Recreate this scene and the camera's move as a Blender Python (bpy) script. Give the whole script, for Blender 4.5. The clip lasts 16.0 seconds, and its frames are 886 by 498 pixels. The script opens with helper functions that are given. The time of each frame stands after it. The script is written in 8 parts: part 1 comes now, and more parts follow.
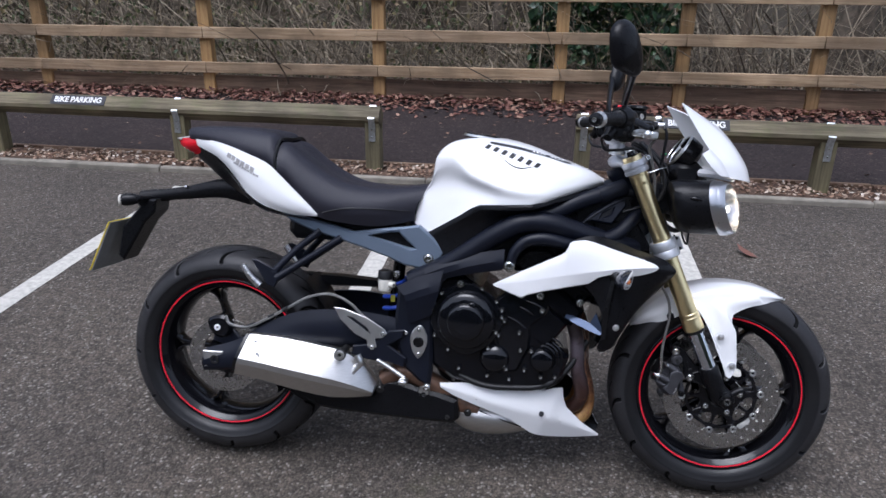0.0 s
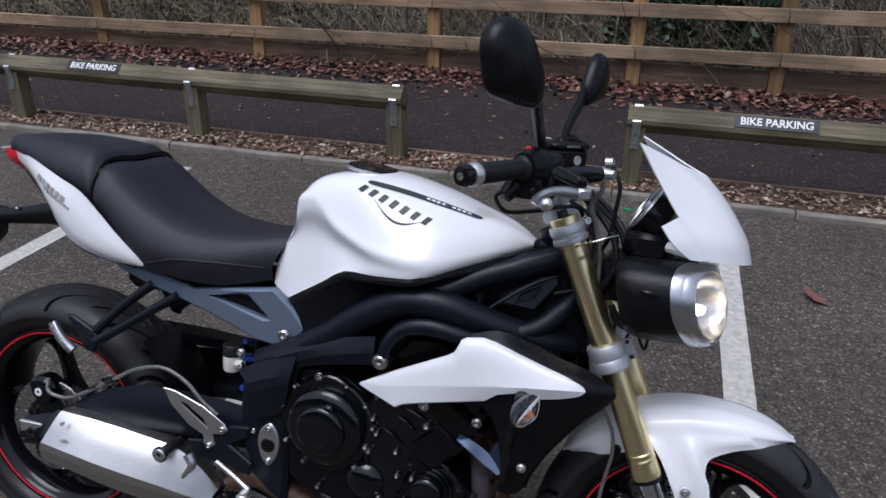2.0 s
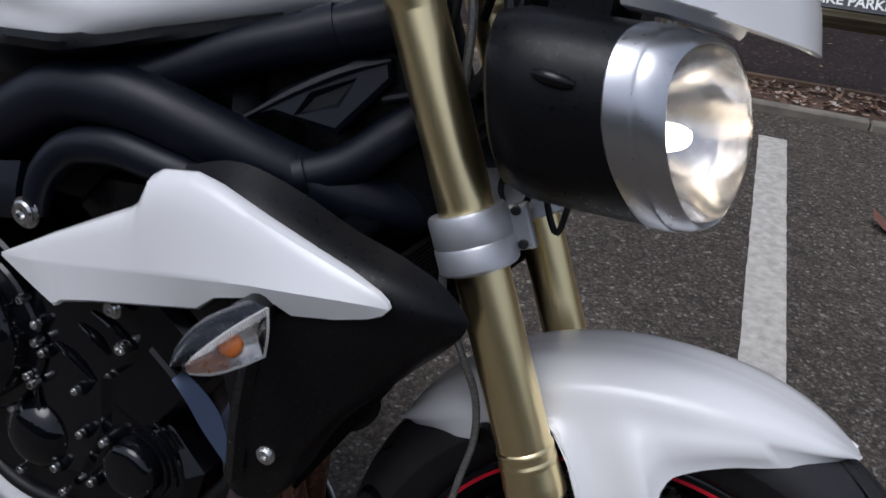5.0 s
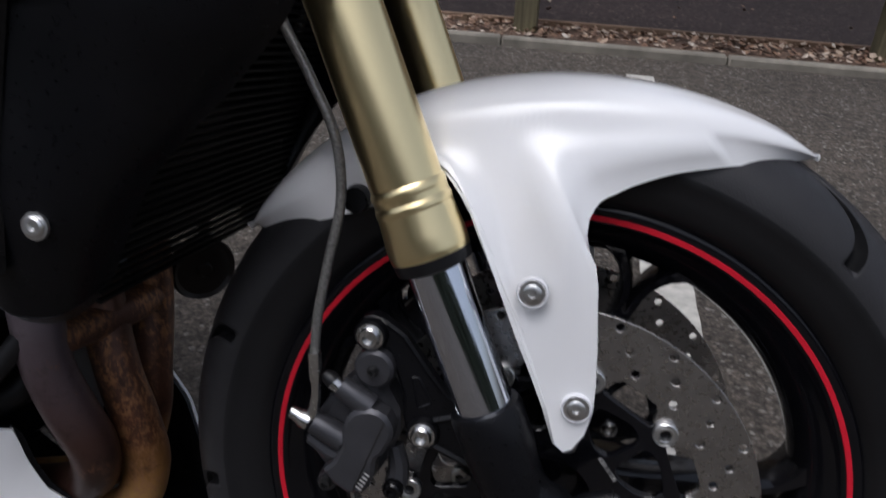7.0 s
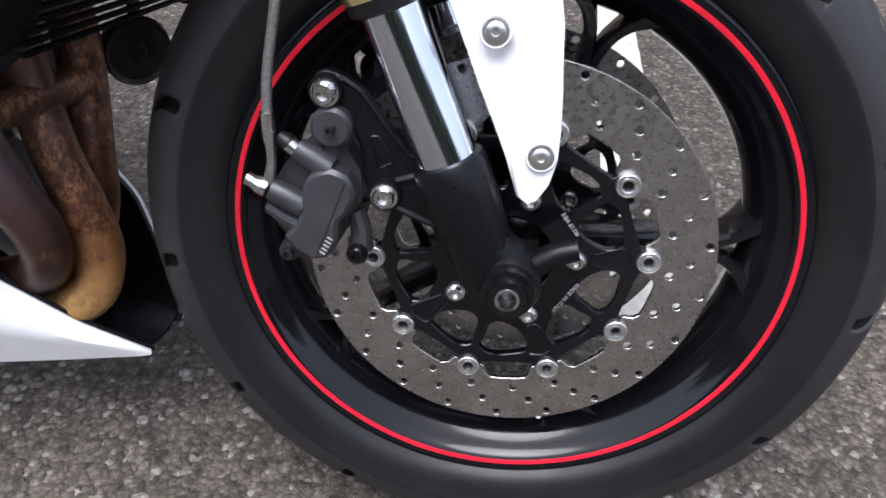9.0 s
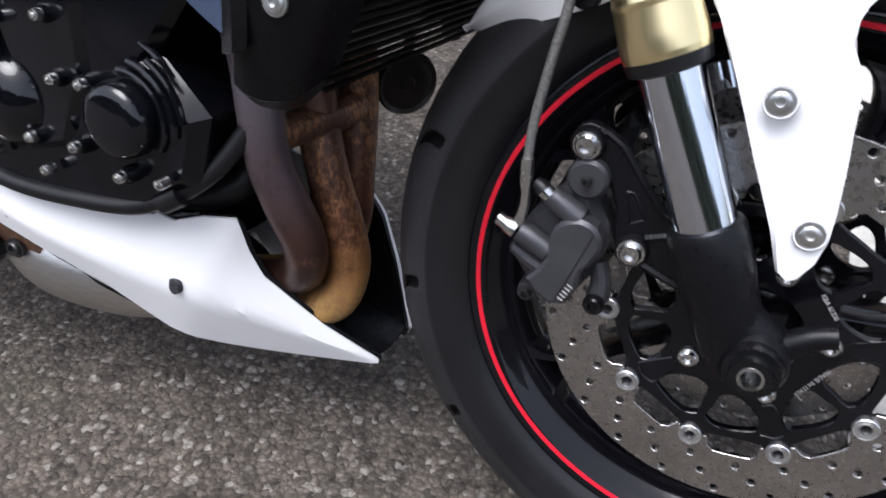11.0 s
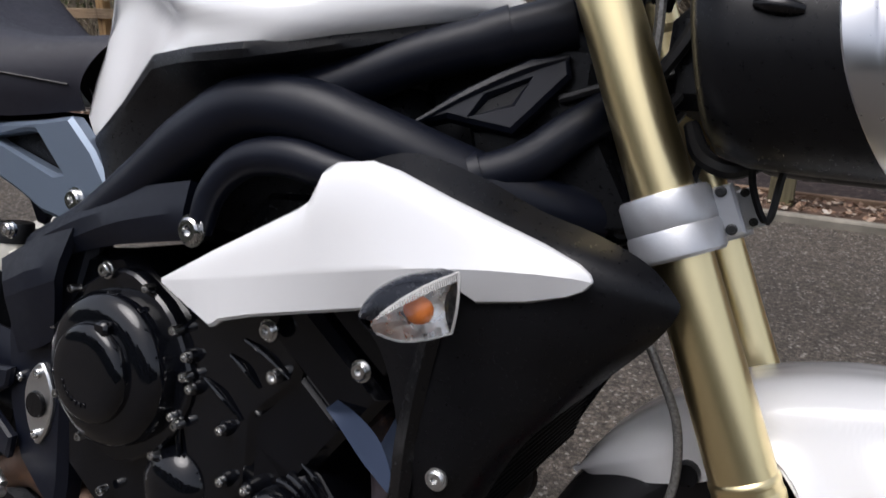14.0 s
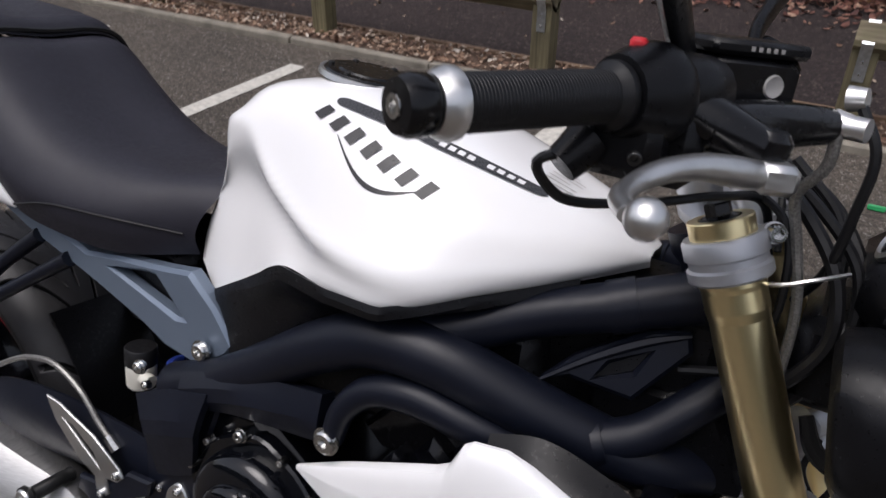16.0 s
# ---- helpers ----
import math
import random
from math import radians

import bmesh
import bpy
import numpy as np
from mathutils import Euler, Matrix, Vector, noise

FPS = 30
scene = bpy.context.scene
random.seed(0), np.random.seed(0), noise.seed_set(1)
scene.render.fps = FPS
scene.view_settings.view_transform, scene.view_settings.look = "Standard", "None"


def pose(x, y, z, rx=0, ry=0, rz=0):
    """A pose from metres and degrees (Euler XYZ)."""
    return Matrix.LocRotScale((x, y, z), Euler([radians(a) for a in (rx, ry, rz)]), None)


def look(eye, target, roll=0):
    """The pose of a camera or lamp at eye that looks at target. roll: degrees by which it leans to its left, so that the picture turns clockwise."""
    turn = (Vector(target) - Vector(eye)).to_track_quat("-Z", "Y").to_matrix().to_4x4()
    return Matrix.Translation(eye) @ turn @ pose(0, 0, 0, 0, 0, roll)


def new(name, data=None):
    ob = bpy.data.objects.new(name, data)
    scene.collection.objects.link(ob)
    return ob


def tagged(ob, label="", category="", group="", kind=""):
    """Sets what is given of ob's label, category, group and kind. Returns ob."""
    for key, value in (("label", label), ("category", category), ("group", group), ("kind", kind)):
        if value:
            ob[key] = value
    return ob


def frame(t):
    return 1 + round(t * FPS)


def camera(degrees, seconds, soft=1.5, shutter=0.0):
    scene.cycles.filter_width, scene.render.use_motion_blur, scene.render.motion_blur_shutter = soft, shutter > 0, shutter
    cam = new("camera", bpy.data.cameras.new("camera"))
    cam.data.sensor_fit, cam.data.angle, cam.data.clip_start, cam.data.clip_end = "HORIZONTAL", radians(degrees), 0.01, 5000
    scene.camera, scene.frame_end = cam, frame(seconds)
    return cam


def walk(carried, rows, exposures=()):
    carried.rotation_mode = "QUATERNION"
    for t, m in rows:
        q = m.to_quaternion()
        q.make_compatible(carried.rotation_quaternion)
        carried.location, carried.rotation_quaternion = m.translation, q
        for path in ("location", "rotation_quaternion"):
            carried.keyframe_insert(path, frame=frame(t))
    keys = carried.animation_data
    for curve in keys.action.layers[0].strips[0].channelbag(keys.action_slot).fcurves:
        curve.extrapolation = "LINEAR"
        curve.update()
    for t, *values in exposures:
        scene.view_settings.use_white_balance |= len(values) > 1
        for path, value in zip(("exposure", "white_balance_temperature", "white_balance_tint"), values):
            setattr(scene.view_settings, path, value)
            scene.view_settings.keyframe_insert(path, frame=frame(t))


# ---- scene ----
LEAN = -13.134  # the motorcycle leans on its side stand, towards +y

# ---- camera ----
cam = camera(61.44, 16.0, soft=1.5, shutter=0.3)
PATH = [
    (0.0, 0.8953, -1.8363, 1.4675, 67.559, -0.524, 7.986),
    (0.5, 0.9320, -1.6562, 1.4759, 67.387, -0.499, 7.050),
    (1.0, 1.0765, -1.4589, 1.4606, 66.772, -0.219, 7.812),
    (1.5, 1.2124, -1.2861, 1.4712, 66.064, -0.385, 13.907),
    (2.0, 1.2670, -1.0996, 1.4560, 64.665, -0.608, 16.821),
    (2.5, 1.3023, -0.9230, 1.4362, 63.424, -2.071, 17.105),
    (3.0, 1.3947, -0.7657, 1.4085, 62.219, -1.791, 21.529),
    (3.5, 1.4553, -0.6352, 1.3785, 61.343, -0.945, 28.022),
    (4.0, 1.4272, -0.5244, 1.2743, 59.999, -0.982, 27.901),
    (4.5, 1.3996, -0.4584, 1.0984, 59.266, -1.983, 23.635),
    (4.7, 1.3842, -0.4484, 1.0666, 58.284, -2.912, 22.792),
    (6.8, 1.4112, -0.4110, 0.7650, 63.021, -1.945, 12.693),
    (7.0, 1.4087, -0.4053, 0.7460, 61.226, -2.357, 11.162),
    (7.5, 1.4114, -0.4123, 0.7274, 58.319, -3.089, 7.501),
    (8.0, 1.4116, -0.4183, 0.7098, 53.615, -3.605, 5.008),
    (8.2, 1.4110, -0.4209, 0.7003, 52.389, -3.988, 4.215),
    (10.3, 1.3925, -0.4265, 0.6791, 48.356, 0.424, 17.468),
    (10.5, 1.3895, -0.4259, 0.6836, 48.906, 0.621, 19.423),
    (11.0, 1.3738, -0.4278, 0.7018, 50.970, 0.789, 23.318),
    (11.5, 1.3584, -0.4317, 0.7264, 53.089, 0.843, 26.676),
    (12.0, 1.3490, -0.4352, 0.7638, 55.298, 0.971, 28.584),
    (12.5, 1.3429, -0.4465, 0.8046, 59.379, 0.414, 28.903),
    (13.0, 1.3363, -0.4544, 0.8300, 64.105, -0.100, 29.013),
    (13.5, 1.3343, -0.4587, 0.8542, 67.568, -0.269, 28.579),
    (14.0, 1.3309, -0.4757, 0.8774, 70.916, -0.464, 28.305),
    (14.5, 1.3129, -0.4987, 0.8970, 74.260, -1.346, 27.652),
    (15.0, 1.2813, -0.4653, 0.9839, 73.111, -1.826, 28.043),
    (15.5, 1.2438, -0.4176, 1.0993, 66.849, -0.669, 30.357),
    (16.0, 1.1967, -0.4131, 1.2259, 58.246, -0.140, 30.746),
]
walk(cam, [(t, pose(x, y, z, rx, ry, rz)) for t, x, y, z, rx, ry, rz in PATH], exposures=[
(0.0, 0.82, 5700, 14), (2.0, 0.34, 5720, 14), (3.5, 0.04, 5820, 14), (4.5, 0.04, 5860, 13), (7.0, 0.20, 6080, 13), (7.5, 0.50, 6080, 13), (8.0, 0.96, 6050, 13), (10.5, 1.70, 6000, 13), (11.0, 1.38, 6020, 13), (11.5, 1.22, 6040, 12), (12.0, 1.15, 6080, 12), (12.5, 1.10, 6200, 12), (13.0, 1.05, 6280, 12), (13.5, 0.92, 6300, 12), (14.0, 0.68, 6330, 13), (14.5, 0.48, 6380, 13), (15.5, 0.55, 6400, 14), (16.0, 0.50, 6400, 15)])

# ---- daylight: a bright overcast winter sky ----
world = bpy.data.worlds.new("sky")
scene.world = world
world.use_nodes = True
wn = world.node_tree
sky = wn.nodes.new("ShaderNodeTexSky")
sky.sky_type = "NISHITA"
sky.sun_disc = False
sky.sun_elevation = radians(70)
sky.sun_rotation = radians(200)
sky.air_density, sky.dust_density, sky.ozone_density = 1.0, 4.0, 1.0
hsv = wn.nodes.new("ShaderNodeHueSaturation")
hsv.inputs["Saturation"].default_value = 0.45
wn.links.new(sky.outputs[0], hsv.inputs["Color"])
wn.links.new(hsv.outputs[0], wn.nodes["Background"].inputs[0])
wn.nodes["Background"].inputs[1].default_value = 0.12
sun = new("sun", bpy.data.lights.new("sun", "SUN"))
sun.data.energy, sun.data.angle, sun.data.color = 1.0, radians(40), (1.0, 0.99, 0.97)
sun.matrix_world = look((0, 0, 0), (0.13, 0.315, -0.94))

# ---- materials ----
def nodes_of(name):
    m = bpy.data.materials.new(name)
    m.use_nodes = True
    nt = m.node_tree
    return m, nt, nt.nodes["Principled BSDF"]


def ramp(nt, fac, stops):
    r = nt.nodes.new("ShaderNodeValToRGB")
    while len(r.color_ramp.elements) < len(stops):
        r.color_ramp.elements.new(0.5)
    for e, (p, c) in zip(r.color_ramp.elements, stops):
        e.position, e.color = p, (*c, 1) if len(c) == 3 else c
    nt.links.new(fac, r.inputs[0])
    return r.outputs[0]


def tex(nt, kind, scale, detail=4.0, coord="Object", stretch=None, rough=0.55):
    tc = nt.nodes.new("ShaderNodeTexCoord")
    src = tc.outputs[coord]
    if stretch:
        mp = nt.nodes.new("ShaderNodeMapping")
        mp.inputs["Scale"].default_value = stretch
        nt.links.new(src, mp.inputs[0])
        src = mp.outputs[0]
    n = nt.nodes.new("ShaderNodeTexNoise" if kind == "noise" else "ShaderNodeTexVoronoi")
    n.inputs["Scale"].default_value = scale
    if kind == "noise":
        n.inputs["Detail"].default_value = detail
        n.inputs["Roughness"].default_value = rough
    nt.links.new(src, n.inputs["Vector"])
    return n


def bump(nt, bsdf, height, strength, dist=0.002, chain=None):
    b = nt.nodes.new("ShaderNodeBump")
    b.inputs["Strength"].default_value, b.inputs["Distance"].default_value = strength, dist
    nt.links.new(height, b.inputs["Height"])
    if chain:
        nt.links.new(chain, b.inputs["Normal"])
    nt.links.new(b.outputs[0], bsdf.inputs["Normal"])
    return b.outputs[0]


def mixc(nt, fac, a, b, mode="MIX"):
    m = nt.nodes.new("ShaderNodeMix")
    m.data_type, m.blend_type = "RGBA", mode
    for sock, v in ((m.inputs[0], fac), (m.inputs[6], a), (m.inputs[7], b)):
        if isinstance(v, (int, float)):
            sock.default_value = v
        elif isinstance(v, tuple):
            sock.default_value = (*v, 1)
        else:
            nt.links.new(v, sock)
    return m.outputs[2]


def simple(name, col, rough, metal=0.0, var=0.15, scale=30.0, bump_s=0.0, bump_scale=400.0, coat=0.0, spec=0.35, rvar=0.08, dust=0.0):
    """A surface with two scales of variation in tone and gloss, and a fine relief."""
    m, nt, b = nodes_of(name)
    n1 = tex(nt, "noise", scale, 5)
    dark = tuple(c * (1 - var) for c in col)
    light = tuple(min(1, c * (1 + var)) for c in col)
    c = ramp(nt, n1.outputs[0], [(0.3, dark), (0.7, light)])
    if dust:
        n3 = tex(nt, "noise", scale * 0.35, 8, rough=0.7)
        d = ramp(nt, n3.outputs[0], [(0.52, (0, 0, 0)), (0.8, (dust,) * 3)])
        c = mixc(nt, d, c, (0.23, 0.21, 0.18))
    nt.links.new(c, b.inputs["Base Color"])
    n2 = tex(nt, "noise", scale * 6, 3)
    r = ramp(nt, n2.outputs[0], [(0.3, (max(0.02, rough - rvar),) * 3), (0.7, (min(1, rough + rvar),) * 3)])
    nt.links.new(r, b.inputs["Roughness"])
    b.inputs["Metallic"].default_value = metal
    b.inputs["Specular IOR Level"].default_value = spec
    if coat:
        b.inputs["Coat Weight"].default_value = coat
        b.inputs["Coat Roughness"].default_value = 0.04
    if bump_s:
        n4 = tex(nt, "noise", bump_scale, 3)
        bump(nt, b, n4.outputs[0], bump_s, 0.001)
    return m


def asphalt_mat(name, base, stone, scale, patch):
    m, nt, b = nodes_of(name)
    v = tex(nt, "voronoi", scale)
    v.inputs["Randomness"].default_value = 1.0
    warp = tex(nt, "noise", scale * 0.8, 2)
    place = v.inputs["Vector"].links[0].from_socket
    push = nt.nodes.new("ShaderNodeMix")
    push.data_type, push.blend_type = "RGBA", "LINEAR_LIGHT"
    push.inputs[0].default_value = 0.0035
    nt.links.new(place, push.inputs[6])
    nt.links.new(warp.outputs["Color"], push.inputs[7])
    nt.links.new(push.outputs[2], v.inputs["Vector"])
    per = nt.nodes.new("ShaderNodeSeparateColor")
    nt.links.new(v.outputs["Color"], per.inputs[0])
    grain = ramp(nt, per.outputs[0], [(0.0, tuple(c * 0.50 for c in base)), (0.5, base), (0.90, tuple(c * 1.28 for c in base)), (0.985, tuple(c * 0.7 for c in stone))])
    v2 = tex(nt, "voronoi", scale * 0.42)
    per2 = nt.nodes.new("ShaderNodeSeparateColor")
    nt.links.new(v2.outputs["Color"], per2.inputs[0])
    pick = nt.nodes.new("ShaderNodeMath")
    pick.operation = "MULTIPLY"
    nt.links.new(ramp(nt, per2.outputs[1], [(0.88, (0, 0, 0)), (0.95, (1, 1, 1))]), pick.inputs[0])
    nt.links.new(ramp(nt, v2.outputs["Distance"], [(0.30, (1, 1, 1)), (0.42, (0, 0, 0))]), pick.inputs[1])
    grain = mixc(nt, pick.outputs[0], grain, ramp(nt, per2.outputs[0], [(0.0, tuple(c * 0.8 for c in base)), (1.0, tuple(c * 0.9 for c in stone))]))
    fine = tex(nt, "noise", 420.0, 4, rough=0.7)
    grain = mixc(nt, 1.0, grain, ramp(nt, fine.outputs[0], [(0.32, (0.70,) * 3), (0.5, (0.98,) * 3), (0.68, (1.30, 1.28, 1.25))]), "MULTIPLY")
    edge = ramp(nt, v.outputs["Distance"], [(0.3, (1, 1, 1)), (0.7, (0.6, 0.59, 0.58))])
    grain = mixc(nt, 1.0, grain, edge, "MULTIPLY")
    big = tex(nt, "noise", 0.9, 7, rough=0.65)
    tone = ramp(nt, big.outputs[0], [(0.3, (0.72,) * 3), (0.5, (1.0,) * 3), (0.72, (1.32, 1.3, 1.26))])
    c = mixc(nt, 1.0, grain, tone, "MULTIPLY")
    mid = tex(nt, "noise", 26.0, 6, rough=0.72)
    c = mixc(nt, 1.0, c, ramp(nt, mid.outputs[0], [(0.30, (0.58, 0.57, 0.57)), (0.5, (1.0,) * 3), (0.70, (1.38, 1.36, 1.33))]), "MULTIPLY")
    spots = tex(nt, "noise", 7.0, 5, rough=0.6)
    st = ramp(nt, spots.outputs[0], [(0.63, (0, 0, 0)), (0.72, (patch,) * 3)])
    c = mixc(nt, st, c, tuple(x * 0.25 for x in base))
    moss = tex(nt, "noise", 2.3, 8, rough=0.75)
    mo = ramp(nt, moss.outputs[0], [(0.6, (0, 0, 0)), (0.75, (0.3,) * 3)])
    c = mixc(nt, mo, c, (0.075, 0.075, 0.03))
    nt.links.new(c, b.inputs["Base Color"])
    b.inputs["Roughness"].default_value = 0.85
    b.inputs["Specular IOR Level"].default_value = 0.3
    h = ramp(nt, v.outputs["Distance"], [(0.0, (1, 1, 1)), (0.7, (0, 0, 0))])
    first = bump(nt, b, h, 0.8, 0.004)
    bump(nt, b, tex(nt, "noise", 60.0, 6, rough=0.7).outputs[0], 0.5, 0.006, first)
    return m


def wood_mat(name, lo, hi, green, axis=0):
    m, nt, b = nodes_of(name)
    st = [14.0, 14.0, 14.0]
    st[axis] = 0.7
    g = tex(nt, "noise", 3.0, 9, stretch=tuple(st), rough=0.65)
    c = ramp(nt, g.outputs[0], [(0.28, tuple(x * 0.55 for x in lo)), (0.42, lo), (0.62, hi), (0.8, tuple(x * 0.8 for x in hi))])
    rnd = nt.nodes.new("ShaderNodeObjectInfo")
    c = mixc(nt, 0.6, c, ramp(nt, rnd.outputs["Random"], [(0.0, (0.75, 0.72, 0.7)), (1.0, (1.25, 1.22, 1.15))]), "MULTIPLY")
    n = tex(nt, "noise", 5.0, 7, rough=0.7)
    mo = ramp(nt, n.outputs[0], [(0.5, (0, 0, 0)), (0.68, (green,) * 3)])
    c = mixc(nt, mo, c, (0.10, 0.115, 0.035))
    k = tex(nt, "noise", 1.7, 4)
    wet = ramp(nt, k.outputs[0], [(0.42, (0.6,) * 3), (0.58, (1.05,) * 3)])
    c = mixc(nt, 1.0, c, wet, "MULTIPLY")
    nt.links.new(c, b.inputs["Base Color"])
    b.inputs["Roughness"].default_value = 0.8
    bump(nt, b, g.outputs[0], 0.5, 0.004)
    return m


def leaf_mat(name, stops, rough=0.6, back=0.0):
    m, nt, b = nodes_of(name)
    g = nt.nodes.new("ShaderNodeNewGeometry")
    c = ramp(nt, g.outputs["Random Per Island"], stops)
    n = tex(nt, "noise", 90.0, 4)
    c = mixc(nt, 0.5, c, ramp(nt, n.outputs[0], [(0.3, (0.55,) * 3), (0.7, (1.3,) * 3)]), "MULTIPLY")
    nt.links.new(c, b.inputs["Base Color"])
    b.inputs["Roughness"].default_value = rough
    b.inputs["Specular IOR Level"].default_value = 0.35
    return m


M = {}
M["asphalt"] = asphalt_mat("asphalt", (0.094, 0.080, 0.066), (0.34, 0.32, 0.285), 135.0, 0.6)
M["path"] = asphalt_mat("path_tarmac", (0.028, 0.0195, 0.019), (0.15, 0.115, 0.10), 95.0, 0.3)
M["kerb"] = simple("kerb_concrete", (0.21, 0.19, 0.155), 0.9, var=0.3, scale=9, bump_s=0.5, bump_scale=160)
M["line"] = simple("worn_white_line", (0.45, 0.43, 0.385), 0.75, var=0.22, scale=40, bump_s=0.2, bump_scale=260, dust=0.5)
M["wood_fence"] = wood_mat("fence_timber", (0.285, 0.195, 0.115), (0.40, 0.295, 0.19), 0.12)
M["wood_post"] = wood_mat("fence_post_timber", (0.27, 0.16, 0.065), (0.40, 0.25, 0.11), 0.10, axis=2)
M["wood_knee"] = wood_mat("knee_rail_timber", (0.105, 0.085, 0.050), (0.20, 0.172, 0.108), 0.5)
M["wood_kneepost"] = wood_mat("knee_post_timber", (0.13, 0.11, 0.06), (0.22, 0.195, 0.11), 0.55, axis=2)
M["wood_edge"] = wood_mat("edging_timber", (0.13, 0.08, 0.05), (0.24, 0.16, 0.105), 0.1)
M["galv"] = simple("galvanised_steel", (0.52, 0.55, 0.57), 0.42, metal=1.0, var=0.2, scale=60)
M["sign_dark"] = simple("sign_plate", (0.022, 0.022, 0.028), 0.45, var=0.3, scale=40)
M["sign_white"] = simple("sign_lettering", (0.72, 0.72, 0.70), 0.5, var=0.1)
M["litter"] = leaf_mat("leaf_litter", [(0.0, (0.060, 0.022, 0.017)), (0.45, (0.135, 0.055, 0.040)), (0.8, (0.22, 0.110, 0.078)), (1.0, (0.36, 0.24, 0.17))])
M["chips"] = leaf_mat("bark_chips", [(0.0, (0.10, 0.05, 0.03)), (0.5, (0.27, 0.17, 0.11)), (0.85, (0.42, 0.33, 0.25)), (1.0, (0.55, 0.50, 0.43))])
M["soil"] = simple("leaf_mould", (0.095, 0.06, 0.042), 0.95, var=0.5, scale=22, bump_s=0.8, bump_scale=90)
M["twig"] = leaf_mat("twigs", [(0.0, (0.06, 0.046, 0.033)), (0.5, (0.18, 0.145, 0.10)), (1.0, (0.36, 0.30, 0.215))], 0.85)
M["bramble"] = leaf_mat("bramble_leaves", [(0.0, (0.03, 0.045, 0.015)), (0.45, (0.07, 0.085, 0.03)), (0.7, (0.14, 0.12, 0.05)), (1.0, (0.20, 0.14, 0.08))])
M["ivy"] = leaf_mat("ivy_leaves", [(0.0, (0.010, 0.028, 0.012)), (0.6, (0.022, 0.055, 0.022)), (1.0, (0.05, 0.095, 0.035))], 0.35)
M["bark"] = simple("tree_bark", (0.085, 0.068, 0.05), 0.9, var=0.5, scale=14, bump_s=1.0, bump_scale=60)
M["water"] = simple("still_pond_water", (0.055, 0.05, 0.04), 0.08, var=0.2, scale=2)
M["thicket"] = simple("distant_thicket", (0.085, 0.068, 0.048), 0.95, var=0.7, scale=3.5, bump_s=1.0, bump_scale=18)
# dark green-brown for the unseen backdrop added behind the camera
M["unseen_backdrop"] = simple("unseen_backdrop", (0.05, 0.06, 0.035), 0.95, var=0.6, scale=5, bump_s=1.0, bump_scale=30)

# painted and finished parts of the motorcycle
M["white"] = simple("pearl_white_paint", (0.80, 0.80, 0.80), 0.22, var=0.015, scale=8, coat=0.6, rvar=0.03)
M["white_inner"] = simple("white_unlacquered", (0.72, 0.72, 0.74), 0.5, var=0.03)
M["frame"] = simple("satin_dark_blue_grey_frame", (0.0046, 0.0060, 0.0120), 0.40, var=0.12, scale=20, bump_s=0.08, bump_scale=900, rvar=0.05, spec=0.28)
M["subframe"] = simple("graphite_metallic_subframe", (0.145, 0.182, 0.238), 0.38, metal=0.4, var=0.04, scale=6, rvar=0.02)
M["gloss"] = simple("gloss_black_engine_enamel", (0.0030, 0.0034, 0.0050), 0.09, var=0.2, scale=18, rvar=0.03, spec=0.5)
M["engine"] = simple("satin_black_castings", (0.0028, 0.0031, 0.0046), 0.14, var=0.3, scale=30, bump_s=0.04, bump_scale=500, spec=0.35, rvar=0.05)
M["plastic"] = simple("matt_black_plastic", (0.0046, 0.0047, 0.0058), 0.33, var=0.15, scale=40, bump_s=0.12, bump_scale=1200, spec=0.22)
M["smooth_black"] = simple("semi_gloss_black", (0.004, 0.004, 0.0048), 0.22, var=0.15, scale=25)
M["seat"] = simple("black_seat_vinyl", (0.017, 0.0165, 0.024), 0.48, var=0.1, scale=25, bump_s=0.4, bump_scale=1500)
M["rubber"] = simple("tyre_rubber", (0.0185, 0.018, 0.0195), 0.48, var=0.2, scale=12, bump_s=0.2, bump_scale=700, dust=0.03, spec=0.35)
# near-black rubber: the shade inside the tread grooves, put into the colour
M["groove"] = simple("shade_dark_groove_rubber", (0.003, 0.003, 0.0034), 0.7, var=0.2, spec=0.1)
M["sidewall"] = simple("tyre_sidewall_rubber", (0.010, 0.010, 0.011), 0.36, var=0.25, scale=12, bump_s=0.15, bump_scale=700, dust=0.03, spec=0.3)
M["hose"] = simple("black_rubber_hose", (0.006, 0.006, 0.007), 0.45)
M["rim"] = simple("black_wheel_enamel", (0.004, 0.004, 0.0055), 0.12, var=0.15, scale=15, dust=0.02)
M["red"] = simple("red_rim_tape", (0.62, 0.012, 0.03), 0.4, var=0.1)
M["gold"] = simple("gold_anodised_fork", (1.0, 0.83, 0.46), 0.28, metal=1.0, var=0.004, scale=3, rvar=0.004)
M["chrome"] = simple("chromed_steel", (0.70, 0.74, 0.82), 0.10, metal=1.0, var=0.03, rvar=0.02)
M["alu"] = simple("cast_aluminium", (0.68, 0.68, 0.67), 0.36, metal=1.0, var=0.07, scale=40, bump_s=0.1)
M["clamp"] = simple("silver_painted_clamp", (0.52, 0.53, 0.55), 0.42, metal=0.7, var=0.05, bump_s=0.1)
M["steel"] = simple("bolt_steel", (0.60, 0.60, 0.59), 0.2, metal=1.0, var=0.2, scale=90)
M["bezel"] = simple("satin_chrome_bezel", (0.60, 0.61, 0.63), 0.3, metal=1.0, var=0.03, scale=20, rvar=0.03)
M["darksteel"] = simple("dark_fasteners", (0.06, 0.06, 0.06), 0.35, metal=0.8)
M["red_switch"] = simple("red_switch_plastic", (0.6, 0.03, 0.04), 0.4)
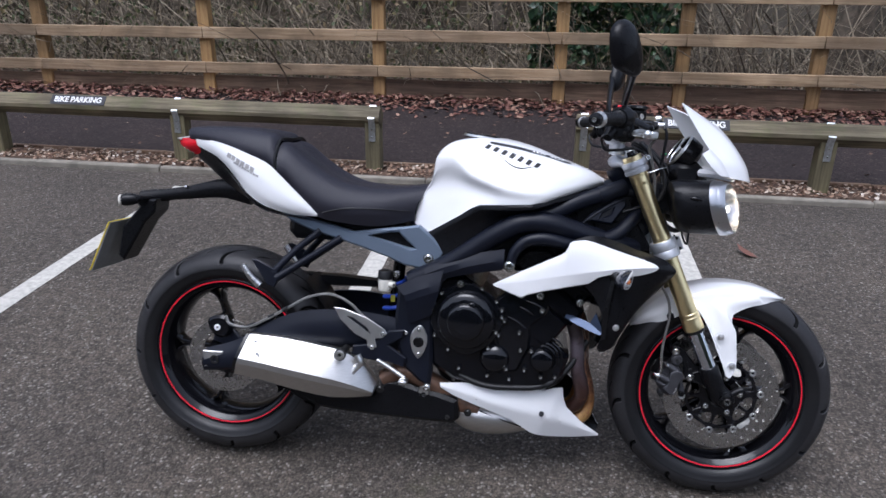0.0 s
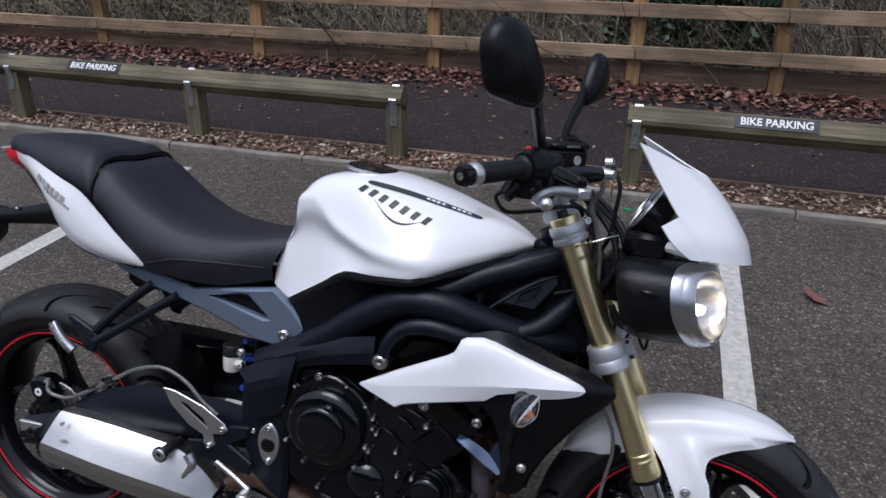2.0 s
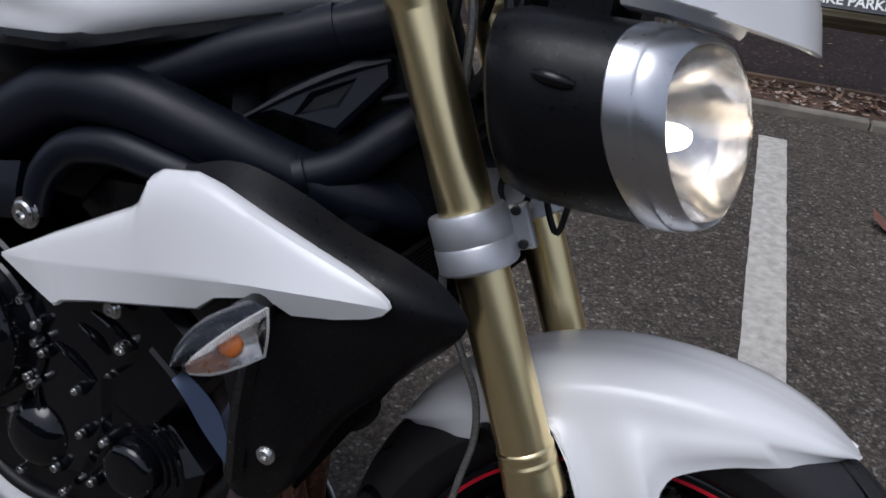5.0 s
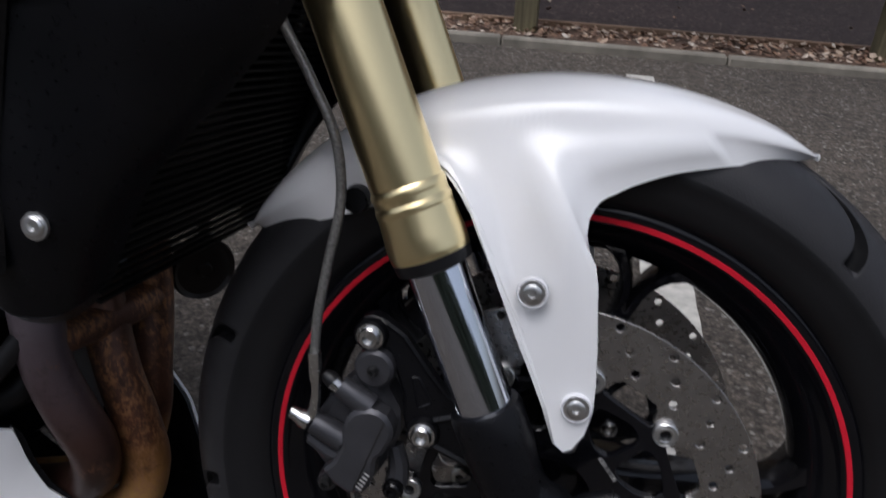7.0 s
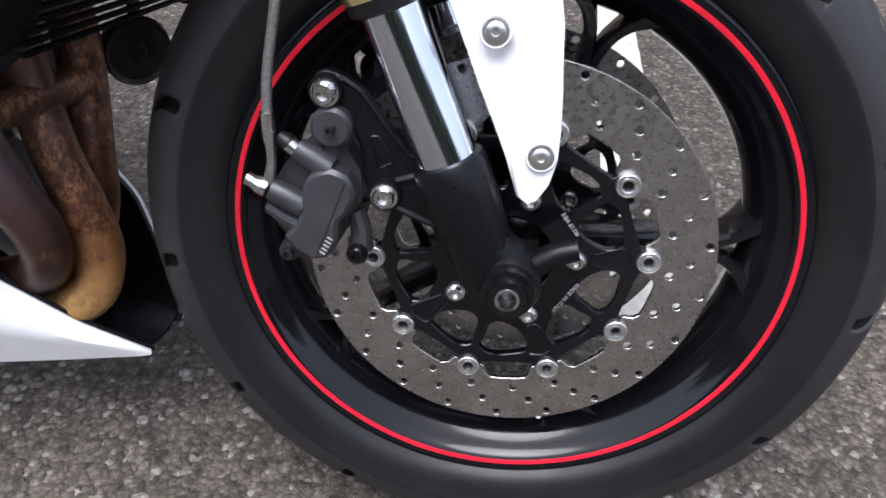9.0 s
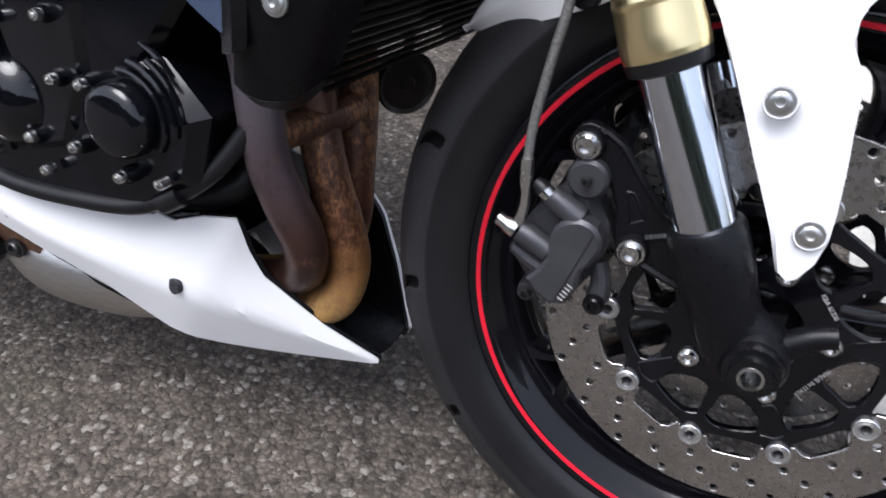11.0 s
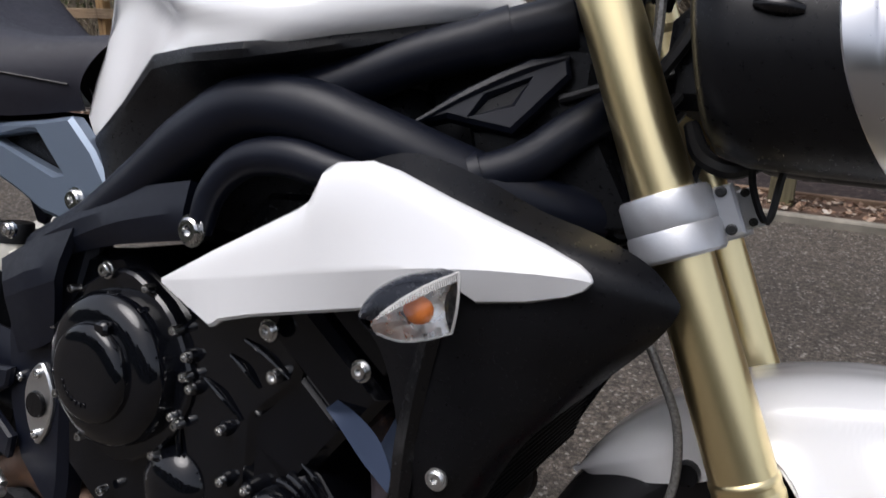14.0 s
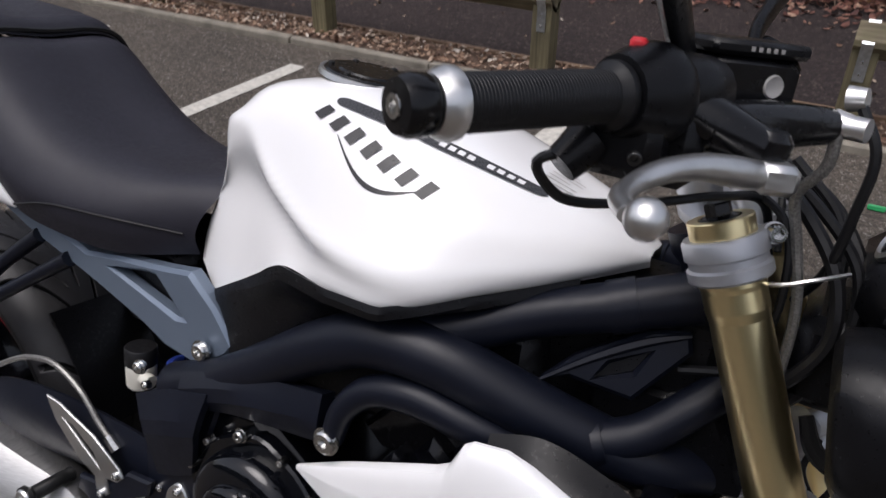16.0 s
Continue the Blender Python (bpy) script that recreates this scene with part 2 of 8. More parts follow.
M["black_print"] = simple("black_decal", (0.02, 0.02, 0.022), 0.35)
M["grey_print"] = simple("grey_decal", (0.32, 0.31, 0.30), 0.4)
M["white_print"] = simple("white_print", (0.75, 0.75, 0.75), 0.4)
M["yellow"] = simple("yellow_reflective_plate", (0.75, 0.58, 0.05), 0.4)
M["plate_back"] = simple("plate_back", (0.22, 0.22, 0.21), 0.5)
M["tail_lens"] = simple("red_tail_lens", (0.55, 0.01, 0.02), 0.12)
M["resin"] = simple("translucent_reservoir", (0.62, 0.60, 0.53), 0.35)
M["blue_spring"] = simple("blue_spring", (0.03, 0.07, 0.42), 0.4)
M["yellow_tag"] = simple("yellow_tag", (0.55, 0.5, 0.05), 0.5)
M["green_clip"] = simple("green_clip", (0.03, 0.35, 0.12), 0.5)
M["disc"] = simple("brake_disc_steel", (0.46, 0.445, 0.43), 0.29, metal=1.0, var=0.14, scale=30)
M["caliper"] = simple("grey_black_caliper", (0.060, 0.060, 0.066), 0.36, metal=0.5, var=0.2, bump_s=0.2, bump_scale=700)
M["fin"] = simple("dark_blue_grey_metallic", (0.030, 0.042, 0.072), 0.20, metal=0.6, var=0.02, scale=8, rvar=0.01)
M["fins"] = simple("radiator_fins", (0.004, 0.0038, 0.004), 0.6, var=0.3, scale=60, spec=0.12)
M["horn"] = simple("weathered_horn", (0.016, 0.012, 0.010), 0.42, var=0.4, scale=40)
M["lens_white"] = simple("pale_lens_edge", (0.56, 0.55, 0.53), 0.2, var=0.05)
M["shell"] = simple("indicator_shell_plastic", (0.016, 0.018, 0.024), 0.24, var=0.1, spec=0.5)
M["bowl"] = simple("indicator_reflector", (0.92, 0.90, 0.86), 0.30, metal=0.85, var=0.04)
M["braid"] = simple("braided_steel_hose", (0.22, 0.215, 0.205), 0.4, metal=0.6, var=0.4, scale=500)


def brushed_mat():
    m, nt, b = nodes_of("brushed_silencer_steel")
    n = tex(nt, "noise", 60.0, 6, stretch=(1, 1, 18))
    nt.links.new(ramp(nt, n.outputs[0], [(0.3, (0.50, 0.49, 0.47)), (0.7, (0.66, 0.65, 0.63))]), b.inputs["Base Color"])
    b.inputs["Metallic"].default_value, b.inputs["Roughness"].default_value = 1.0, 0.36
    bump(nt, b, n.outputs[0], 0.06, 0.001)
    return m


def rust_mat(name, stops, specks, speck_col):
    """Heat-stained steel: colours by height along the pipe, broken by noise, with fine rust specks."""
    m, nt, b = nodes_of(name)
    n = tex(nt, "noise", 9.0, 8, rough=0.7)
    tc = nt.nodes.new("ShaderNodeTexCoord")
    xyz = nt.nodes.new("ShaderNodeSeparateXYZ")
    nt.links.new(tc.outputs["Object"], xyz.inputs[0])
    mix = nt.nodes.new("ShaderNodeMath")
    mix.operation = "MULTIPLY_ADD"
    mix.inputs[1].default_value = 0.12
    nt.links.new(n.outputs[0], mix.inputs[0])
    nt.links.new(xyz.outputs[2], mix.inputs[2])
    c = ramp(nt, mix.outputs[0], stops)
    sp = tex(nt, "noise", 230.0, 5, rough=0.75, stretch=(1, 1, 0.45))
    where = tex(nt, "noise", 22.0, 5, rough=0.7)
    spot = nt.nodes.new("ShaderNodeMath")
    spot.operation = "MULTIPLY"
    nt.links.new(ramp(nt, sp.outputs[0], [(0.47, (0, 0, 0)), (0.56, (1,) * 3)]), spot.inputs[0])
    nt.links.new(ramp(nt, where.outputs[0], [(0.62 - 0.3 * specks, (0, 0, 0)), (0.72 - 0.3 * specks, (0.9,) * 3)]), spot.inputs[1])
    c = mixc(nt, spot.outputs[0], c, speck_col)
    soot = tex(nt, "noise", 36.0, 7, rough=0.75)
    c = mixc(nt, ramp(nt, soot.outputs[0], [(0.52, (0, 0, 0)), (0.66, (0.6,) * 3)]), c, (0.030, 0.016, 0.012))
    nt.links.new(c, b.inputs["Base Color"])
    b.inputs["Metallic"].default_value, b.inputs["Roughness"].default_value = 0.45, 0.38
    bump(nt, b, sp.outputs[0], 0.3, 0.001)
    return m


def carbon_mat():
    m, nt, b = nodes_of("carbon_weave_strip")
    tc = nt.nodes.new("ShaderNodeTexCoord")
    ck = nt.nodes.new("ShaderNodeTexChecker")
    ck.inputs["Scale"].default_value = 420.0
    ck.inputs["Color1"].default_value, ck.inputs["Color2"].default_value = (0.018, 0.018, 0.02, 1), (0.05, 0.05, 0.053, 1)
    nt.links.new(tc.outputs["Object"], ck.inputs["Vector"])
    nt.links.new(ck.outputs[0], b.inputs["Base Color"])
    b.inputs["Roughness"].default_value = 0.35
    return m


def glass_mat(name, col=(1, 1, 1), rough=0.02):
    m, nt, b = nodes_of(name)
    b.inputs["Base Color"].default_value = (*col, 1)
    b.inputs["Transmission Weight"].default_value = 1.0
    b.inputs["Roughness"].default_value = rough
    b.inputs["IOR"].default_value = 1.45
    return m


def lamp_mat(name, col, strength):
    m, nt, b = nodes_of(name)
    b.inputs["Base Color"].default_value = (*col, 1)
    b.inputs["Emission Color"].default_value = (*col, 1)
    b.inputs["Emission Strength"].default_value = strength
    return m


M["brushed"], M["carbon"] = brushed_mat(), carbon_mat()
M["plum"] = rust_mat("plum_heat_stained_pipe", [(0.24, (0.060, 0.028, 0.018)), (0.30, (0.045, 0.020, 0.015)), (0.36, (0.075, 0.038, 0.031)), (0.41, (0.085, 0.060, 0.066)), (0.47, (0.14, 0.120, 0.140)), (0.52, (0.055, 0.042, 0.044))], 0.15, (0.20, 0.10, 0.055))
M["rust"] = rust_mat("rust_speckled_pipe", [(0.22, (0.22, 0.100, 0.035)), (0.262, (0.50, 0.300, 0.105)), (0.300, (0.36, 0.175, 0.055)), (0.335, (0.13, 0.050, 0.026)), (0.42, (0.105, 0.055, 0.042)), (0.52, (0.10, 0.052, 0.036))], 0.62, (0.36, 0.175, 0.080))
M["link"] = rust_mat("browned_link_pipe", [(0.2, (0.10, 0.055, 0.035)), (0.35, (0.13, 0.075, 0.050))], 0.3, (0.20, 0.10, 0.05))
M["glass"] = glass_mat("clear_lens")
M["amber"] = simple("amber_bulb", (0.75, 0.20, 0.03), 0.25)
M["filament"] = lamp_mat("headlight_bulb", (1.0, 0.84, 0.62), 9.0)
M["silvered"] = simple("silvered_reflector", (0.86, 0.85, 0.83), 0.16, metal=1.0, var=0.03, rvar=0.04)
M["mirror"] = simple("mirror_glass", (0.85, 0.85, 0.86), 0.02, metal=1.0, var=0.01, rvar=0.01)

# ---- shapes ----
def crom(pts, n, closed=False):
    """A smooth curve of n points through pts."""
    p = np.asarray(pts, float)
    if len(p) == 2:
        return p[0] + np.linspace(0, 1, n)[:, None] * (p[1] - p[0])
    q = np.vstack([p[-1:], p, p[:2]]) if closed else np.vstack([2 * p[0] - p[1], p, 2 * p[-1] - p[-2]])
    segs = len(p) if closed else len(p) - 1
    d = np.linalg.norm(np.diff(q[1:segs + 2], axis=0), axis=1) + 1e-9
    s = np.r_[0, np.cumsum(d)]
    at = np.linspace(0, s[-1], n, endpoint=not closed)
    i = np.clip(np.searchsorted(s, at, side="right") - 1, 0, segs - 1)
    u = ((at - s[i]) / d[i])[:, None]
    a, b, c, e = q[i], q[i + 1], q[i + 2], q[i + 3]
    dl = np.linalg.norm(b - a, axis=1)[:, None] + 1e-9
    dm = np.linalg.norm(c - b, axis=1)[:, None] + 1e-9
    dr = np.linalg.norm(e - c, axis=1)[:, None] + 1e-9
    m1 = dm * ((b - a) / dl * dm + (c - b) / dm * dl) / (dl + dm)
    m2 = dm * ((c - b) / dm * dr + (e - c) / dr * dm) / (dm + dr)
    h = u * u * (3 - 2 * u)
    return b * (1 - h) + c * h + m1 * (u * (1 - u) ** 2) - m2 * (u * u * (1 - u))


def poly(pts, n):
    """n points evenly along the straight pieces of pts."""
    p = np.asarray(pts, float)
    d = np.r_[0, np.cumsum(np.linalg.norm(np.diff(p, axis=0), axis=1))]
    at = np.linspace(0, d[-1], n)
    return np.stack([np.interp(at, d, p[:, k]) for k in range(p.shape[1])], 1)


class Shape:
    """Vertices and faces on their way to a mesh."""
    def __init__(self):
        self.v, self.f = [], []

    def add(self, v, f):
        k = len(self.v)
        self.v += [tuple(map(float, p)) for p in v]
        self.f += [tuple(int(i) + k for i in q) for q in f]
        return self

    def grid(self, P, wrap_u=False, wrap_v=False, flip=False):
        P = np.asarray(P, float)
        nv, nu = P.shape[:2]
        f = []
        for j in range(nv if wrap_v else nv - 1):
            for i in range(nu if wrap_u else nu - 1):
                a, b = j * nu + i, j * nu + (i + 1) % nu
                c, d = ((j + 1) % nv) * nu + (i + 1) % nu, ((j + 1) % nv) * nu + i
                f.append((a, d, c, b) if flip else (a, b, c, d))
        return self.add(P.reshape(-1, 3), f)

    def mesh(self, name, angle=38.0):
        me = bpy.data.meshes.new(name)
        me.from_pydata(self.v, [], self.f)
        bm = bmesh.new()
        bm.from_mesh(me)
        bmesh.ops.remove_doubles(bm, verts=bm.verts, dist=1e-5)
        bmesh.ops.recalc_face_normals(bm, faces=bm.faces)
        bm.to_mesh(me)
        bm.free()
        me.polygons.foreach_set("use_smooth", [True] * len(me.polygons))
        me.set_sharp_from_angle(angle=radians(angle))
        return me


def frame_of(d):
    d = Vector(d).normalized()
    a = Vector((0, 0, 1)) if abs(d.z) < 0.9 else Vector((1, 0, 0))
    u = d.cross(a).normalized()
    return np.array(u), np.array(d.cross(u).normalized()), np.array(d)


def tube(pts, r, seg=10, n=0, cap=True, shape=None, smooth=True, flat=1.0):
    """A round bar along pts; r one radius or one for each of pts. flat: squash in the second direction."""
    pts = np.asarray(pts, float)
    rr = np.full(len(pts), r, float) if np.isscalar(r) else np.asarray(r, float)
    n = n or (len(pts) if not smooth else max(len(pts), 6 * (len(pts) - 1)))
    both = np.hstack([pts, rr[:, None]])
    both = crom(both, n) if smooth else poly(both, n)
    P, R = both[:, :3], both[:, 3]
    T = np.gradient(P, axis=0)
    T /= np.linalg.norm(T, axis=1)[:, None] + 1e-12
    u, w, _ = frame_of(T[0])
    rings, ang = [], np.linspace(0, 2 * np.pi, seg, endpoint=False)
    for p, t, rad in zip(P, T, R):
        u = u - t * (u @ t)
        u /= np.linalg.norm(u)
        w = np.cross(t, u)
        rings.append(p + rad * (np.cos(ang)[:, None] * u + flat * np.sin(ang)[:, None] * w))
    s = shape or Shape()
    k = len(s.v)
    s.grid(np.array(rings), wrap_u=True)
    if cap:
        s.f.append(tuple(range(k + seg - 1, k - 1, -1)))
        e = k + (len(rings) - 1) * seg
        s.f.append(tuple(range(e, e + seg)))
    return s


def lathe(prof, o, axis, seg=24, shape=None, a0=0.0, a1=2 * math.pi):
    """prof: (radius, height along axis) turned round the axis through o."""
    u, w, d = frame_of(axis)
    full = abs(a1 - a0) > 6.28
    ang = np.linspace(a0, a1, seg, endpoint=not full)
    rings = [np.asarray(o) + h * d + r * (np.cos(ang)[:, None] * u + np.sin(ang)[:, None] * w) for r, h in prof]
    return (shape or Shape()).grid(np.array(rings), wrap_u=full)


def skin(curves, nu=24, nv=16, thick=0.0, straight_u=False, straight_v=False, shape=None, crown=0.0):
    """A sheet through 3D curves, with a thickness inwards."""
    C = [poly(c, nu) if straight_u else crom(c, nu) for c in curves]
    C = np.array(C)
    P = np.array([(poly if straight_v else crom)(C[:, i], nv) for i in range(nu)]).transpose(1, 0, 2)
    s = shape or Shape()
    if not thick:
        return s.grid(P)
    du, dv = np.gradient(P, axis=1), np.gradient(P, axis=0)
    N = np.cross(du, dv)
    N /= np.linalg.norm(N, axis=2)[:, :, None] + 1e-12
    Q = P - N * thick
    s.grid(P).grid(Q, flip=True)
    for e, g in ((P[0], Q[0]), (P[-1], Q[-1]), (P[:, 0], Q[:, 0]), (P[:, -1], Q[:, -1])):
        s.grid(np.array([e, g]))
    return s


def inset2(p, d):
    """Move a closed 2D outline inwards by d."""
    p = np.asarray(p, float)
    area = 0.5 * np.sum(p[:, 0] * np.roll(p[:, 1], -1) - np.roll(p[:, 0], -1) * p[:, 1])
    e1, e2 = p - np.roll(p, 1, 0), np.roll(p, -1, 0) - p
    e1 /= np.linalg.norm(e1, axis=1)[:, None] + 1e-12
    e2 /= np.linalg.norm(e2, axis=1)[:, None] + 1e-12
    n1, n2 = np.stack([-e1[:, 1], e1[:, 0]], 1), np.stack([-e2[:, 1], e2[:, 0]], 1)
    b = n1 + n2
    b /= np.maximum(0.5, (b * n1).sum(1))[:, None] + 1e-12
    return p + b * d * np.sign(area)


def plate(outline, o, U, V, thick, bevel=0.0015, rounded=0, shape=None, holes=()):
    """A slab with chamfered edges: outline in (U, V) about o, growing along U x V by thick. holes: closed outlines."""
    out = crom(outline, rounded, closed=True) if rounded else np.asarray(outline, float)
    U, V = np.array(Vector(U).normalized()), np.array(Vector(V).normalized())
    W, o = np.cross(U, V), np.asarray(o, float)
    def place(p, h):
        return o + p[:, :1] * U + p[:, 1:] * V + h * W
    s = shape or Shape()
    ins = inset2(out, bevel)
    loops = [(out, ins)] + [(np.asarray(h, float), inset2(h, -bevel)) for h in holes]
    for a, b in loops:
        s.grid(np.array([place(b, 0), place(a, bevel), place(a, thick - bevel), place(b, thick)]), wrap_u=True)
    bm = bmesh.new()
    edges = []
    for a, b in loops:
        vs = [bm.verts.new((*q, 0)) for q in b]
        edges += [bm.edges.new((vs[i], vs[(i + 1) % len(vs)])) for i in range(len(vs))]
    if holes:
        bmesh.ops.triangle_fill(bm, edges=edges, use_beauty=True, use_dissolve=False)
    else:
        bm.faces.new(bm.verts[:])
    bm.verts.index_update()
    flat = np.array([v.co[:2] for v in bm.verts])
    faces = [[v.index for v in f.verts] for f in bm.faces]
    bm.free()
    s.add(place(flat, 0), [f[::-1] for f in faces]).add(place(flat, thick), faces)
    return s


def block(lo, hi, bevel=0.004, shape=None, m=None):
    """A box with chamfered edges from corner lo to corner hi."""
    lo, hi = np.minimum(lo, hi), np.maximum(lo, hi)
    c, h = (lo + hi) / 2, (hi - lo) / 2
    b = min(bevel, h.min() * 0.9)
    v, index = [], {}
    for sx in (-1, 1):
        for sy in (-1, 1):
            for sz in (-1, 1):
                s3 = np.array([sx, sy, sz])
                for k in range(3):
                    q = h - b
                    q = q.copy()
                    q[k] = h[k]
                    index[(sx, sy, sz, k)] = len(v)
                    v.append(c + s3 * q)
    f = []
    for k in range(3):
        a, e = (k + 1) % 3, (k + 2) % 3
        for s in (-1, 1):
            ring = []
            for sa, se in ((-1, -1), (1, -1), (1, 1), (-1, 1)):
                key = [0, 0, 0]
                key[k], key[a], key[e] = s, sa, se
                ring.append(index[(*key, k)])
            f.append(ring if s > 0 else ring[::-1])
    for k in range(3):
        a, e = (k + 1) % 3, (k + 2) % 3
        for sa in (-1, 1):
            for se in (-1, 1):
                q = []
                for s, which in ((-1, a), (1, a), (1, e), (-1, e)):
                    key = [0, 0, 0]
                    key[k], key[a], key[e] = s, sa, se
                    q.append(index[(*key, which)])
                f.append(q)
    for sx in (-1, 1):
        for sy in (-1, 1):
            for sz in (-1, 1):
                f.append([index[(sx, sy, sz, k)] for k in range(3)])
    v = np.array(v)
    if m is not None:
        v = np.array([m @ Vector(p) for p in v])
    return (shape or Shape()).add(v, f)


def part(name, s, mat, parent=None, label="", angle=38.0):
    """Link a Shape (or a ready mesh) as ONE mesh object under a thing or under a part."""
    me = s.mesh(name, angle) if isinstance(s, Shape) else s
    if not me.materials:
        me.materials.append(M[mat])
    ob = new(name, me)
    ob.parent = parent
    return tagged(ob, label) if label else ob


def thing(name, label, category, m=None, group="", kind=""):
    ob = new(name)
    ob.empty_display_size = 0.05
    if m is not None:
        ob.matrix_world = m
    return tagged(ob, label, category, group, kind)


def solid(name, s, mat, label, category, group="", kind="", angle=38.0, m=None):
    ob = tagged(part(name, s, mat, angle=angle), label, category, group, kind)
    if m is not None:
        ob.matrix_world = m
    return ob


def circle2(r, n, c=(0, 0), a0=0.0):
    a = a0 + np.linspace(0, 2 * np.pi, n, endpoint=False)
    return np.stack([c[0] + r * np.cos(a), c[1] + r * np.sin(a)], 1)


rng = np.random.default_rng(7)

# ---- the car park ----
def sheet(x0, x1, y0, y1, nx, ny, z):
    X, Y = np.meshgrid(np.linspace(x0, x1, nx), np.linspace(y0, y1, ny))
    return np.stack([X, Y, z(X, Y)], 2)


# one sheet: flat car park up to the kerb, then the path, rising to the bank behind the fence
def ground_z(X, Y):
    z = np.where(Y < 2.80, 0.0, np.interp(Y, [2.80, 3.10, 5.1, 5.4, 9, 40], [0.0, 0.02, 0.085, 0.10, -0.35, -1.0]))
    return z


xs = np.unique(np.r_[-300, -60, np.linspace(-9, 10, 20), 60, 300])
ys = np.unique(np.r_[-300, -40, -12, np.linspace(-4, 2.78, 8), 2.80, 3.10, 5.1, 5.4, 9, 40, 300])
X, Y = np.meshgrid(xs, ys)
solid("ground", Shape().grid(np.stack([X, Y, ground_z(X, Y)], 2)), "asphalt", "worn grey asphalt car park with pale chippings", "ground", kind="structure")
xs = np.linspace(-14, 16, 31)
ys = np.array([3.12, 3.6, 4.1, 4.6, 5.12])
X, Y = np.meshgrid(xs, ys)
solid("path", Shape().grid(np.stack([X, Y, ground_z(X, Y) + 0.006], 2)), "path", "dark brown tarmac footpath beside the fence", "path", kind="structure")

# parking bay lines, thin worn paint
for x in (-2.87, -1.375, 0.11, 1.628, 3.13):
    s = Shape()
    nx, ny = 5, 60
    P = sheet(x - 0.05, x + 0.05, 0.12, 2.45, nx, ny, lambda a, b: 0 * a + 0.004)
    P[:, 0, 0] += rng.normal(0, 0.0008, ny)
    P[:, -1, 0] += rng.normal(0, 0.0008, ny)
    s.grid(P)
    solid("bay_line", s, "line", "worn white painted parking bay line on asphalt", "road marking", "parking bay lines", "structure")

# kerb of concrete edging stones
for i, x in enumerate(np.arange(-9, 11, 0.915)):
    dz = rng.normal(0, 0.003)
    s = block((x + 0.003, 2.735 + rng.normal(0, 0.004), -0.05), (x + 0.912, 2.79, 0.035 + dz), 0.008)
    solid("kerb_stone", s, "kerb", "flat grey concrete kerb edging stone", "kerb", "kerb stones", "structure")
for x in np.arange(-9, 11, 2.4):
    s = block((x, 3.085, -0.03), (x + 2.395, 3.11, 0.045 + rng.normal(0, 0.004)), 0.004)
    solid("edging_board", s, "wood_edge", "brown timber board edging the path", "edging", "path edging boards", "structure")
solid("planting_strip", Shape().grid(sheet(-9, 11, 2.785, 3.09, 60, 6, lambda a, b: 0.022 + 0.008 * np.sin(a * 9) * np.cos(b * 40))), "soil", "strip of bark mulch between kerb and path", "mulch bed", kind="structure")


def flakes(n, place, size, curl, squash=0.6):
    """Many small curled leaves: place(n) gives x, y, z of each."""
    s = Shape()
    P = place(n)
    v, f = [], []
    for p in P:
        L = size * rng.uniform(0.6, 1.4)
        w = L * rng.uniform(squash * 0.7, squash * 1.2)
        R = Euler((rng.normal(0, 0.24), rng.normal(0, 0.24), rng.uniform(0, 6.28))).to_matrix()
        c = curl * L * rng.uniform(0.2, 1.2)
        pts = [(-L / 2, 0, c), (-L * 0.15, -w / 2, c * 0.3), (L * 0.25, -w * 0.4, 0.2 * c), (L / 2, 0, c), (L * 0.25, w * 0.4, 0.5 * c), (-L * 0.15, w / 2, c * 0.6), (0, 0, 0)]
        k = len(v)
        v += [np.array(R @ Vector(q)) + p for q in pts]
        f += [(k + a, k + (a + 1) % 6, k + 6) for a in range(6)]
    s.v, s.f = [tuple(map(float, q)) for q in v], f
    return s


def quick(name, s, mat, label, category, kind="stuff"):
    me = bpy.data.meshes.new(name)
    me.from_pydata(s.v, [], s.f)
    me.polygons.foreach_set("use_smooth", [True] * len(me.polygons))
    me.materials.append(M[mat])
    return tagged(new(name, me), label, category, "", kind)


def in_strip(n):
    x, y = rng.uniform(-6, 7, n), rng.uniform(2.80, 3.08, n)
    return np.stack([x, y, 0.030 + rng.uniform(0, 0.015, n)], 1)


def by_fence(n):
    x = rng.uniform(-9, 10, n)
    y = 5.08 - np.abs(rng.normal(0, 0.26, n))
    z = ground_z(x, y) + 0.012 + rng.uniform(0, 0.05, n) * np.clip((y - 4.6) / 0.4, 0, 1)
    return np.stack([x, y, z], 1)


def behind(n):
    x, y = rng.uniform(-9, 10, n), rng.uniform(5.15, 7.5, n)
    return np.stack([x, y, ground_z(x, y) + rng.uniform(0.01, 0.06, n)], 1)


def on_path(n):
    x, y = rng.uniform(-7, 8, n), rng.uniform(3.2, 4.6, n)
    return np.stack([x, y, ground_z(x, y) + 0.012], 1)


quick("bark_mulch", flakes(5200, in_strip, 0.030, 0.25), "chips", "pale brown bark chips and dry leaves along the kerb", "mulch")
quick("leaf_litter", flakes(9500, by_fence, 0.050, 0.22), "litter", "drift of dry brown fallen leaves along the fence", "leaves")
quick("woodland_litter", flakes(3500, behind, 0.08, 0.4), "litter", "fallen leaves on the bank behind the fence", "leaves")
quick("scattered_leaves", flakes(160, on_path, 0.035, 0.3), "chips", "small dry leaves scattered over the path", "leaves")
leaf = flakes(1, lambda n: np.array([[1.95, 1.85, 0.012]]), 0.11, 0.25)
quick("fallen_leaf", leaf, "litter", "single curled brown leaf on the asphalt", "leaf", kind="")


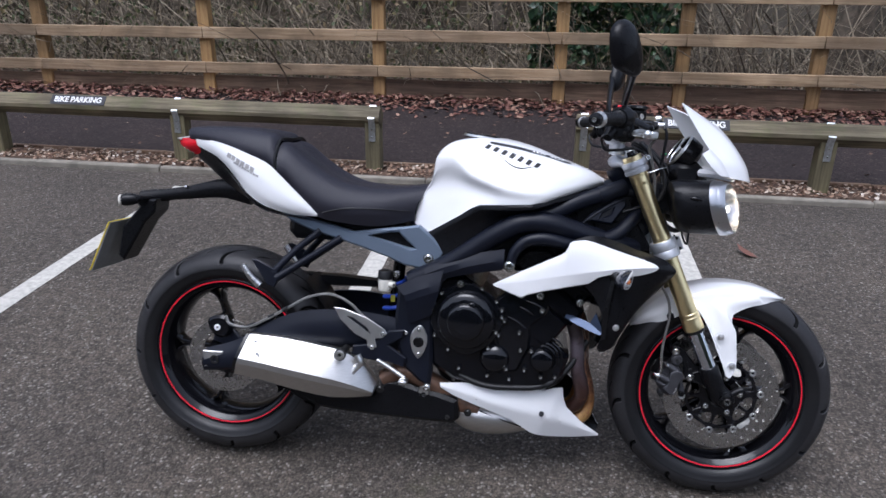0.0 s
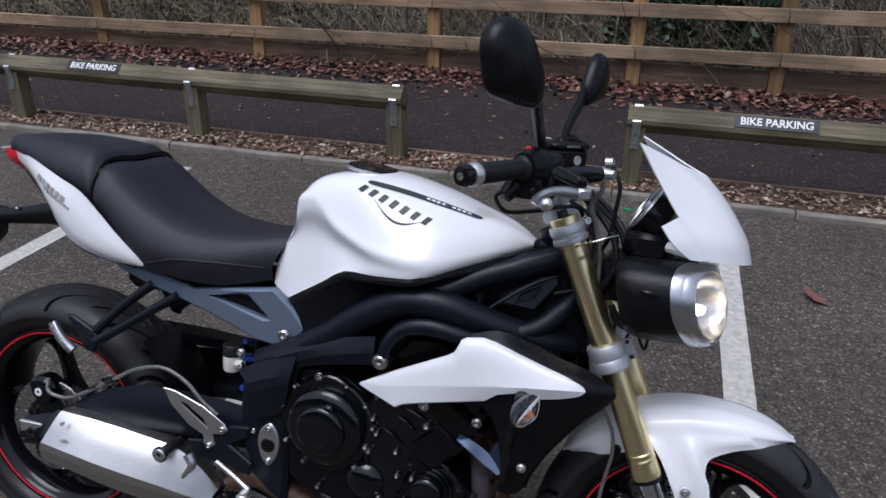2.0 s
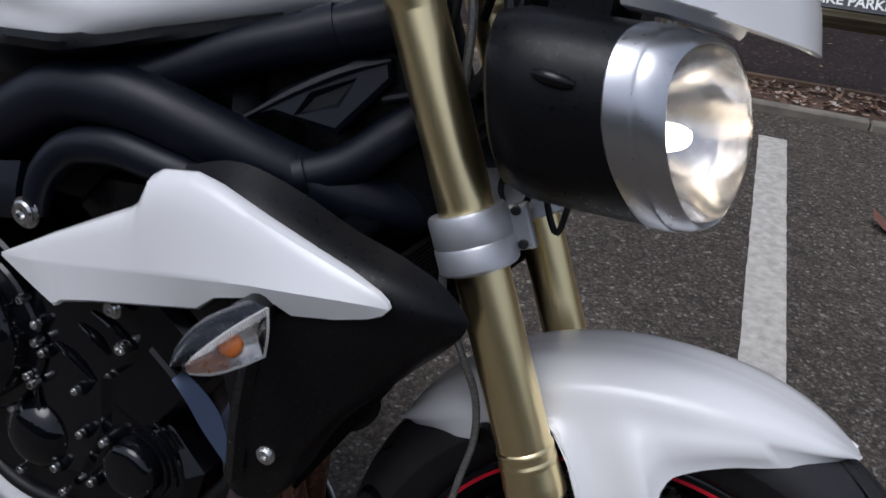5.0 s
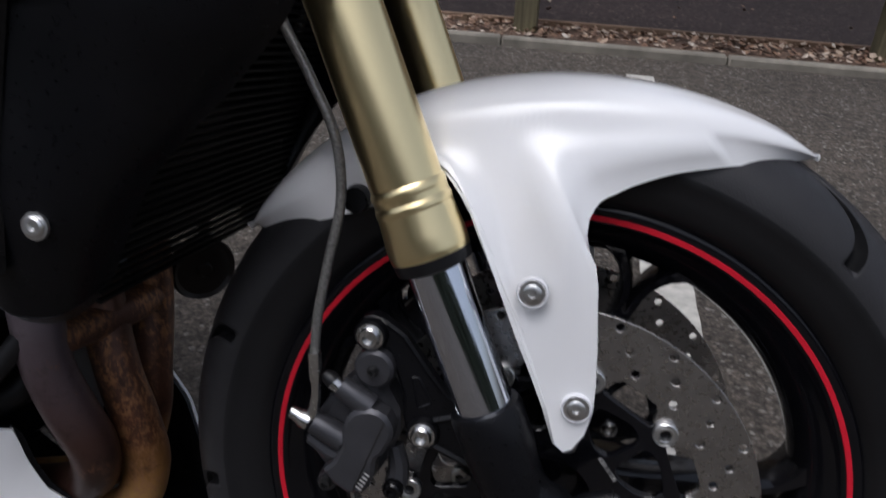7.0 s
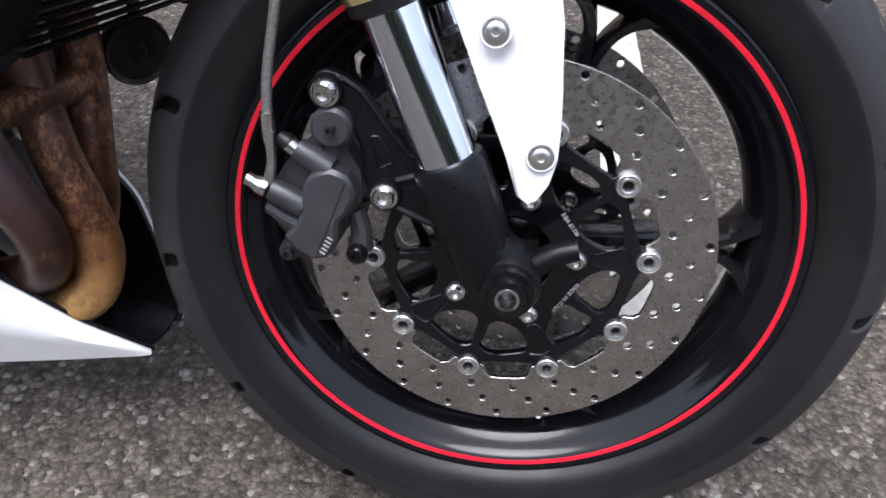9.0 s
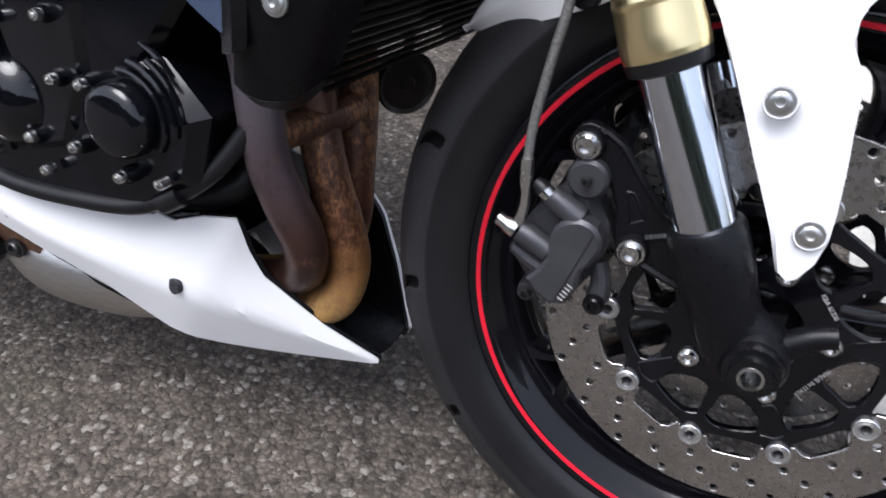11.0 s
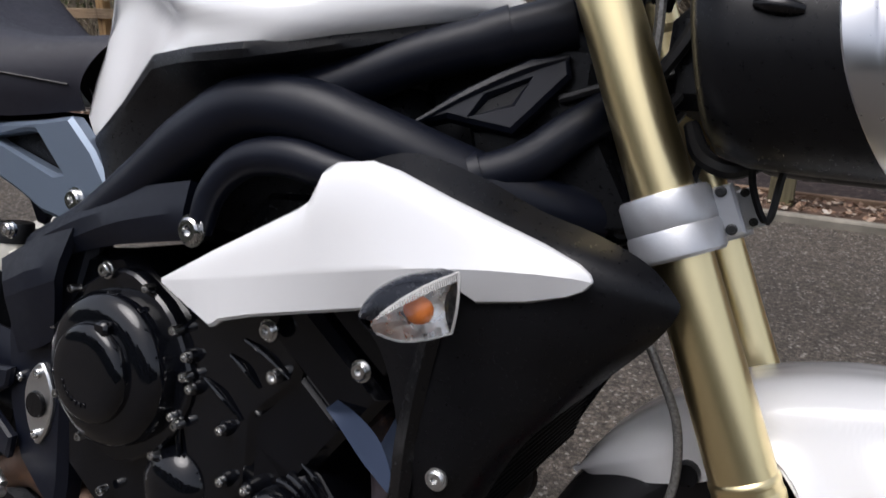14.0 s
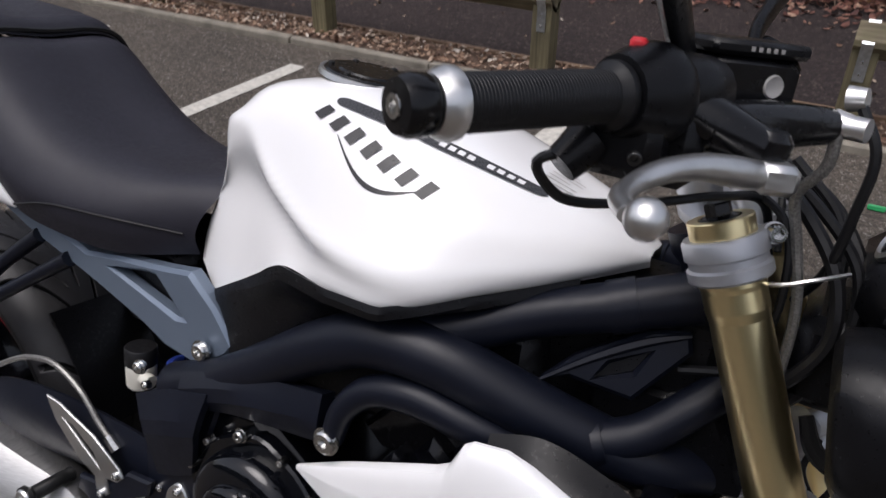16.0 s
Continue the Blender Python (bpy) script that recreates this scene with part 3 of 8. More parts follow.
# ---- birdsmouth knee rail with signs ----
RAIL_Y, RAIL_Z = 2.965, 0.385


def knee_post(x):
    t = thing("knee_post", "short mossy timber post with galvanised strap", "post", pose(x, RAIL_Y, 0), "knee rail posts")
    s = Shape()
    h = 0.05
    out = [(-h, -0.05), (h, -0.05), (h, 0.385), (0.0, 0.335), (-h, 0.385)]
    plate(out, (-h, 0, 0), (0, 1, 0), (0, 0, 1), 0.1, 0.004, shape=s)
    part("post", s, "wood_kneepost", t)
    st = Shape()
    a = 0.075
    prof = [(-0.053, 0.23), (-0.053, 0.335), (-a, 0.385), (0, 0.385 + a), (a, 0.385), (0.053, 0.335), (0.053, 0.23)]
    prof = np.array(prof)
    th = 0.003
    rows = []
    for sx in (-0.022, 0.022):
        rows.append([(sx, y, z) for y, z in prof])
    P = np.array(rows)
    n = np.array([(0, y * 0.0 + np.sign(y) * th, th) for y, z in prof])
    st.grid(P).grid(P + n)
    for k in (0, 1):
        st.grid(np.array([P[k], P[k] + n]))
    strap = part("strap", st, "galv", t, "galvanised steel strap")
    for z in (0.26, 0.31):
        b = lathe([(0.0, 0.006), (0.006, 0.005), (0.007, 0.0)], (0, -0.056, z), (0, -1, 0), 8)
        part("nail", b, "steel", t)
    return t


for x in (-4.4, -3.0, -1.60, -0.235, 1.145, 2.63, 4.05):
    knee_post(x)


def knee_rail(x0, x1):
    a = 0.07
    n = 40
    xs_ = np.linspace(x0, x1, n)
    rings = []
    for x in xs_:
        w = rng.normal(0, 0.0012, 2)
        c = 0.012
        ring = [(x, -a + w[0], -c), (x, -a + w[0], c), (x, -c, a), (x, c, a), (x, a, c), (x, a, -c), (x, c, -a), (x, -c, -a + w[1])]
        rings.append(ring)
    s = Shape().grid(np.array(rings), wrap_u=True)
    s.f += [tuple(range(8)), tuple(range((n - 1) * 8, n * 8))]
    return solid("knee_rail", s, "wood_knee", "weathered green-tinged timber knee rail set diamond-wise", "rail", "knee rails", m=pose(0, RAIL_Y, RAIL_Z))


knee_rail(-5.6, -0.185)
knee_rail(1.095, 6.2)


def letters(text, size, m, mat, parent, depth=0.001, shear=0.0, name="lettering", width=None, bold=0.018):
    cu = bpy.data.curves.new(name, "FONT")
    cu.body, cu.size, cu.extrude, cu.align_x, cu.shear = text, size, depth, "CENTER", shear
    cu.align_y = "CENTER"
    cu.offset = size * bold
    tmp = bpy.data.objects.new(name, cu)
    scene.collection.objects.link(tmp)
    bpy.context.view_layer.update()
    me = bpy.data.meshes.new_from_object(tmp)
    bpy.data.objects.remove(tmp)
    if width:
        xs_ = [v.co.x for v in me.vertices]
        k = width / (max(xs_) - min(xs_))
        for v in me.vertices:
            v.co.x *= k
    me.materials.clear()
    me.materials.append(M[mat])
    ob = new(name, me)
    ob.parent = parent
    ob.matrix_local = m
    return ob


def bike_sign(x):
    up = 1 / math.sqrt(2)
    t = thing("parking_sign", "dark plate with white words bike parking on the rail", "sign", pose(x, RAIL_Y - 0.0425, RAIL_Z + 0.0425, 45), "parking signs")
    part("backing", block((-0.20, -0.037, 0.0), (0.20, 0.037, 0.004), 0.001), "sign_dark", t)
    letters("BIKE PARKING", 0.06, pose(0, 0, 0.0045), "sign_white", t, width=0.345, bold=0.024)
    return t


bike_sign(-2.31)
bike_sign(1.83)

# ---- post and rail fence ----
def fence_lift(x):
    return 0.009 * (x + 4.2)


FENCE_X = (-7.4, -5.72, -4.02, -2.33, -0.66, 1.0, 2.06, 3.19, 4.35, 5.5, 6.7)
fence = thing("fence", "new brown timber post and rail fence beside woodland", "fence", pose(0, 0, 0))
for x in FENCE_X:
    z = fence_lift(x)
    part("post", block((x - 0.055, 5.035, -0.1 + z), (x + 0.055, 5.135, 1.16 + z), 0.006), "wood_post", fence)
for k, (zb, zt) in enumerate(((0.27, 0.37), (0.59, 0.69), (0.945, 1.045))):
    for i in range(0, len(FENCE_X) - 1):
        a, b = FENCE_X[i], FENCE_X[i + 1]
        dz0, dz1 = fence_lift(a), fence_lift(b)
        s = block((a + 0.002, 4.995, zb), (b - 0.002, 5.033, zt), 0.004)
        s.v = [(x, y, z + dz0 + (dz1 - dz0) * (x - a) / (b - a)) for x, y, z in s.v]
        part("rail", s, "wood_fence", fence)
for i in range(len(FENCE_X) - 1):
    a, b = FENCE_X[i], FENCE_X[i + 1]
    dz = fence_lift((a + b) / 2)
    part("gravel_board", block((a + 0.057, 5.06, -0.05 + dz), (b - 0.057, 5.09, 0.235 + dz), 0.004), "wood_edge", fence, "low gravel board between the posts")

# ---- woodland behind the fence ----
def twigs(n, x0, x1, y0, y1, hmin, hmax, r, lean=0.5):
    v, f = [], []
    for _ in range(n):
        x, y = rng.uniform(x0, x1), rng.uniform(y0, y1)
        p = np.array([x, y, ground_z(np.array(x), np.array(y)) - 0.02])
        d = np.array([rng.normal(0, lean), rng.normal(0, lean * 0.6), 1.0])
        L, rad = rng.uniform(hmin, hmax), r * rng.uniform(0.4, 1.5)
        bend = rng.normal(0, 0.35, 3)
        bend[2] = -abs(rng.normal(0, 0.45))
        k, steps = len(v), 5
        for j in range(steps + 1):
            u = j / steps
            q = p + L * (u * d / np.linalg.norm(d) + u * u * bend)
            rr = rad * (1 - 0.75 * u)
            for a in range(3):
                an = a * 2.094 + j * 0.2
                v.append((q[0] + rr * math.cos(an), q[1] + rr * math.sin(an), q[2] + rr * 0.5 * math.sin(an * 2)))
        for j in range(steps):
            for a in range(3):
                b = (a + 1) % 3
                f.append((k + j * 3 + a, k + j * 3 + b, k + j * 3 + 3 + b, k + j * 3 + 3 + a))
    s = Shape()
    s.v, s.f = v, f
    return s


def leaves_in(n, x0, x1, y0, y1, z0, z1, size, holes=3.0):
    def place(k):
        out = []
        while len(out) < k:
            q = np.array([rng.uniform(x0, x1), rng.uniform(y0, y1), rng.uniform(z0, z1)])
            if noise.noise(Vector(q) * holes) > -0.05:
                out.append(q)
        return np.array(out)
    s = Shape()
    P = place(n)
    v, f = [], []
    for p in P:
        L = size * rng.uniform(0.6, 1.5)
        w = L * 0.6
        R = Euler(tuple(rng.uniform(-1.6, 1.6, 3))).to_matrix()
        pts = [(-L / 2, 0, 0), (0, -w / 2, 0.1 * L), (L / 2, 0, 0), (0, w / 2, 0.1 * L)]
        k = len(v)
        v += [tuple(np.array(R @ Vector(q)) + p) for q in pts]
        f += [(k, k + 1, k + 2), (k, k + 2, k + 3)]
    s.v, s.f = v, f
    return s


quick("undergrowth", twigs(2600, -9, 10, 5.2, 7.8, 0.5, 1.9, 0.008, 0.7), "twig", "tangle of bare brown bramble and hazel twigs", "undergrowth")
quick("dead_stems", twigs(1500, -9, 3, 5.25, 6.6, 0.4, 1.4, 0.005, 1.1), "twig", "dry grass and dead stems behind the fence", "undergrowth")
quick("bramble_leaves", leaves_in(7000, -9, 2.2, 5.3, 7.0, 0.1, 1.6, 0.05, 1.6), "bramble", "sparse green and brown bramble leaves", "undergrowth")
quick("low_weeds", leaves_in(1500, -9, 10, 5.15, 5.7, 0.08, 0.30, 0.05, 2.5), "bramble", "low weeds behind the fence", "undergrowth")
quick("ivy_bush", leaves_in(6500, 0.7, 2.15, 5.5, 6.7, 0.05, 2.2, 0.085, 2.2), "ivy", "dark green ivy thicket behind the fence", "ivy")


def tree(x, y, h, r, tilt, label):
    t = thing("tree", label, "tree", pose(x, y, float(ground_z(np.array(x), np.array(y))) - 0.05), "woodland trees")
    top = np.array([tilt * h, 0.1 * h, h])
    trunk = [(0, 0, 0), tuple(top * 0.3 + (0.03, 0, 0)), tuple(top * 0.65), tuple(top)]
    part("trunk", tube(trunk, [r * 1.25, r, r * 0.8, r * 0.5], 9, 14), "bark", t)
    for k in range(6):
        u = 0.25 + 0.11 * k
        b0 = top * u
        d = np.array([rng.normal(0, 1), rng.normal(0, 0.7), 0.7])
        d = d / np.linalg.norm(d) * rng.uniform(0.8, 1.6)
        part("limb", tube([b0, b0 + d * 0.5 + (0, 0, 0.05), b0 + d + (0, 0, 0.3)], [r * 0.4, r * 0.25, r * 0.08], 6, 8), "bark", t)
    return t


for x, y, h, r, tl in ((2.9, 6.9, 5, 0.05, 0.12), (3.7, 6.4, 5, 0.075, 0.16), (4.3, 7.3, 6, 0.10, 0.05), (2.35, 7.6, 5, 0.06, -0.1), (-1.4, 7.3, 5, 0.05, 0.06), (-3.6, 7.6, 5, 0.06, -0.08), (5.9, 7.0, 6, 0.09, -0.1), (0.2, 7.8, 6, 0.08, 0.05)):
    tree(x, y, h, r, tl, "bare winter sapling with dark bark")
quick("far_branches", twigs(900, -9, 12, 7.8, 10.5, 1.2, 4.0, 0.018, 0.6), "twig", "bare branches deeper in the wood", "undergrowth")

solid("pond", Shape().grid(sheet(2.5, 30, 9.0, 30, 2, 2, lambda a, b: 0 * a - 0.22)), "water", "still brown pond water beyond the fence", "water", kind="structure")


def wavy_wall(name, x0, x1, y, z0, z1, mat, label, seed, amp=0.5):
    nx, nz = 120, 14
    P = np.zeros((nz, nx, 3))
    for j in range(nz):
        for i in range(nx):
            x, z = x0 + (x1 - x0) * i / (nx - 1), z0 + (z1 - z0) * j / (nz - 1)
            q = noise.noise(Vector((x * 0.5, z * 0.8, seed))) + 0.5 * noise.noise(Vector((x * 1.7, z * 2.1, seed)))
            P[j, i] = (x, y + amp * q, z + (0.35 * (z1 - z0) * noise.noise(Vector((x * 0.35, 0, seed))) if j == nz - 1 else 0))
    return solid(name, Shape().grid(P), mat, label, "backdrop", kind="structure")


wavy_wall("backdrop", -40, 2.6, 10.8, -0.6, 7.0, "thicket", "brown winter thicket behind the undergrowth", 3.0, 0.8)
wavy_wall("backdrop_far", 1.8, 60, 31, -1.0, 9.0, "thicket", "far bank of bare trees beyond the pond", 9.0, 1.5)
# unseen dark backdrop, added behind the camera to cut low sky light and reflections
wavy_wall("backdrop_unseen", -45, 45, -18, -0.3, 7.0, "unseen_backdrop", "unseen dark backdrop added behind the camera to darken reflections", 5.0, 1.4)


# ---- the motorcycle: built upright (x ahead, -y its right side), then leaned as one ----
bike = thing("motorcycle", "white and black naked sports motorcycle leaning on its side stand", "motorcycle", pose(0, 0, 0, LEAN))


def mir(s):
    """The same shape on the other side."""
    t = Shape()
    t.v, t.f = [(x, -y, z) for x, y, z in s.v], [f[::-1] for f in s.f]
    return t


def side(outline, y, thick, bevel=0.0015, rounded=0, holes=(), shape=None):
    """A slab in the x-z plane whose inner face is at y, growing to the right-hand side."""
    return plate(outline, (0, y, 0), (1, 0, 0), (0, 0, 1), thick, bevel, rounded, shape, holes)


def bolt(o, axis=(0, -1, 0), r=0.006, h=0.006, mat="steel", parent=None, socket=0.55, washer=0.0, name="bolt"):
    s = Shape()
    k = r * socket
    if washer:
        lathe([(k, 0.0015), (washer, 0.0012), (washer, -0.001)], o, axis, 14, s)
    lathe([(0, h * 0.35), (k * 0.95, h * 0.35), (k, h), (r * 0.82, h), (r, h * 0.75), (r, -0.004)], o, axis, 14, s)
    return part(name, s, mat, parent or bike)


# ---- wheels ----
def tyre_shapes(cx, cz, R, w, rim_w, grooves, depth=0.007, flip=1):
    """The tread, with curved grooves, and the two sidewalls."""
    base = 0.258
    prof = [(0.219, rim_w - 0.004), (0.226, rim_w + 0.003), (0.231, w * 0.86), (0.236, w * 0.915), (0.246, w * 0.975), (0.2555, w * 0.992), (0.2570, w * 1.006)]
    crown = [(base + (R - base) * math.sin(a) ** 0.95, w * math.cos(a) ** 0.9 if a < 1.56 else 0.0) for a in np.linspace(0.06, math.pi / 2, 22)]
    full = np.array(crown + [(r, -y) for r, y in crown[-2::-1]])
    slope = np.gradient(full, axis=0)
    inward = np.stack([-slope[:, 1], slope[:, 0]], 1) / np.linalg.norm(slope, axis=1)[:, None]
    inward *= -np.sign((inward * (full - (base - 0.02, 0.0))).sum(1))[:, None]
    seg = 960
    ang = np.linspace(0, 2 * np.pi, seg, endpoint=False)
    P = np.zeros((len(full), seg, 3))
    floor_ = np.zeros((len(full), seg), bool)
    for j, (r, y) in enumerate(full):
        t = abs(y / w)
        bend = flip * 0.58 * math.sin(math.pi / 2 * t ** 0.8)
        sgn = 1 if y > 0 else -1
        cut = np.zeros(seg)
        if 0.10 < t < 0.975:
            for k in range(grooves):
                for off, far in ((0.5 if sgn > 0 else 0.0, 0.975), (1.0 if sgn > 0 else 0.5, 0.62)):
                    if t > far:
                        continue
                    d = np.abs((ang - 2 * np.pi * (k + off) / grooves + np.pi) % (2 * np.pi) - np.pi) * R
                    lean = R * 0.58 * 1.26 * math.cos(math.pi / 2 * t ** 0.8) / (w * 1.3)
                    cut = np.maximum(cut, np.clip(1.5 - d / (0.0024 * min(max(math.hypot(1.0, lean), 2.0), 4.0)), 0, 1))
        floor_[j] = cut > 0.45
        rr = r + depth * cut * inward[j, 0]
        a = ang + bend
        P[j] = np.stack([cx + rr * np.cos(a), y + depth * cut * inward[j, 1], cz + rr * np.sin(a)], 1)
    walls = [lathe([(r, sg * y) for r, y in prof] + [(crown[0][0], sg * crown[0][1])], (cx, 0, cz), (0, 1, 0), 128) for sg in (-1, 1)]
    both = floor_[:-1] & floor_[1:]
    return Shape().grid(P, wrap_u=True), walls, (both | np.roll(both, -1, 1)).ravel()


def plain(name, s, mat, parent, label=""):
    """A dense mesh that needs no merging."""
    me = bpy.data.meshes.new(name)
    me.from_pydata(s.v, [], s.f)
    me.polygons.foreach_set("use_smooth", [True] * len(me.polygons))
    me.set_sharp_from_angle(angle=radians(40))
    me.materials.append(M[mat])
    ob = new(name, me)
    ob.parent = parent
    return tagged(ob, label) if label else ob


def wheel(name, cx, cz, R, w, rim_w, spoke0, grooves, label, flip):
    h = rim_w
    rim = Shape()
    outer = [(0.2275, h - 0.003), (0.2282, h + 0.002), (0.2262, h + 0.0052), (0.2225, h + 0.0062), (0.2195, h + 0.0050), (0.2150, h + 0.0042), (0.2118, h + 0.001), (0.2085, h - 0.0035), (0.2050, h - 0.005), (0.1985, h - 0.013), (0.190, h * 0.50), (0.186, 0.0)]
    prof = outer + [(r, -y) for r, y in outer[-2::-1]] + [(0.206, -h + 0.02), (0.202, 0), (0.206, h - 0.02), (0.2275, h - 0.003)]
    lathe(prof, (cx, 0, cz), (0, 1, 0), 128, rim)
    hub = [(0.0, -0.045), (0.030, -0.045), (0.036, -0.040), (0.034, -0.015), (0.040, 0.0), (0.034, 0.015), (0.036, 0.040), (0.030, 0.045), (0.0, 0.045)]
    lathe(hub, (cx, 0, cz), (0, 1, 0), 32, rim)
    base = part(name, rim, "rim", bike, label, angle=50)
    for k in range(5):
        # each spoke splits into two short prongs where it meets the rim
        spoke = Shape()
        c = np.array([cx, 0, cz])
        for side_ in (-1, 1):
            rows = []
            for r, off, hw, dp in ((0.030, 0.008, 0.012, 0.034), (0.060, 0.0040, 0.0065, 0.026), (0.11, 0.0032, 0.0050, 0.019), (0.150, 0.0032, 0.0050, 0.019), (0.168, 0.0072, 0.0048, 0.020), (0.181, 0.0145, 0.0062, 0.022), (0.194, 0.028, 0.013, 0.026)):
                a = radians(spoke0 + 72 * k) + side_ * off / r
                d, e = np.array([math.cos(a), 0, math.sin(a)]), np.array([-math.sin(a), 0, math.cos(a)])
                ring = []
                for u, v in ((-1, -0.6), (-0.55, -1), (0.55, -1), (1, -0.6), (1, 0.6), (0.55, 1), (-0.55, 1), (-1, 0.6)):
                    ring.append(c + r * d + hw * u * e + np.array([0, dp * v, 0]))
                rows.append(ring)
            P = np.array([crom([q[i] for q in rows], 22) for i in range(8)]).transpose(1, 0, 2)
            spoke.grid(P, wrap_u=True)
        part("spoke", spoke, "rim", base, angle=50)
    for sg in (-1, 1):
        st = lathe([(0.2150, sg * (h + 0.0040)), (0.2154, sg * (h + 0.0050)), (0.2188, sg * (h + 0.0056)), (0.2194, sg * (h + 0.0046))], (cx, 0, cz), (0, 1, 0), 128)
        part("rim_stripe", st, "red", base, "red rim tape")
    tread, walls, cut_faces = tyre_shapes(cx, cz, R, w, rim_w, grooves, flip=flip)
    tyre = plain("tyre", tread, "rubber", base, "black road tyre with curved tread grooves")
    # groove faces take the darker rubber that paints in their shade
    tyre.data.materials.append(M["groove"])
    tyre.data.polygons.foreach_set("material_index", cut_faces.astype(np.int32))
    for s in walls:
        part("sidewall", s, "sidewall", tyre, "smooth black sidewall")
    return base


FX, FZ = 1.4237, 0.3060
front_wheel = wheel("front_wheel", FX, FZ, 0.3030, 0.060, 0.0425, 2, 13, "black five-spoke cast front wheel", -1)
rear_wheel = wheel("rear_wheel", 0.0, 0.315, 0.3145, 0.090, 0.0665, 108, 12, "black five-spoke cast rear wheel", 1)
valve = tube([(FX + 0.05, -0.005, FZ - 0.19), (FX + 0.046, -0.03, FZ - 0.172)], [0.004, 0.003], 8, smooth=False)
part("valve", valve, "steel", front_wheel)


def brake_disc(parent, cx, cz, y, r0, r1, rows, bobbins=10, carrier=True, thick=0.0045, first=6.0):
    holes = []
    rad = np.linspace(r0 + (r1 - r0) * 0.22, r1 - (r1 - r0) * 0.14, rows)
    n = 22
    for i, r in enumerate(rad):
        for k in range(n):
            holes.append(circle2(0.0033, 9, (r * math.cos(2 * math.pi * (k + 0.33 * i) / n), r * math.sin(2 * math.pi * (k + 0.33 * i) / n))))
    rb = r0 - 0.0085
    if carrier:
        # the inner edge is scalloped: a tab reaches in to each bobbin
        inner = []
        for k in range(bobbins):
            a = radians(first) + 2 * math.pi * k / bobbins
            for da, rr in ((-0.26, r0), (-0.19, r0), (-0.15, r0 - 0.003), (-0.12, rb - 0.002), (0.12, rb - 0.002), (0.15, r0 - 0.003), (0.19, r0), (0.26, r0)):
                inner.append((rr * math.cos(a + da), rr * math.sin(a + da)))
    else:
        inner = circle2(r0, 90)
    s = plate(circle2(r1, 120), (cx, y, cz), (1, 0, 0), (0, 0, 1), thick, 0.0004, holes=[inner] + holes)
    disc = part("brake_disc", s, "disc", parent, "drilled steel brake disc", angle=25)
    if not carrier:
        return disc
    out = []
    for k in range(bobbins):
        a = radians(first) + 2 * math.pi * k / bobbins
        for da, rr in ((-0.20, rb - 0.0075), (-0.105, rb - 0.0055), (-0.075, rb + 0.0035), (0.0, rb + 0.0065), (0.075, rb + 0.0035), (0.105, rb - 0.0055), (0.20, rb - 0.0075)):
            out.append((rr * math.cos(a + da), rr * math.sin(a + da)))
    cuts = [circle2(0.034, 40)]
    for k in range(5):
        a = radians(first + 36 + 72 * k)
        for sd in (-1, 1):
            def pol(r, w):
                """r from the axle, w metres from the middle of the gap between two arms."""
                return (r * math.cos(a) - sd * w * math.sin(a), r * math.sin(a) + sd * w * math.cos(a))
            q = [pol(0.0595, 0.0060), pol(0.072, 0.0042), pol(0.0855, 0.0045), pol(0.0870, 0.0075), pol(0.0800, 0.0340), pol(0.0765, 0.0395), pol(0.0720, 0.0400), pol(0.0570, 0.0220), pol(0.0560, 0.0130)]
            cuts.append(crom(q, 22, closed=True))
    s = plate(out, (cx, y + 0.002, cz), (1, 0, 0), (0, 0, 1), thick + 0.003, 0.0008, holes=cuts)
    part("disc_carrier", s, "rim", disc, "black floating disc carrier", angle=25)
    for k in range(bobbins):
        a = radians(first) + 2 * math.pi * k / bobbins
        o = (cx + rb * math.cos(a), y - thick - 0.002, cz + rb * math.sin(a))
        bs = lathe([(0.0, -0.002), (0.0038, -0.002), (0.0042, 0.0022), (0.0055, 0.0026), (0.0062, 0.0012), (0.0078, 0.0012), (0.0084, 0.0026), (0.0092, 0.0018), (0.0094, -0.007)], o, (0, -1, 0), 20)
        part("bobbin", bs, "alu", disc)
    for k in range(5):
        a = radians(first + 72 * k)
        bolt((cx + 0.0510 * math.cos(a), y - thick - 0.002, cz + 0.0510 * math.sin(a)), r=0.0066, h=0.005, parent=disc, washer=0.0078)
        # a shallow pocket pressed into each arm
        d, e = np.array([math.cos(a), 0, math.sin(a)]), np.array([-math.sin(a), 0, math.cos(a)])
        o = np.array([cx, y - thick - 0.0012, cz])
        q = [o + d * r + e * w for r, w in ((0.062, -0.004), (0.062, 0.004), (0.088, 0.010), (0.092, 0.0), (0.088, -0.010))]
        part("arm_rib", tube(q + q[:1], 0.0011, 5, 26, cap=False, smooth=False), "rim", disc)
    return disc


DISC_R = brake_disc(front_wheel, FX, FZ, -0.057, 0.113, 0.1545, 3)
brake_disc(front_wheel, FX, FZ, 0.0615, 0.113, 0.1545, 3)
brake_disc(rear_wheel, 0.0, 0.315, -0.088, 0.072, 0.112, 2, carrier=False)
part("disc_mount", lathe([(0.03, -0.083), (0.045, -0.083), (0.060, -0.080), (0.060, -0.076), (0.03, -0.05)], (0, 0, 0.315), (0, 1, 0), 32), "rim", rear_wheel)
for txt, a in (("MADE IN ITALY", -30), ("KBA 61336", 40)):
    r = 0.0545
    t = radians(a)
    turn = Matrix(((math.sin(t), math.cos(t), 0, FX + r * math.cos(t)), (0, 0, -1, -0.0650), (-math.cos(t), math.sin(t), 0, FZ + r * math.sin(t)), (0, 0, 0, 1)))
    letters(txt, 0.0046, turn, "grey_print", DISC_R, 0.0001)

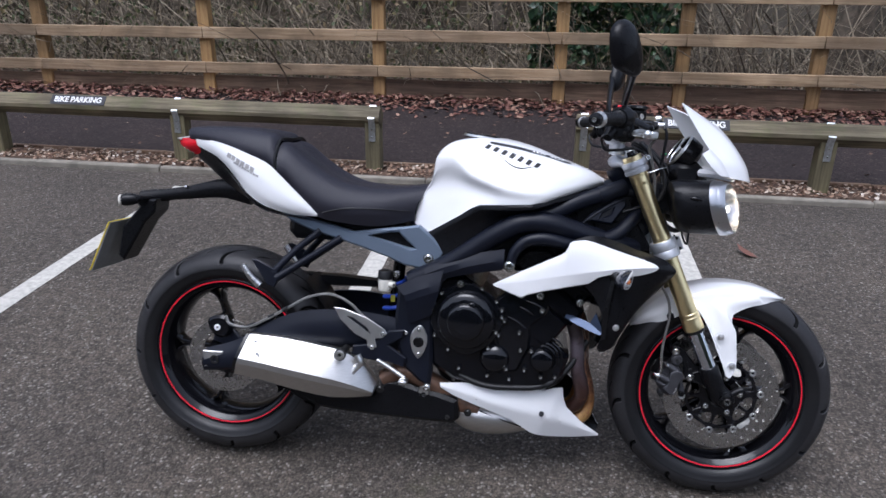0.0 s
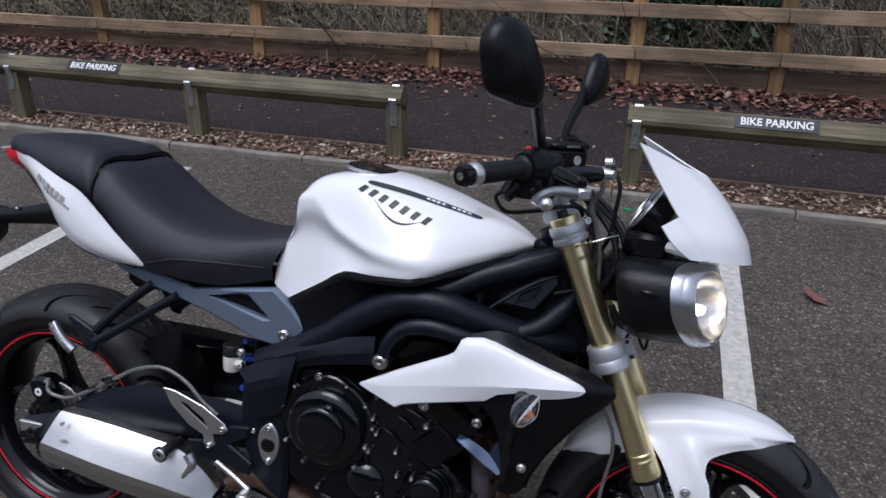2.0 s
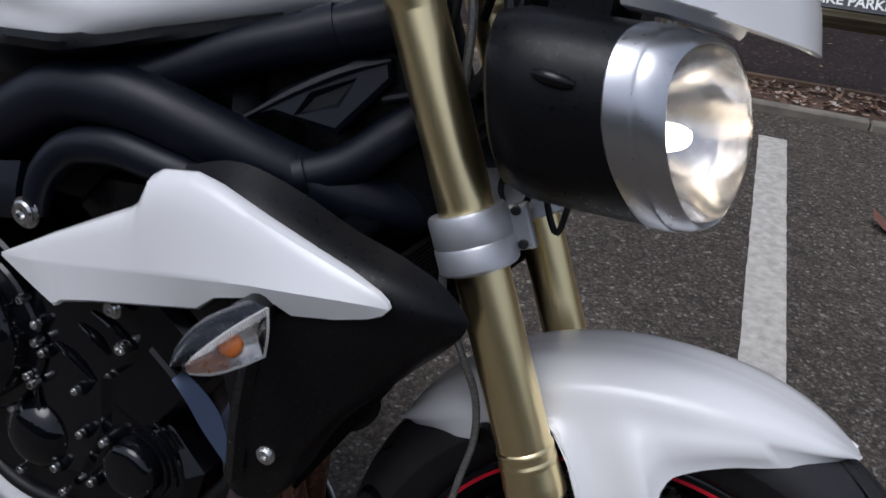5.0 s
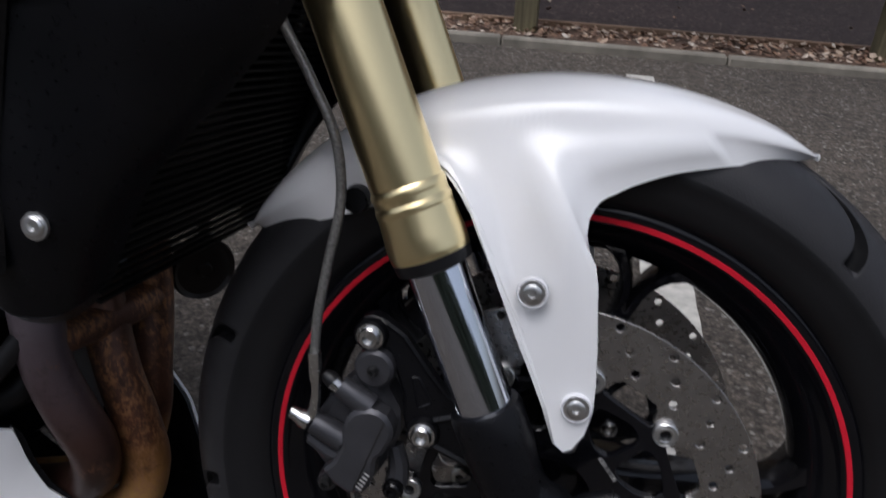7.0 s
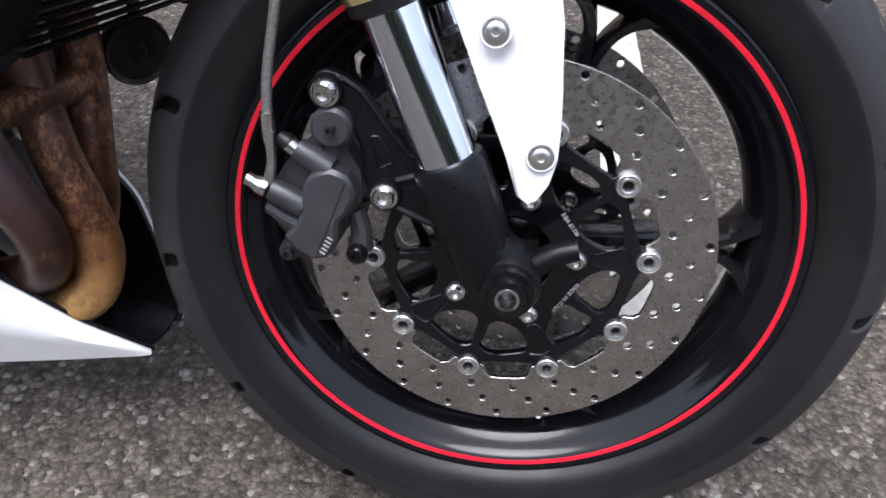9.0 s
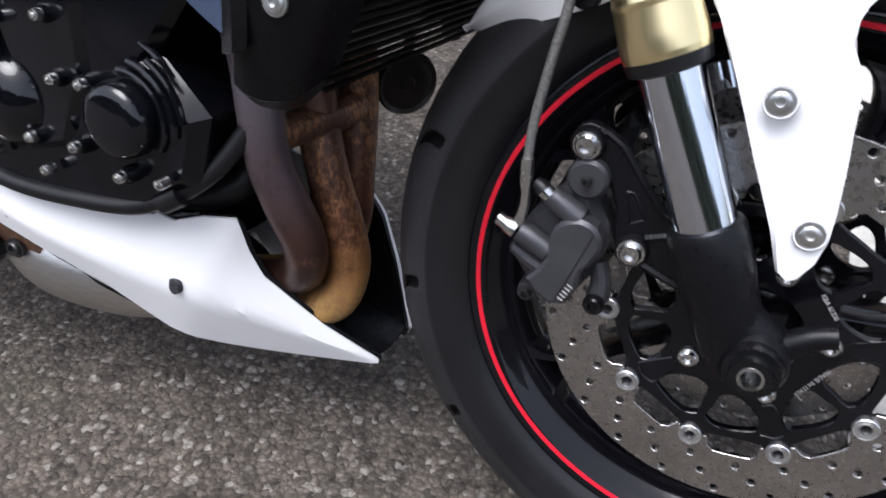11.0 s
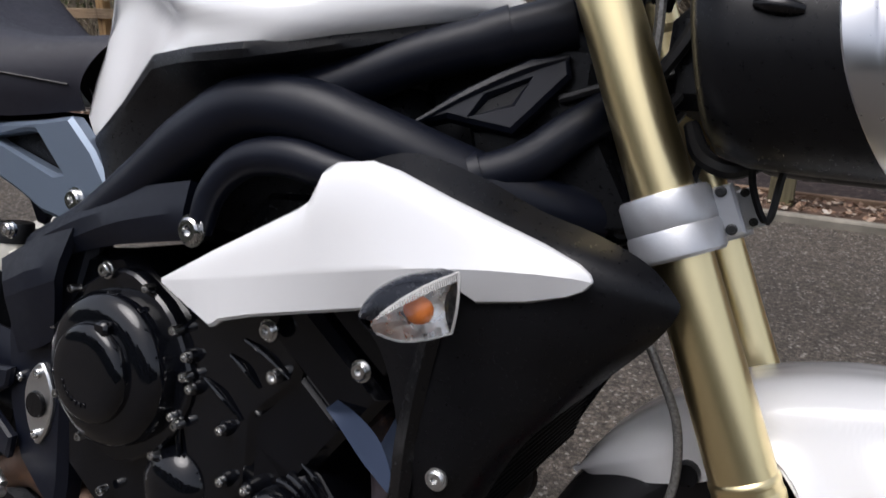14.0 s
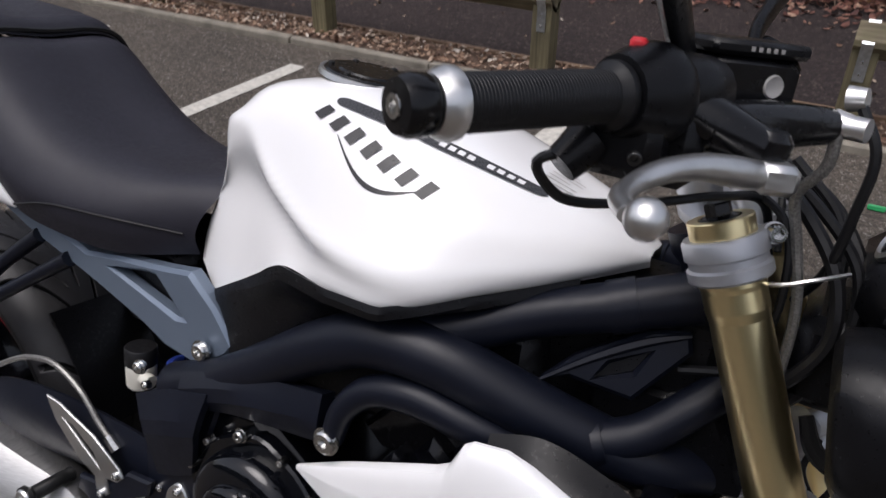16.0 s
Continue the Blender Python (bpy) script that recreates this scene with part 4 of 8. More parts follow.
# ---- front fork ----
D = np.array([0.4073, 0.0, -0.9133])


def fork_at(z, y):
    return np.array([1.1375 + (0.925 - z) * 0.4453, y, z])


for sg in (-1, 1):
    y = 0.101 * sg
    top = fork_at(0.952, y)
    gold = [(0.0, 0.004), (0.0165, 0.004), (0.0165, 0.0), (0.0244, 0.0), (0.0250, 0.001), (0.0250, 0.052), (0.0243, 0.056), (0.0243, 0.072), (0.0231, 0.080), (0.0236, 0.32), (0.0242, 0.4480), (0.0252, 0.4496), (0.0256, 0.4510), (0.0256, 0.4532), (0.0252, 0.4546), (0.0251, 0.4588), (0.0256, 0.4602), (0.0261, 0.4616), (0.0261, 0.4640), (0.0257, 0.4655), (0.0262, 0.4730), (0.0268, 0.4800), (0.0273, 0.4850), (0.0273, 0.4930), (0.0268, 0.4965), (0.0260, 0.4985), (0.020, 0.4985)]
    leg = part("fork_leg", lathe(gold, top, D, 96), "gold", bike, "gold anodised fork tube", angle=8)
    part("dust_seal", lathe([(0.020, 0.494), (0.0270, 0.497), (0.0258, 0.505), (0.0205, 0.507)], top, D, 32), "hose", leg)
    part("stanchion", lathe([(0.0205, 0.49), (0.0205, 0.63)], top, D, 40), "chrome", leg, "polished fork stanchion")
    part("fork_cap", lathe([(0.0, -0.012), (0.0095, -0.012), (0.0105, -0.010), (0.0105, -0.002), (0.0165, 0.0), (0.0175, 0.003), (0.0, 0.003)], top, D, 6), "smooth_black", leg)
    low = [(0.0206, 0.608), (0.0240, 0.609), (0.0256, 0.613), (0.0256, 0.64), (0.0240, 0.655), (0.0232, 0.695), (0.019, 0.715), (0.0, 0.72)]
    shoe = lathe(low, top, D, 32)
    ax = np.array([FX, y, FZ + 0.007])
    lathe([(0.0, -0.020), (0.021, -0.020), (0.0228, -0.016), (0.0228, 0.018), (0.0205, 0.022), (0.0, 0.022)], ax, (0, -1, 0), 28, shoe)
    tube([fork_at(0.37, y), fork_at(0.33, y) + (0.006, 0, 0), ax + (0.0, 0, 0.008)], [0.0225, 0.0215, 0.019], 12, 8, shape=shoe)
    tube([ax + (0.012, 0, 0.006), ax + (0.034, 0, 0.022), ax + (0.046, 0, 0.026)], [0.010, 0.0085, 0.008], 10, 8, shape=shoe)
    tube([ax + (-0.014, 0, 0.018), ax + (-0.030, 0, 0.020)], [0.009, 0.008], 10, shape=shoe)
    casting = part("fork_bottom", shoe, "plastic", leg, "black cast fork bottom")
    cap = lathe([(0.0, 0.026), (0.0078, 0.026), (0.0085, 0.036), (0.0135, 0.036), (0.0145, 0.030), (0.0185, 0.029), (0.0200, 0.024), (0.0200, 0.016)], ax, (0, sg, 0), 28)
    part("axle_nut", cap, "smooth_black", leg, "axle end")
    part("axle_recess", lathe([(0.0, 0.026), (0.0060, 0.026), (0.0066, 0.0362), (0.0085, 0.0366), (0.0092, 0.035)], ax, (0, sg, 0), 20), "steel", leg)

# yokes
for sg in (-1, 1):
    y = 0.101 * sg
    c = fork_at(0.925, y)
    ring = lathe([(0.0246, -0.016), (0.0300, -0.016), (0.0320, -0.013), (0.0320, -0.001), (0.0298, 0.001), (0.0298, 0.006), (0.0320, 0.008), (0.0320, 0.016), (0.0304, 0.018), (0.0246, 0.018)], c, D, 36)
    part("top_clamp", ring, "clamp", bike, "silver fork clamp")
    bolt(c + (0.0275, -0.008 * sg, 0.024), (0.3, sg, 0.15), 0.0072, 0.014, parent=bike)
    lug = tube([c + (0.016, -0.024 * sg, 0.010), c + (0.026, -0.016 * sg, 0.020), c + (0.0275, -0.004 * sg, 0.024)], [0.011, 0.0095, 0.0085], 12, 10)
    part("clamp_lug", lug, "clamp", bike)
    c2 = fork_at(0.712, y)
    low = lathe([(0.024, -0.024), (0.0318, -0.024), (0.0335, -0.021), (0.0335, 0.0), (0.0328, 0.002), (0.0342, 0.004), (0.0342, 0.022), (0.032, 0.0245), (0.024, 0.0245)], c2, D, 36)
    part("bottom_clamp", low, "clamp", bike, "silver fork clamp")
    pin = plate([(-0.010, -0.018), (0.010, -0.018), (0.010, 0.020), (-0.010, 0.020)], c2 + (0.034, 0.020 if sg < 0 else -0.008, 0.014), (0.913, 0, 0.407), (-0.407, 0, 0.913), 0.012, 0.002)
    part("clamp_lug", pin, "clamp", bike)
    for dz in (-0.012, 0.014):
        bolt(c2 + (0.035 - 0.44 * dz, 0.007 if sg < 0 else -0.021, 0.015 + dz), (0, -1, 0), 0.0042, 0.0015, "darksteel")
yoke = tube([fork_at(0.925, -0.10), (1.125, -0.05, 0.930), (1.100, 0.0, 0.932), (1.125, 0.05, 0.930), fork_at(0.925, 0.10)], [0.016, 0.02, 0.026, 0.02, 0.016], 12, 24, flat=0.75)
part("top_yoke", yoke, "clamp", bike, "silver top yoke")
part("bottom_yoke", tube([fork_at(0.712, -0.10), (1.21, 0, 0.725), fork_at(0.712, 0.10)], [0.02, 0.03, 0.02], 12, 14), "clamp", bike)
part("headstock", lathe([(0.0, 0.0), (0.036, 0.0), (0.036, 0.02), (0.031, 0.03), (0.031, 0.17), (0.037, 0.18), (0.037, 0.20), (0.0, 0.20)], (1.105, 0, 0.918), D, 28), "frame", bike)

# front mudguard: one moulding whose skirt runs down into a stay on either side
GUARD_Z = 0.3005


def guard_row(off, w_scale, drop):
    out = []
    for th, rad, hw, dr in ((145.0, 0.3115, 0.030, 0.000), (139.5, 0.316, 0.050, 0.024), (130, 0.3195, 0.066, 0.052), (115, 0.3205, 0.072, 0.064), (100, 0.3195, 0.073, 0.066), (88, 0.3185, 0.071, 0.062), (76, 0.319, 0.062, 0.036), (66, 0.3185, 0.038, 0.015), (60.5, 0.3165, 0.010, 0.000)):
        a = radians(th)
        r = rad - dr * drop
        out.append((FX + r * math.cos(a), off * hw * w_scale, GUARD_Z + r * math.sin(a)))
    return crom(out, 64)


skirt = [(1.1675, -0.012, 0.4772), (1.1830, -0.031, 0.4800), (1.2136, -0.048, 0.4907), (1.2572, -0.066, 0.5074), (1.2864, -0.072, 0.5220), (1.3110, -0.0745, 0.5440), (1.3239, -0.078, 0.5580), (1.3422, -0.090, 0.5430), (1.3536, -0.098, 0.5260), (1.3693, -0.1035, 0.4980), (1.3973, -0.1015, 0.4374), (1.4150, -0.0985, 0.4000), (1.4285, -0.0965, 0.3670),
         (1.4345, -0.0965, 0.3690), (1.4450, -0.0975, 0.3900), (1.4455, -0.0990, 0.4182), (1.4425, -0.1005, 0.4500), (1.4392, -0.1010, 0.4742), (1.4350, -0.1000, 0.5018), (1.4286, -0.0960, 0.5131), (1.4260, -0.0880, 0.5260), (1.4302, -0.0790, 0.5376), (1.4438, -0.0730, 0.5473), (1.4679, -0.0685, 0.5590), (1.5038, -0.0600, 0.5681), (1.5370, -0.0420, 0.5720), (1.5600, -0.0220, 0.5735), (1.5770, -0.0040, 0.5740)]
share = [0.0, 0.04, 0.10, 0.20, 0.265, 0.315, 0.34, 0.372, 0.39, 0.41, 0.435, 0.45, 0.465, 0.475, 0.49, 0.503, 0.515, 0.525, 0.54, 0.552, 0.565, 0.58, 0.61, 0.66, 0.75, 0.85, 0.93, 1.0]
cols = 110
at = np.linspace(0, 1, cols)
border = crom(np.hstack([np.array(skirt), np.array(share)[:, None]]), 600)
order = np.maximum.accumulate(border[:, 3])
edge_l = np.stack([np.interp(at, order, border[:, k]) for k in range(3)], 1)
upper = [np.stack([np.interp(at * 63, np.arange(64), g[:, k]) for k in range(3)], 1) for g in (guard_row(-1, 0, 0), guard_row(-1, 0.55, 0.05), guard_row(-1, 0.90, 0.28), guard_row(-1, 0.985, 0.55))]
half_rows = []
for i in range(cols):
    c0, c1, c2, c3 = (u[i] for u in upper)
    low = edge_l[i]
    gap = np.linalg.norm(low - c3)
    mids = []
    for k in (0.3, 0.6, 0.8):
        q = c3 + (low - c3) * k
        # the stay stands out beside the fork
        q[1] -= min(0.014, 0.10 * gap) * math.sin(math.pi * min(1.0, k * 1.1)) if gap > 0.03 else 0.0
        mids.append(q)
    half_rows.append(crom([c0, c1, c2, c3] + mids + [low], 34))
G = np.array(half_rows).transpose(1, 0, 2)
full_g = np.concatenate([G[::-1], (G * (1, -1, 1))[1:]])
Nn = np.cross(np.gradient(full_g, axis=1), np.gradient(full_g, axis=0))
Nn /= np.linalg.norm(Nn, axis=2)[:, :, None] + 1e-12
inn_g = full_g + Nn * 0.0028 * (1 if Nn[33, 50, 2] < 0 else -1)
gs = Shape().grid(full_g).grid(inn_g, flip=True)
for e, q in ((full_g[0], inn_g[0]), (full_g[-1], inn_g[-1]), (full_g[:, 0], inn_g[:, 0]), (full_g[:, -1], inn_g[:, -1])):
    gs.grid(np.array([e, q]))
mudguard = part("front_mudguard", gs, "white", bike, "glossy white front mudguard with side stays", angle=60)
for sg in (-1, 1):
    for p in ((1.3968, -0.1070, 0.4820), (1.4350, -0.0995, 0.4027)):
        bolt((p[0], p[1] * -sg, p[2]), (0, sg, 0), 0.0064, 0.0030, "alu", mudguard, washer=0.0086, socket=0.42)
        part("bolt_recess", lathe([(0.0088, 0.0010), (0.0098, 0.0012), (0.0106, 0.0002), (0.0106, -0.003)], (p[0], p[1] * -sg, p[2]), (0, sg, 0), 22), "white_inner", mudguard)

# brake calipers
def caliper():
    s = Shape()
    side([(1.2405, 0.3361), (1.2448, 0.3441), (1.2500, 0.3600), (1.2570, 0.3720), (1.2694, 0.3850), (1.2834, 0.4018), (1.2947, 0.4170), (1.3039, 0.4085), (1.3019, 0.3870), (1.3117, 0.3714), (1.3131, 0.3524), (1.3066, 0.3329), (1.2908, 0.3038), (1.2788, 0.2989), (1.2672, 0.3050), (1.2533, 0.3199)], -0.046, 0.042, 0.006, shape=s)
    lathe([(0.0, 0.010), (0.0120, 0.010), (0.0145, 0.0075), (0.0150, 0.004), (0.0150, -0.010)], (1.2926, -0.086, 0.4056), (0, -1, 0), 24, s)
    side([(1.2780, 0.3990), (1.2850, 0.4060), (1.2990, 0.3930), (1.2990, 0.3800), (1.2900, 0.3790)], -0.084, 0.006, 0.003, shape=s)
    tube([(1.2690, -0.094, 0.3890), (1.2780, -0.094, 0.3840), (1.2920, -0.094, 0.3760)], [0.0080, 0.0090, 0.0095], 14, 8, shape=s, smooth=False)
    tube([(1.2500, -0.094, 0.3570), (1.2600, -0.094, 0.3525), (1.2740, -0.094, 0.3460)], [0.0085, 0.0095, 0.0095], 14, 8, shape=s, smooth=False)
    tube([(1.2455, -0.086, 0.3400), (1.2600, -0.088, 0.3330), (1.2700, -0.090, 0.3300)], [0.0060, 0.0070, 0.0070], 10, 6, shape=s, smooth=False)
    tube([(1.2593, -0.072, 0.3028), (1.2630, -0.072, 0.3140), (1.2660, -0.074, 0.3240)], [0.0070, 0.0060, 0.0070], 10, 6, shape=s)
    lathe([(0.0, 0.006), (0.0072, 0.006), (0.0080, 0.0), (0.0080, -0.02)], (1.2593, -0.080, 0.3028), (0, -1, 0), 16, s)
    tube([(1.3080, -0.078, 0.3400), (1.3130, -0.080, 0.3230), (1.3125, -0.082, 0.3110)], [0.0070, 0.0080, 0.0090], 10, 8, shape=s)
    return s


for sg in (-1, 1):
    c = part("brake_caliper", caliper() if sg < 0 else mir(caliper()), "caliper", bike, "dark grey brake caliper", angle=30)
    hs = side([(1.2766, 0.3681), (1.2810, 0.3745), (1.2869, 0.3776), (1.2940, 0.3795), (1.3002, 0.3783), (1.3060, 0.3755), (1.3095, 0.3703), (1.3118, 0.3640), (1.3112, 0.3582), (1.3056, 0.3459), (1.3010, 0.3410), (1.3001, 0.3350), (1.2999, 0.3265), (1.2960, 0.3160), (1.2913, 0.3107), (1.2813, 0.3083), (1.2689, 0.3150), (1.2614, 0.3243), (1.2690, 0.3330), (1.2748, 0.3461), (1.2744, 0.3590)], -0.086, 0.019, 0.0028)
    part("piston_housing", hs if sg < 0 else mir(hs), "caliper", c, angle=30)
    seam = tube([(1.3053, -0.1050, 0.3717), (1.2852, -0.1050, 0.3123)], 0.0007, 6, 6, smooth=False)
    part("casting_seam", seam if sg < 0 else mir(seam), "darksteel", c)
    br = side([(1.2770, 0.4330), (1.2800, 0.4400), (1.2864, 0.4425), (1.2978, 0.4400), (1.3108, 0.4325), (1.3332, 0.4045), (1.3460, 0.3905), (1.3540, 0.3875), (1.3700, 0.3880), (1.3830, 0.3615), (1.3790, 0.3340), (1.3720, 0.3365), (1.3615, 0.3389), (1.3374, 0.3451), (1.3252, 0.3483), (1.3179, 0.3560), (1.3140, 0.3700), (1.3135, 0.3857), (1.3016, 0.4152), (1.2862, 0.4168)], -0.074, 0.013, 0.0025)
    brk_ = part("caliper_bracket", br if sg < 0 else mir(br), "plastic", c, angle=30)
    raised = ([(1.2990, 0.4385), (1.3108, 0.4315), (1.3332, 0.4035), (1.3465, 0.3895), (1.3620, 0.3870)], [(1.3193, 0.4003), (1.3240, 0.4010), (1.3348, 0.3827), (1.3255, 0.3775), (1.3193, 0.4003)], [(1.3380, 0.3700), (1.3500, 0.3745), (1.3680, 0.3760)], [(1.3380, 0.3500), (1.3560, 0.3430), (1.3700, 0.3385), (1.3770, 0.3375)])
    for q, r in zip(raised, (0.0024, 0.0013, 0.0030, 0.0028)):
        rib = tube([(x, -0.0868, z) for x, z in q], r, 6, 24, smooth=False)
        part("bracket_rib", rib if sg < 0 else mir(rib), "plastic", brk_)
    for p in ((1.3306, -0.084, 0.3592), (1.2879, -0.084, 0.4291)):
        sleeve = lathe([(0.0, 0.008), (0.0110, 0.008), (0.0122, 0.006), (0.0125, -0.012)], p, (0, -1, 0), 24)
        part("bolt_boss", sleeve if sg < 0 else mir(sleeve), "plastic", brk_)
    for p, r, m in (((1.2879, -0.092, 0.4291), 0.0080, "steel"), ((1.3306, -0.092, 0.3592), 0.0080, "steel"), ((1.2926, -0.0958, 0.4056), 0.0036, "darksteel"), ((1.2593, -0.0855, 0.3028), 0.0048, "darksteel"), ((1.3120, -0.090, 0.3100), 0.0068, "smooth_black")):
        bolt((p[0], p[1] * -sg, p[2]), (0, sg, 0), r, 0.006, m, c, washer=r * 1.22)
    bj = tube([(1.2335, -0.097, 0.3640), (1.2405, -0.097, 0.3612), (1.2406, -0.097, 0.3611), (1.2480, -0.097, 0.3580)], [0.0052, 0.0052, 0.0072, 0.0072], 12, 0, smooth=False)
    part("banjo_bolt", bj if sg < 0 else mir(bj), "steel", c)
    if sg < 0:
        part("bleed_nipple", tube([(1.2690, -0.096, 0.3888), (1.2640, -0.096, 0.3925)], [0.0060, 0.0060], 10, smooth=False), "steel", c)
        part("nipple_cap", tube([(1.2642, -0.096, 0.3923), (1.2600, -0.096, 0.3958), (1.2570, -0.096, 0.3980)], [0.0062, 0.0056, 0.0030], 10, smooth=False), "hose", c)
        for k in range(5):
            mk_ = block((-0.0007, -0.0001, -0.0024), (0.0007, 0.0004, 0.0024), 0.0002, None, Matrix.Translation((1.2895 + 0.0014 * k, -0.1052, 0.3155 + 0.0030 * k)) @ Matrix.Rotation(radians(-62), 4, "Y"))
            part("maker_mark", mk_, "grey_print", c)

hose_pts = [(1.200, -0.075, 0.70), (1.212, -0.088, 0.645), (1.236, -0.093, 0.606), (1.257, -0.093, 0.564), (1.262, -0.092, 0.525), (1.256, -0.094, 0.482), (1.2497, -0.096, 0.430), (1.2497, -0.097, 0.405)]
part("brake_hose", tube(hose_pts, 0.0036, 10, 50), "braid", bike, "braided steel brake hose")
part("hose_fitting", tube([(1.2495, -0.097, 0.4135), (1.2510, -0.097, 0.3925), (1.2511, -0.097, 0.3920), (1.2512, -0.097, 0.3900), (1.2514, -0.097, 0.3895), (1.2520, -0.097, 0.3760), (1.2490, -0.096, 0.3620)], [0.0050, 0.0050, 0.0056, 0.0056, 0.0036, 0.0036, 0.0050], 12, 0, smooth=False), "steel", bike, "crimped steel hose end")
part("hose_clip", lathe([(0.0, 0.006), (0.009, 0.006), (0.010, 0.0), (0.010, -0.004)], (1.268, -0.074, 0.522), (0, -1, 0), 14), "plastic", bike)

# ---- tank ----
top_c = [(0.590, 0, 0.880), (0.606, 0, 0.930), (0.645, 0, 0.963), (0.717, 0, 0.984), (0.797, 0, 0.981), (0.877, 0, 0.962), (0.958, 0, 0.931), (1.030, 0, 0.905), (1.068, 0, 0.884)]
sh_c = [(0.594, -0.052, 0.876), (0.611, -0.070, 0.933), (0.642, -0.082, 0.956), (0.720, -0.096, 0.965), (0.805, -0.100, 0.956), (0.885, -0.094, 0.940), (0.960, -0.074, 0.921), (1.030, -0.045, 0.900), (1.067, -0.018, 0.882)]
rg_a = [(0.599, -0.078, 0.870), (0.6185, -0.0950, 0.930), (0.640, -0.102, 0.932), (0.715, -0.130, 0.893), (0.800, -0.158, 0.868), (0.880, -0.160, 0.866), (0.958, -0.122, 0.878), (1.030, -0.068, 0.884), (1.067, -0.022, 0.879)]
rg_c = [(0.597, -0.079, 0.858), (0.6200, -0.0960, 0.908), (0.642, -0.103, 0.914), (0.715, -0.136, 0.879), (0.800, -0.166, 0.852), (0.882, -0.172, 0.846), (0.960, -0.130, 0.858), (1.030, -0.072, 0.870), (1.067, -0.022, 0.876)]
tk_c = [(0.570, -0.066, 0.818), (0.594, -0.074, 0.850), (0.640, -0.086, 0.868), (0.720, -0.118, 0.850), (0.805, -0.160, 0.830), (0.885, -0.169, 0.824), (0.962, -0.122, 0.843), (1.026, -0.066, 0.861), (1.067, -0.020, 0.873)]
md_c = [(0.553, -0.066, 0.772), (0.578, -0.076, 0.778), (0.640, -0.092, 0.800), (0.728, -0.128, 0.820), (0.810, -0.162, 0.817), (0.880, -0.169, 0.818), (0.955, -0.119, 0.838), (1.020, -0.066, 0.857), (1.067, -0.018, 0.870)]
bt_c = [(0.551, -0.070, 0.738), (0.588, -0.085, 0.713), (0.660, -0.108, 0.757), (0.735, -0.138, 0.804), (0.810, -0.160, 0.808), (0.875, -0.168, 0.814), (0.948, -0.118, 0.833), (1.016, -0.066, 0.853), (1.067, -0.016, 0.868)]
half = [bt_c, md_c, tk_c, rg_c, rg_a, sh_c]


def flip_curve(c):
    return [(x, -y, z) for x, y, z in c]


tank_shape = skin(half + [top_c] + [flip_curve(c) for c in half[::-1]], 72, 72, 0.0)
tank_shape.f.append(tuple(range(0, 72 * 72, 72)))
tank = part("tank", tank_shape, "white", bike, "glossy white fuel tank", angle=70)


def tank_point(u, v, lift=0.0):
    """A place on the right-hand top of the tank: u along, v from the centre line (0) to the shoulder (1) and the ridge (2)."""
    cs = [top_c, sh_c, rg_a]
    C = np.array([crom(c, 60) for c in cs])
    i = u * 59
    k = int(min(i, 58))
    row = C[:, k] * (1 - (i - k)) + C[:, k + 1] * (i - k)
    full = np.vstack([row[1] * (1, -1, 1), row])
    p = crom(full, 61)
    d = np.r_[0, np.cumsum(np.linalg.norm(np.diff(full, axis=0), axis=1))]
    at = np.interp(v, [-1, 0, 1, 2], d) / d[-1] * 60
    j = int(min(at, 59))
    q = p[j] * (1 - (at - j)) + p[j + 1] * (at - j)
    t = p[min(j + 1, 60)] - p[j]
    return q, t


def on_tank(x, v):
    lo, hi = 0.0, 1.0
    for _ in range(26):
        m = (lo + hi) / 2
        if tank_point(m, v)[0][0] < x:
            lo = m
        else:
            hi = m
    q, t = tank_point((lo + hi) / 2, v)
    q2, _ = tank_point(min((lo + hi) / 2 + 0.01, 1), v)
    n = np.cross(t, q2 - q)
    n /= np.linalg.norm(n)
    return q, n if n[2] > 0 else -n


def decal_strip(rows, lift=0.0015):
    """A thin film laid on the tank; rows of (x, v) pairs across it."""
    P = []
    for r in rows:
        line = []
        for x, v in r:
            q, n = on_tank(x, v)
            line.append(q + n * lift)
        P.append(line)
    return Shape().grid(np.array(P))


# carbon-look strip, with its rounded ends
rows = []
for k in range(41):
    u = 0.5 - 0.5 * math.cos(math.pi * k / 40)
    x, v = 0.752 + 0.220 * u, 0.86 - 0.03 * u
    w = 0.0068 / float(np.interp(x, [0.75, 0.97], [0.102, 0.076])) * math.sqrt(max(0.02, 1 - (abs(u - 0.5) * 2) ** 30))
    rows.append([(x, v - w), (x, v - w / 3), (x, v + w / 3), (x, v + w)])
part("tank_strip", decal_strip(rows), "carbon", tank, "black carbon-look film strip")
bars = Shape()
for k in range(9):
    if k == 4:
        continue
    x = 0.868 + 0.0095 * k
    v = 0.845
    quad = [[(x, v - 0.035), (x, v + 0.035)], [(x + 0.0065, v - 0.035), (x + 0.0065, v + 0.035)]]
    s = decal_strip(quad, 0.0022)
    bars.add(s.v, s.f)
part("strip_mark", bars, "white_print", tank)
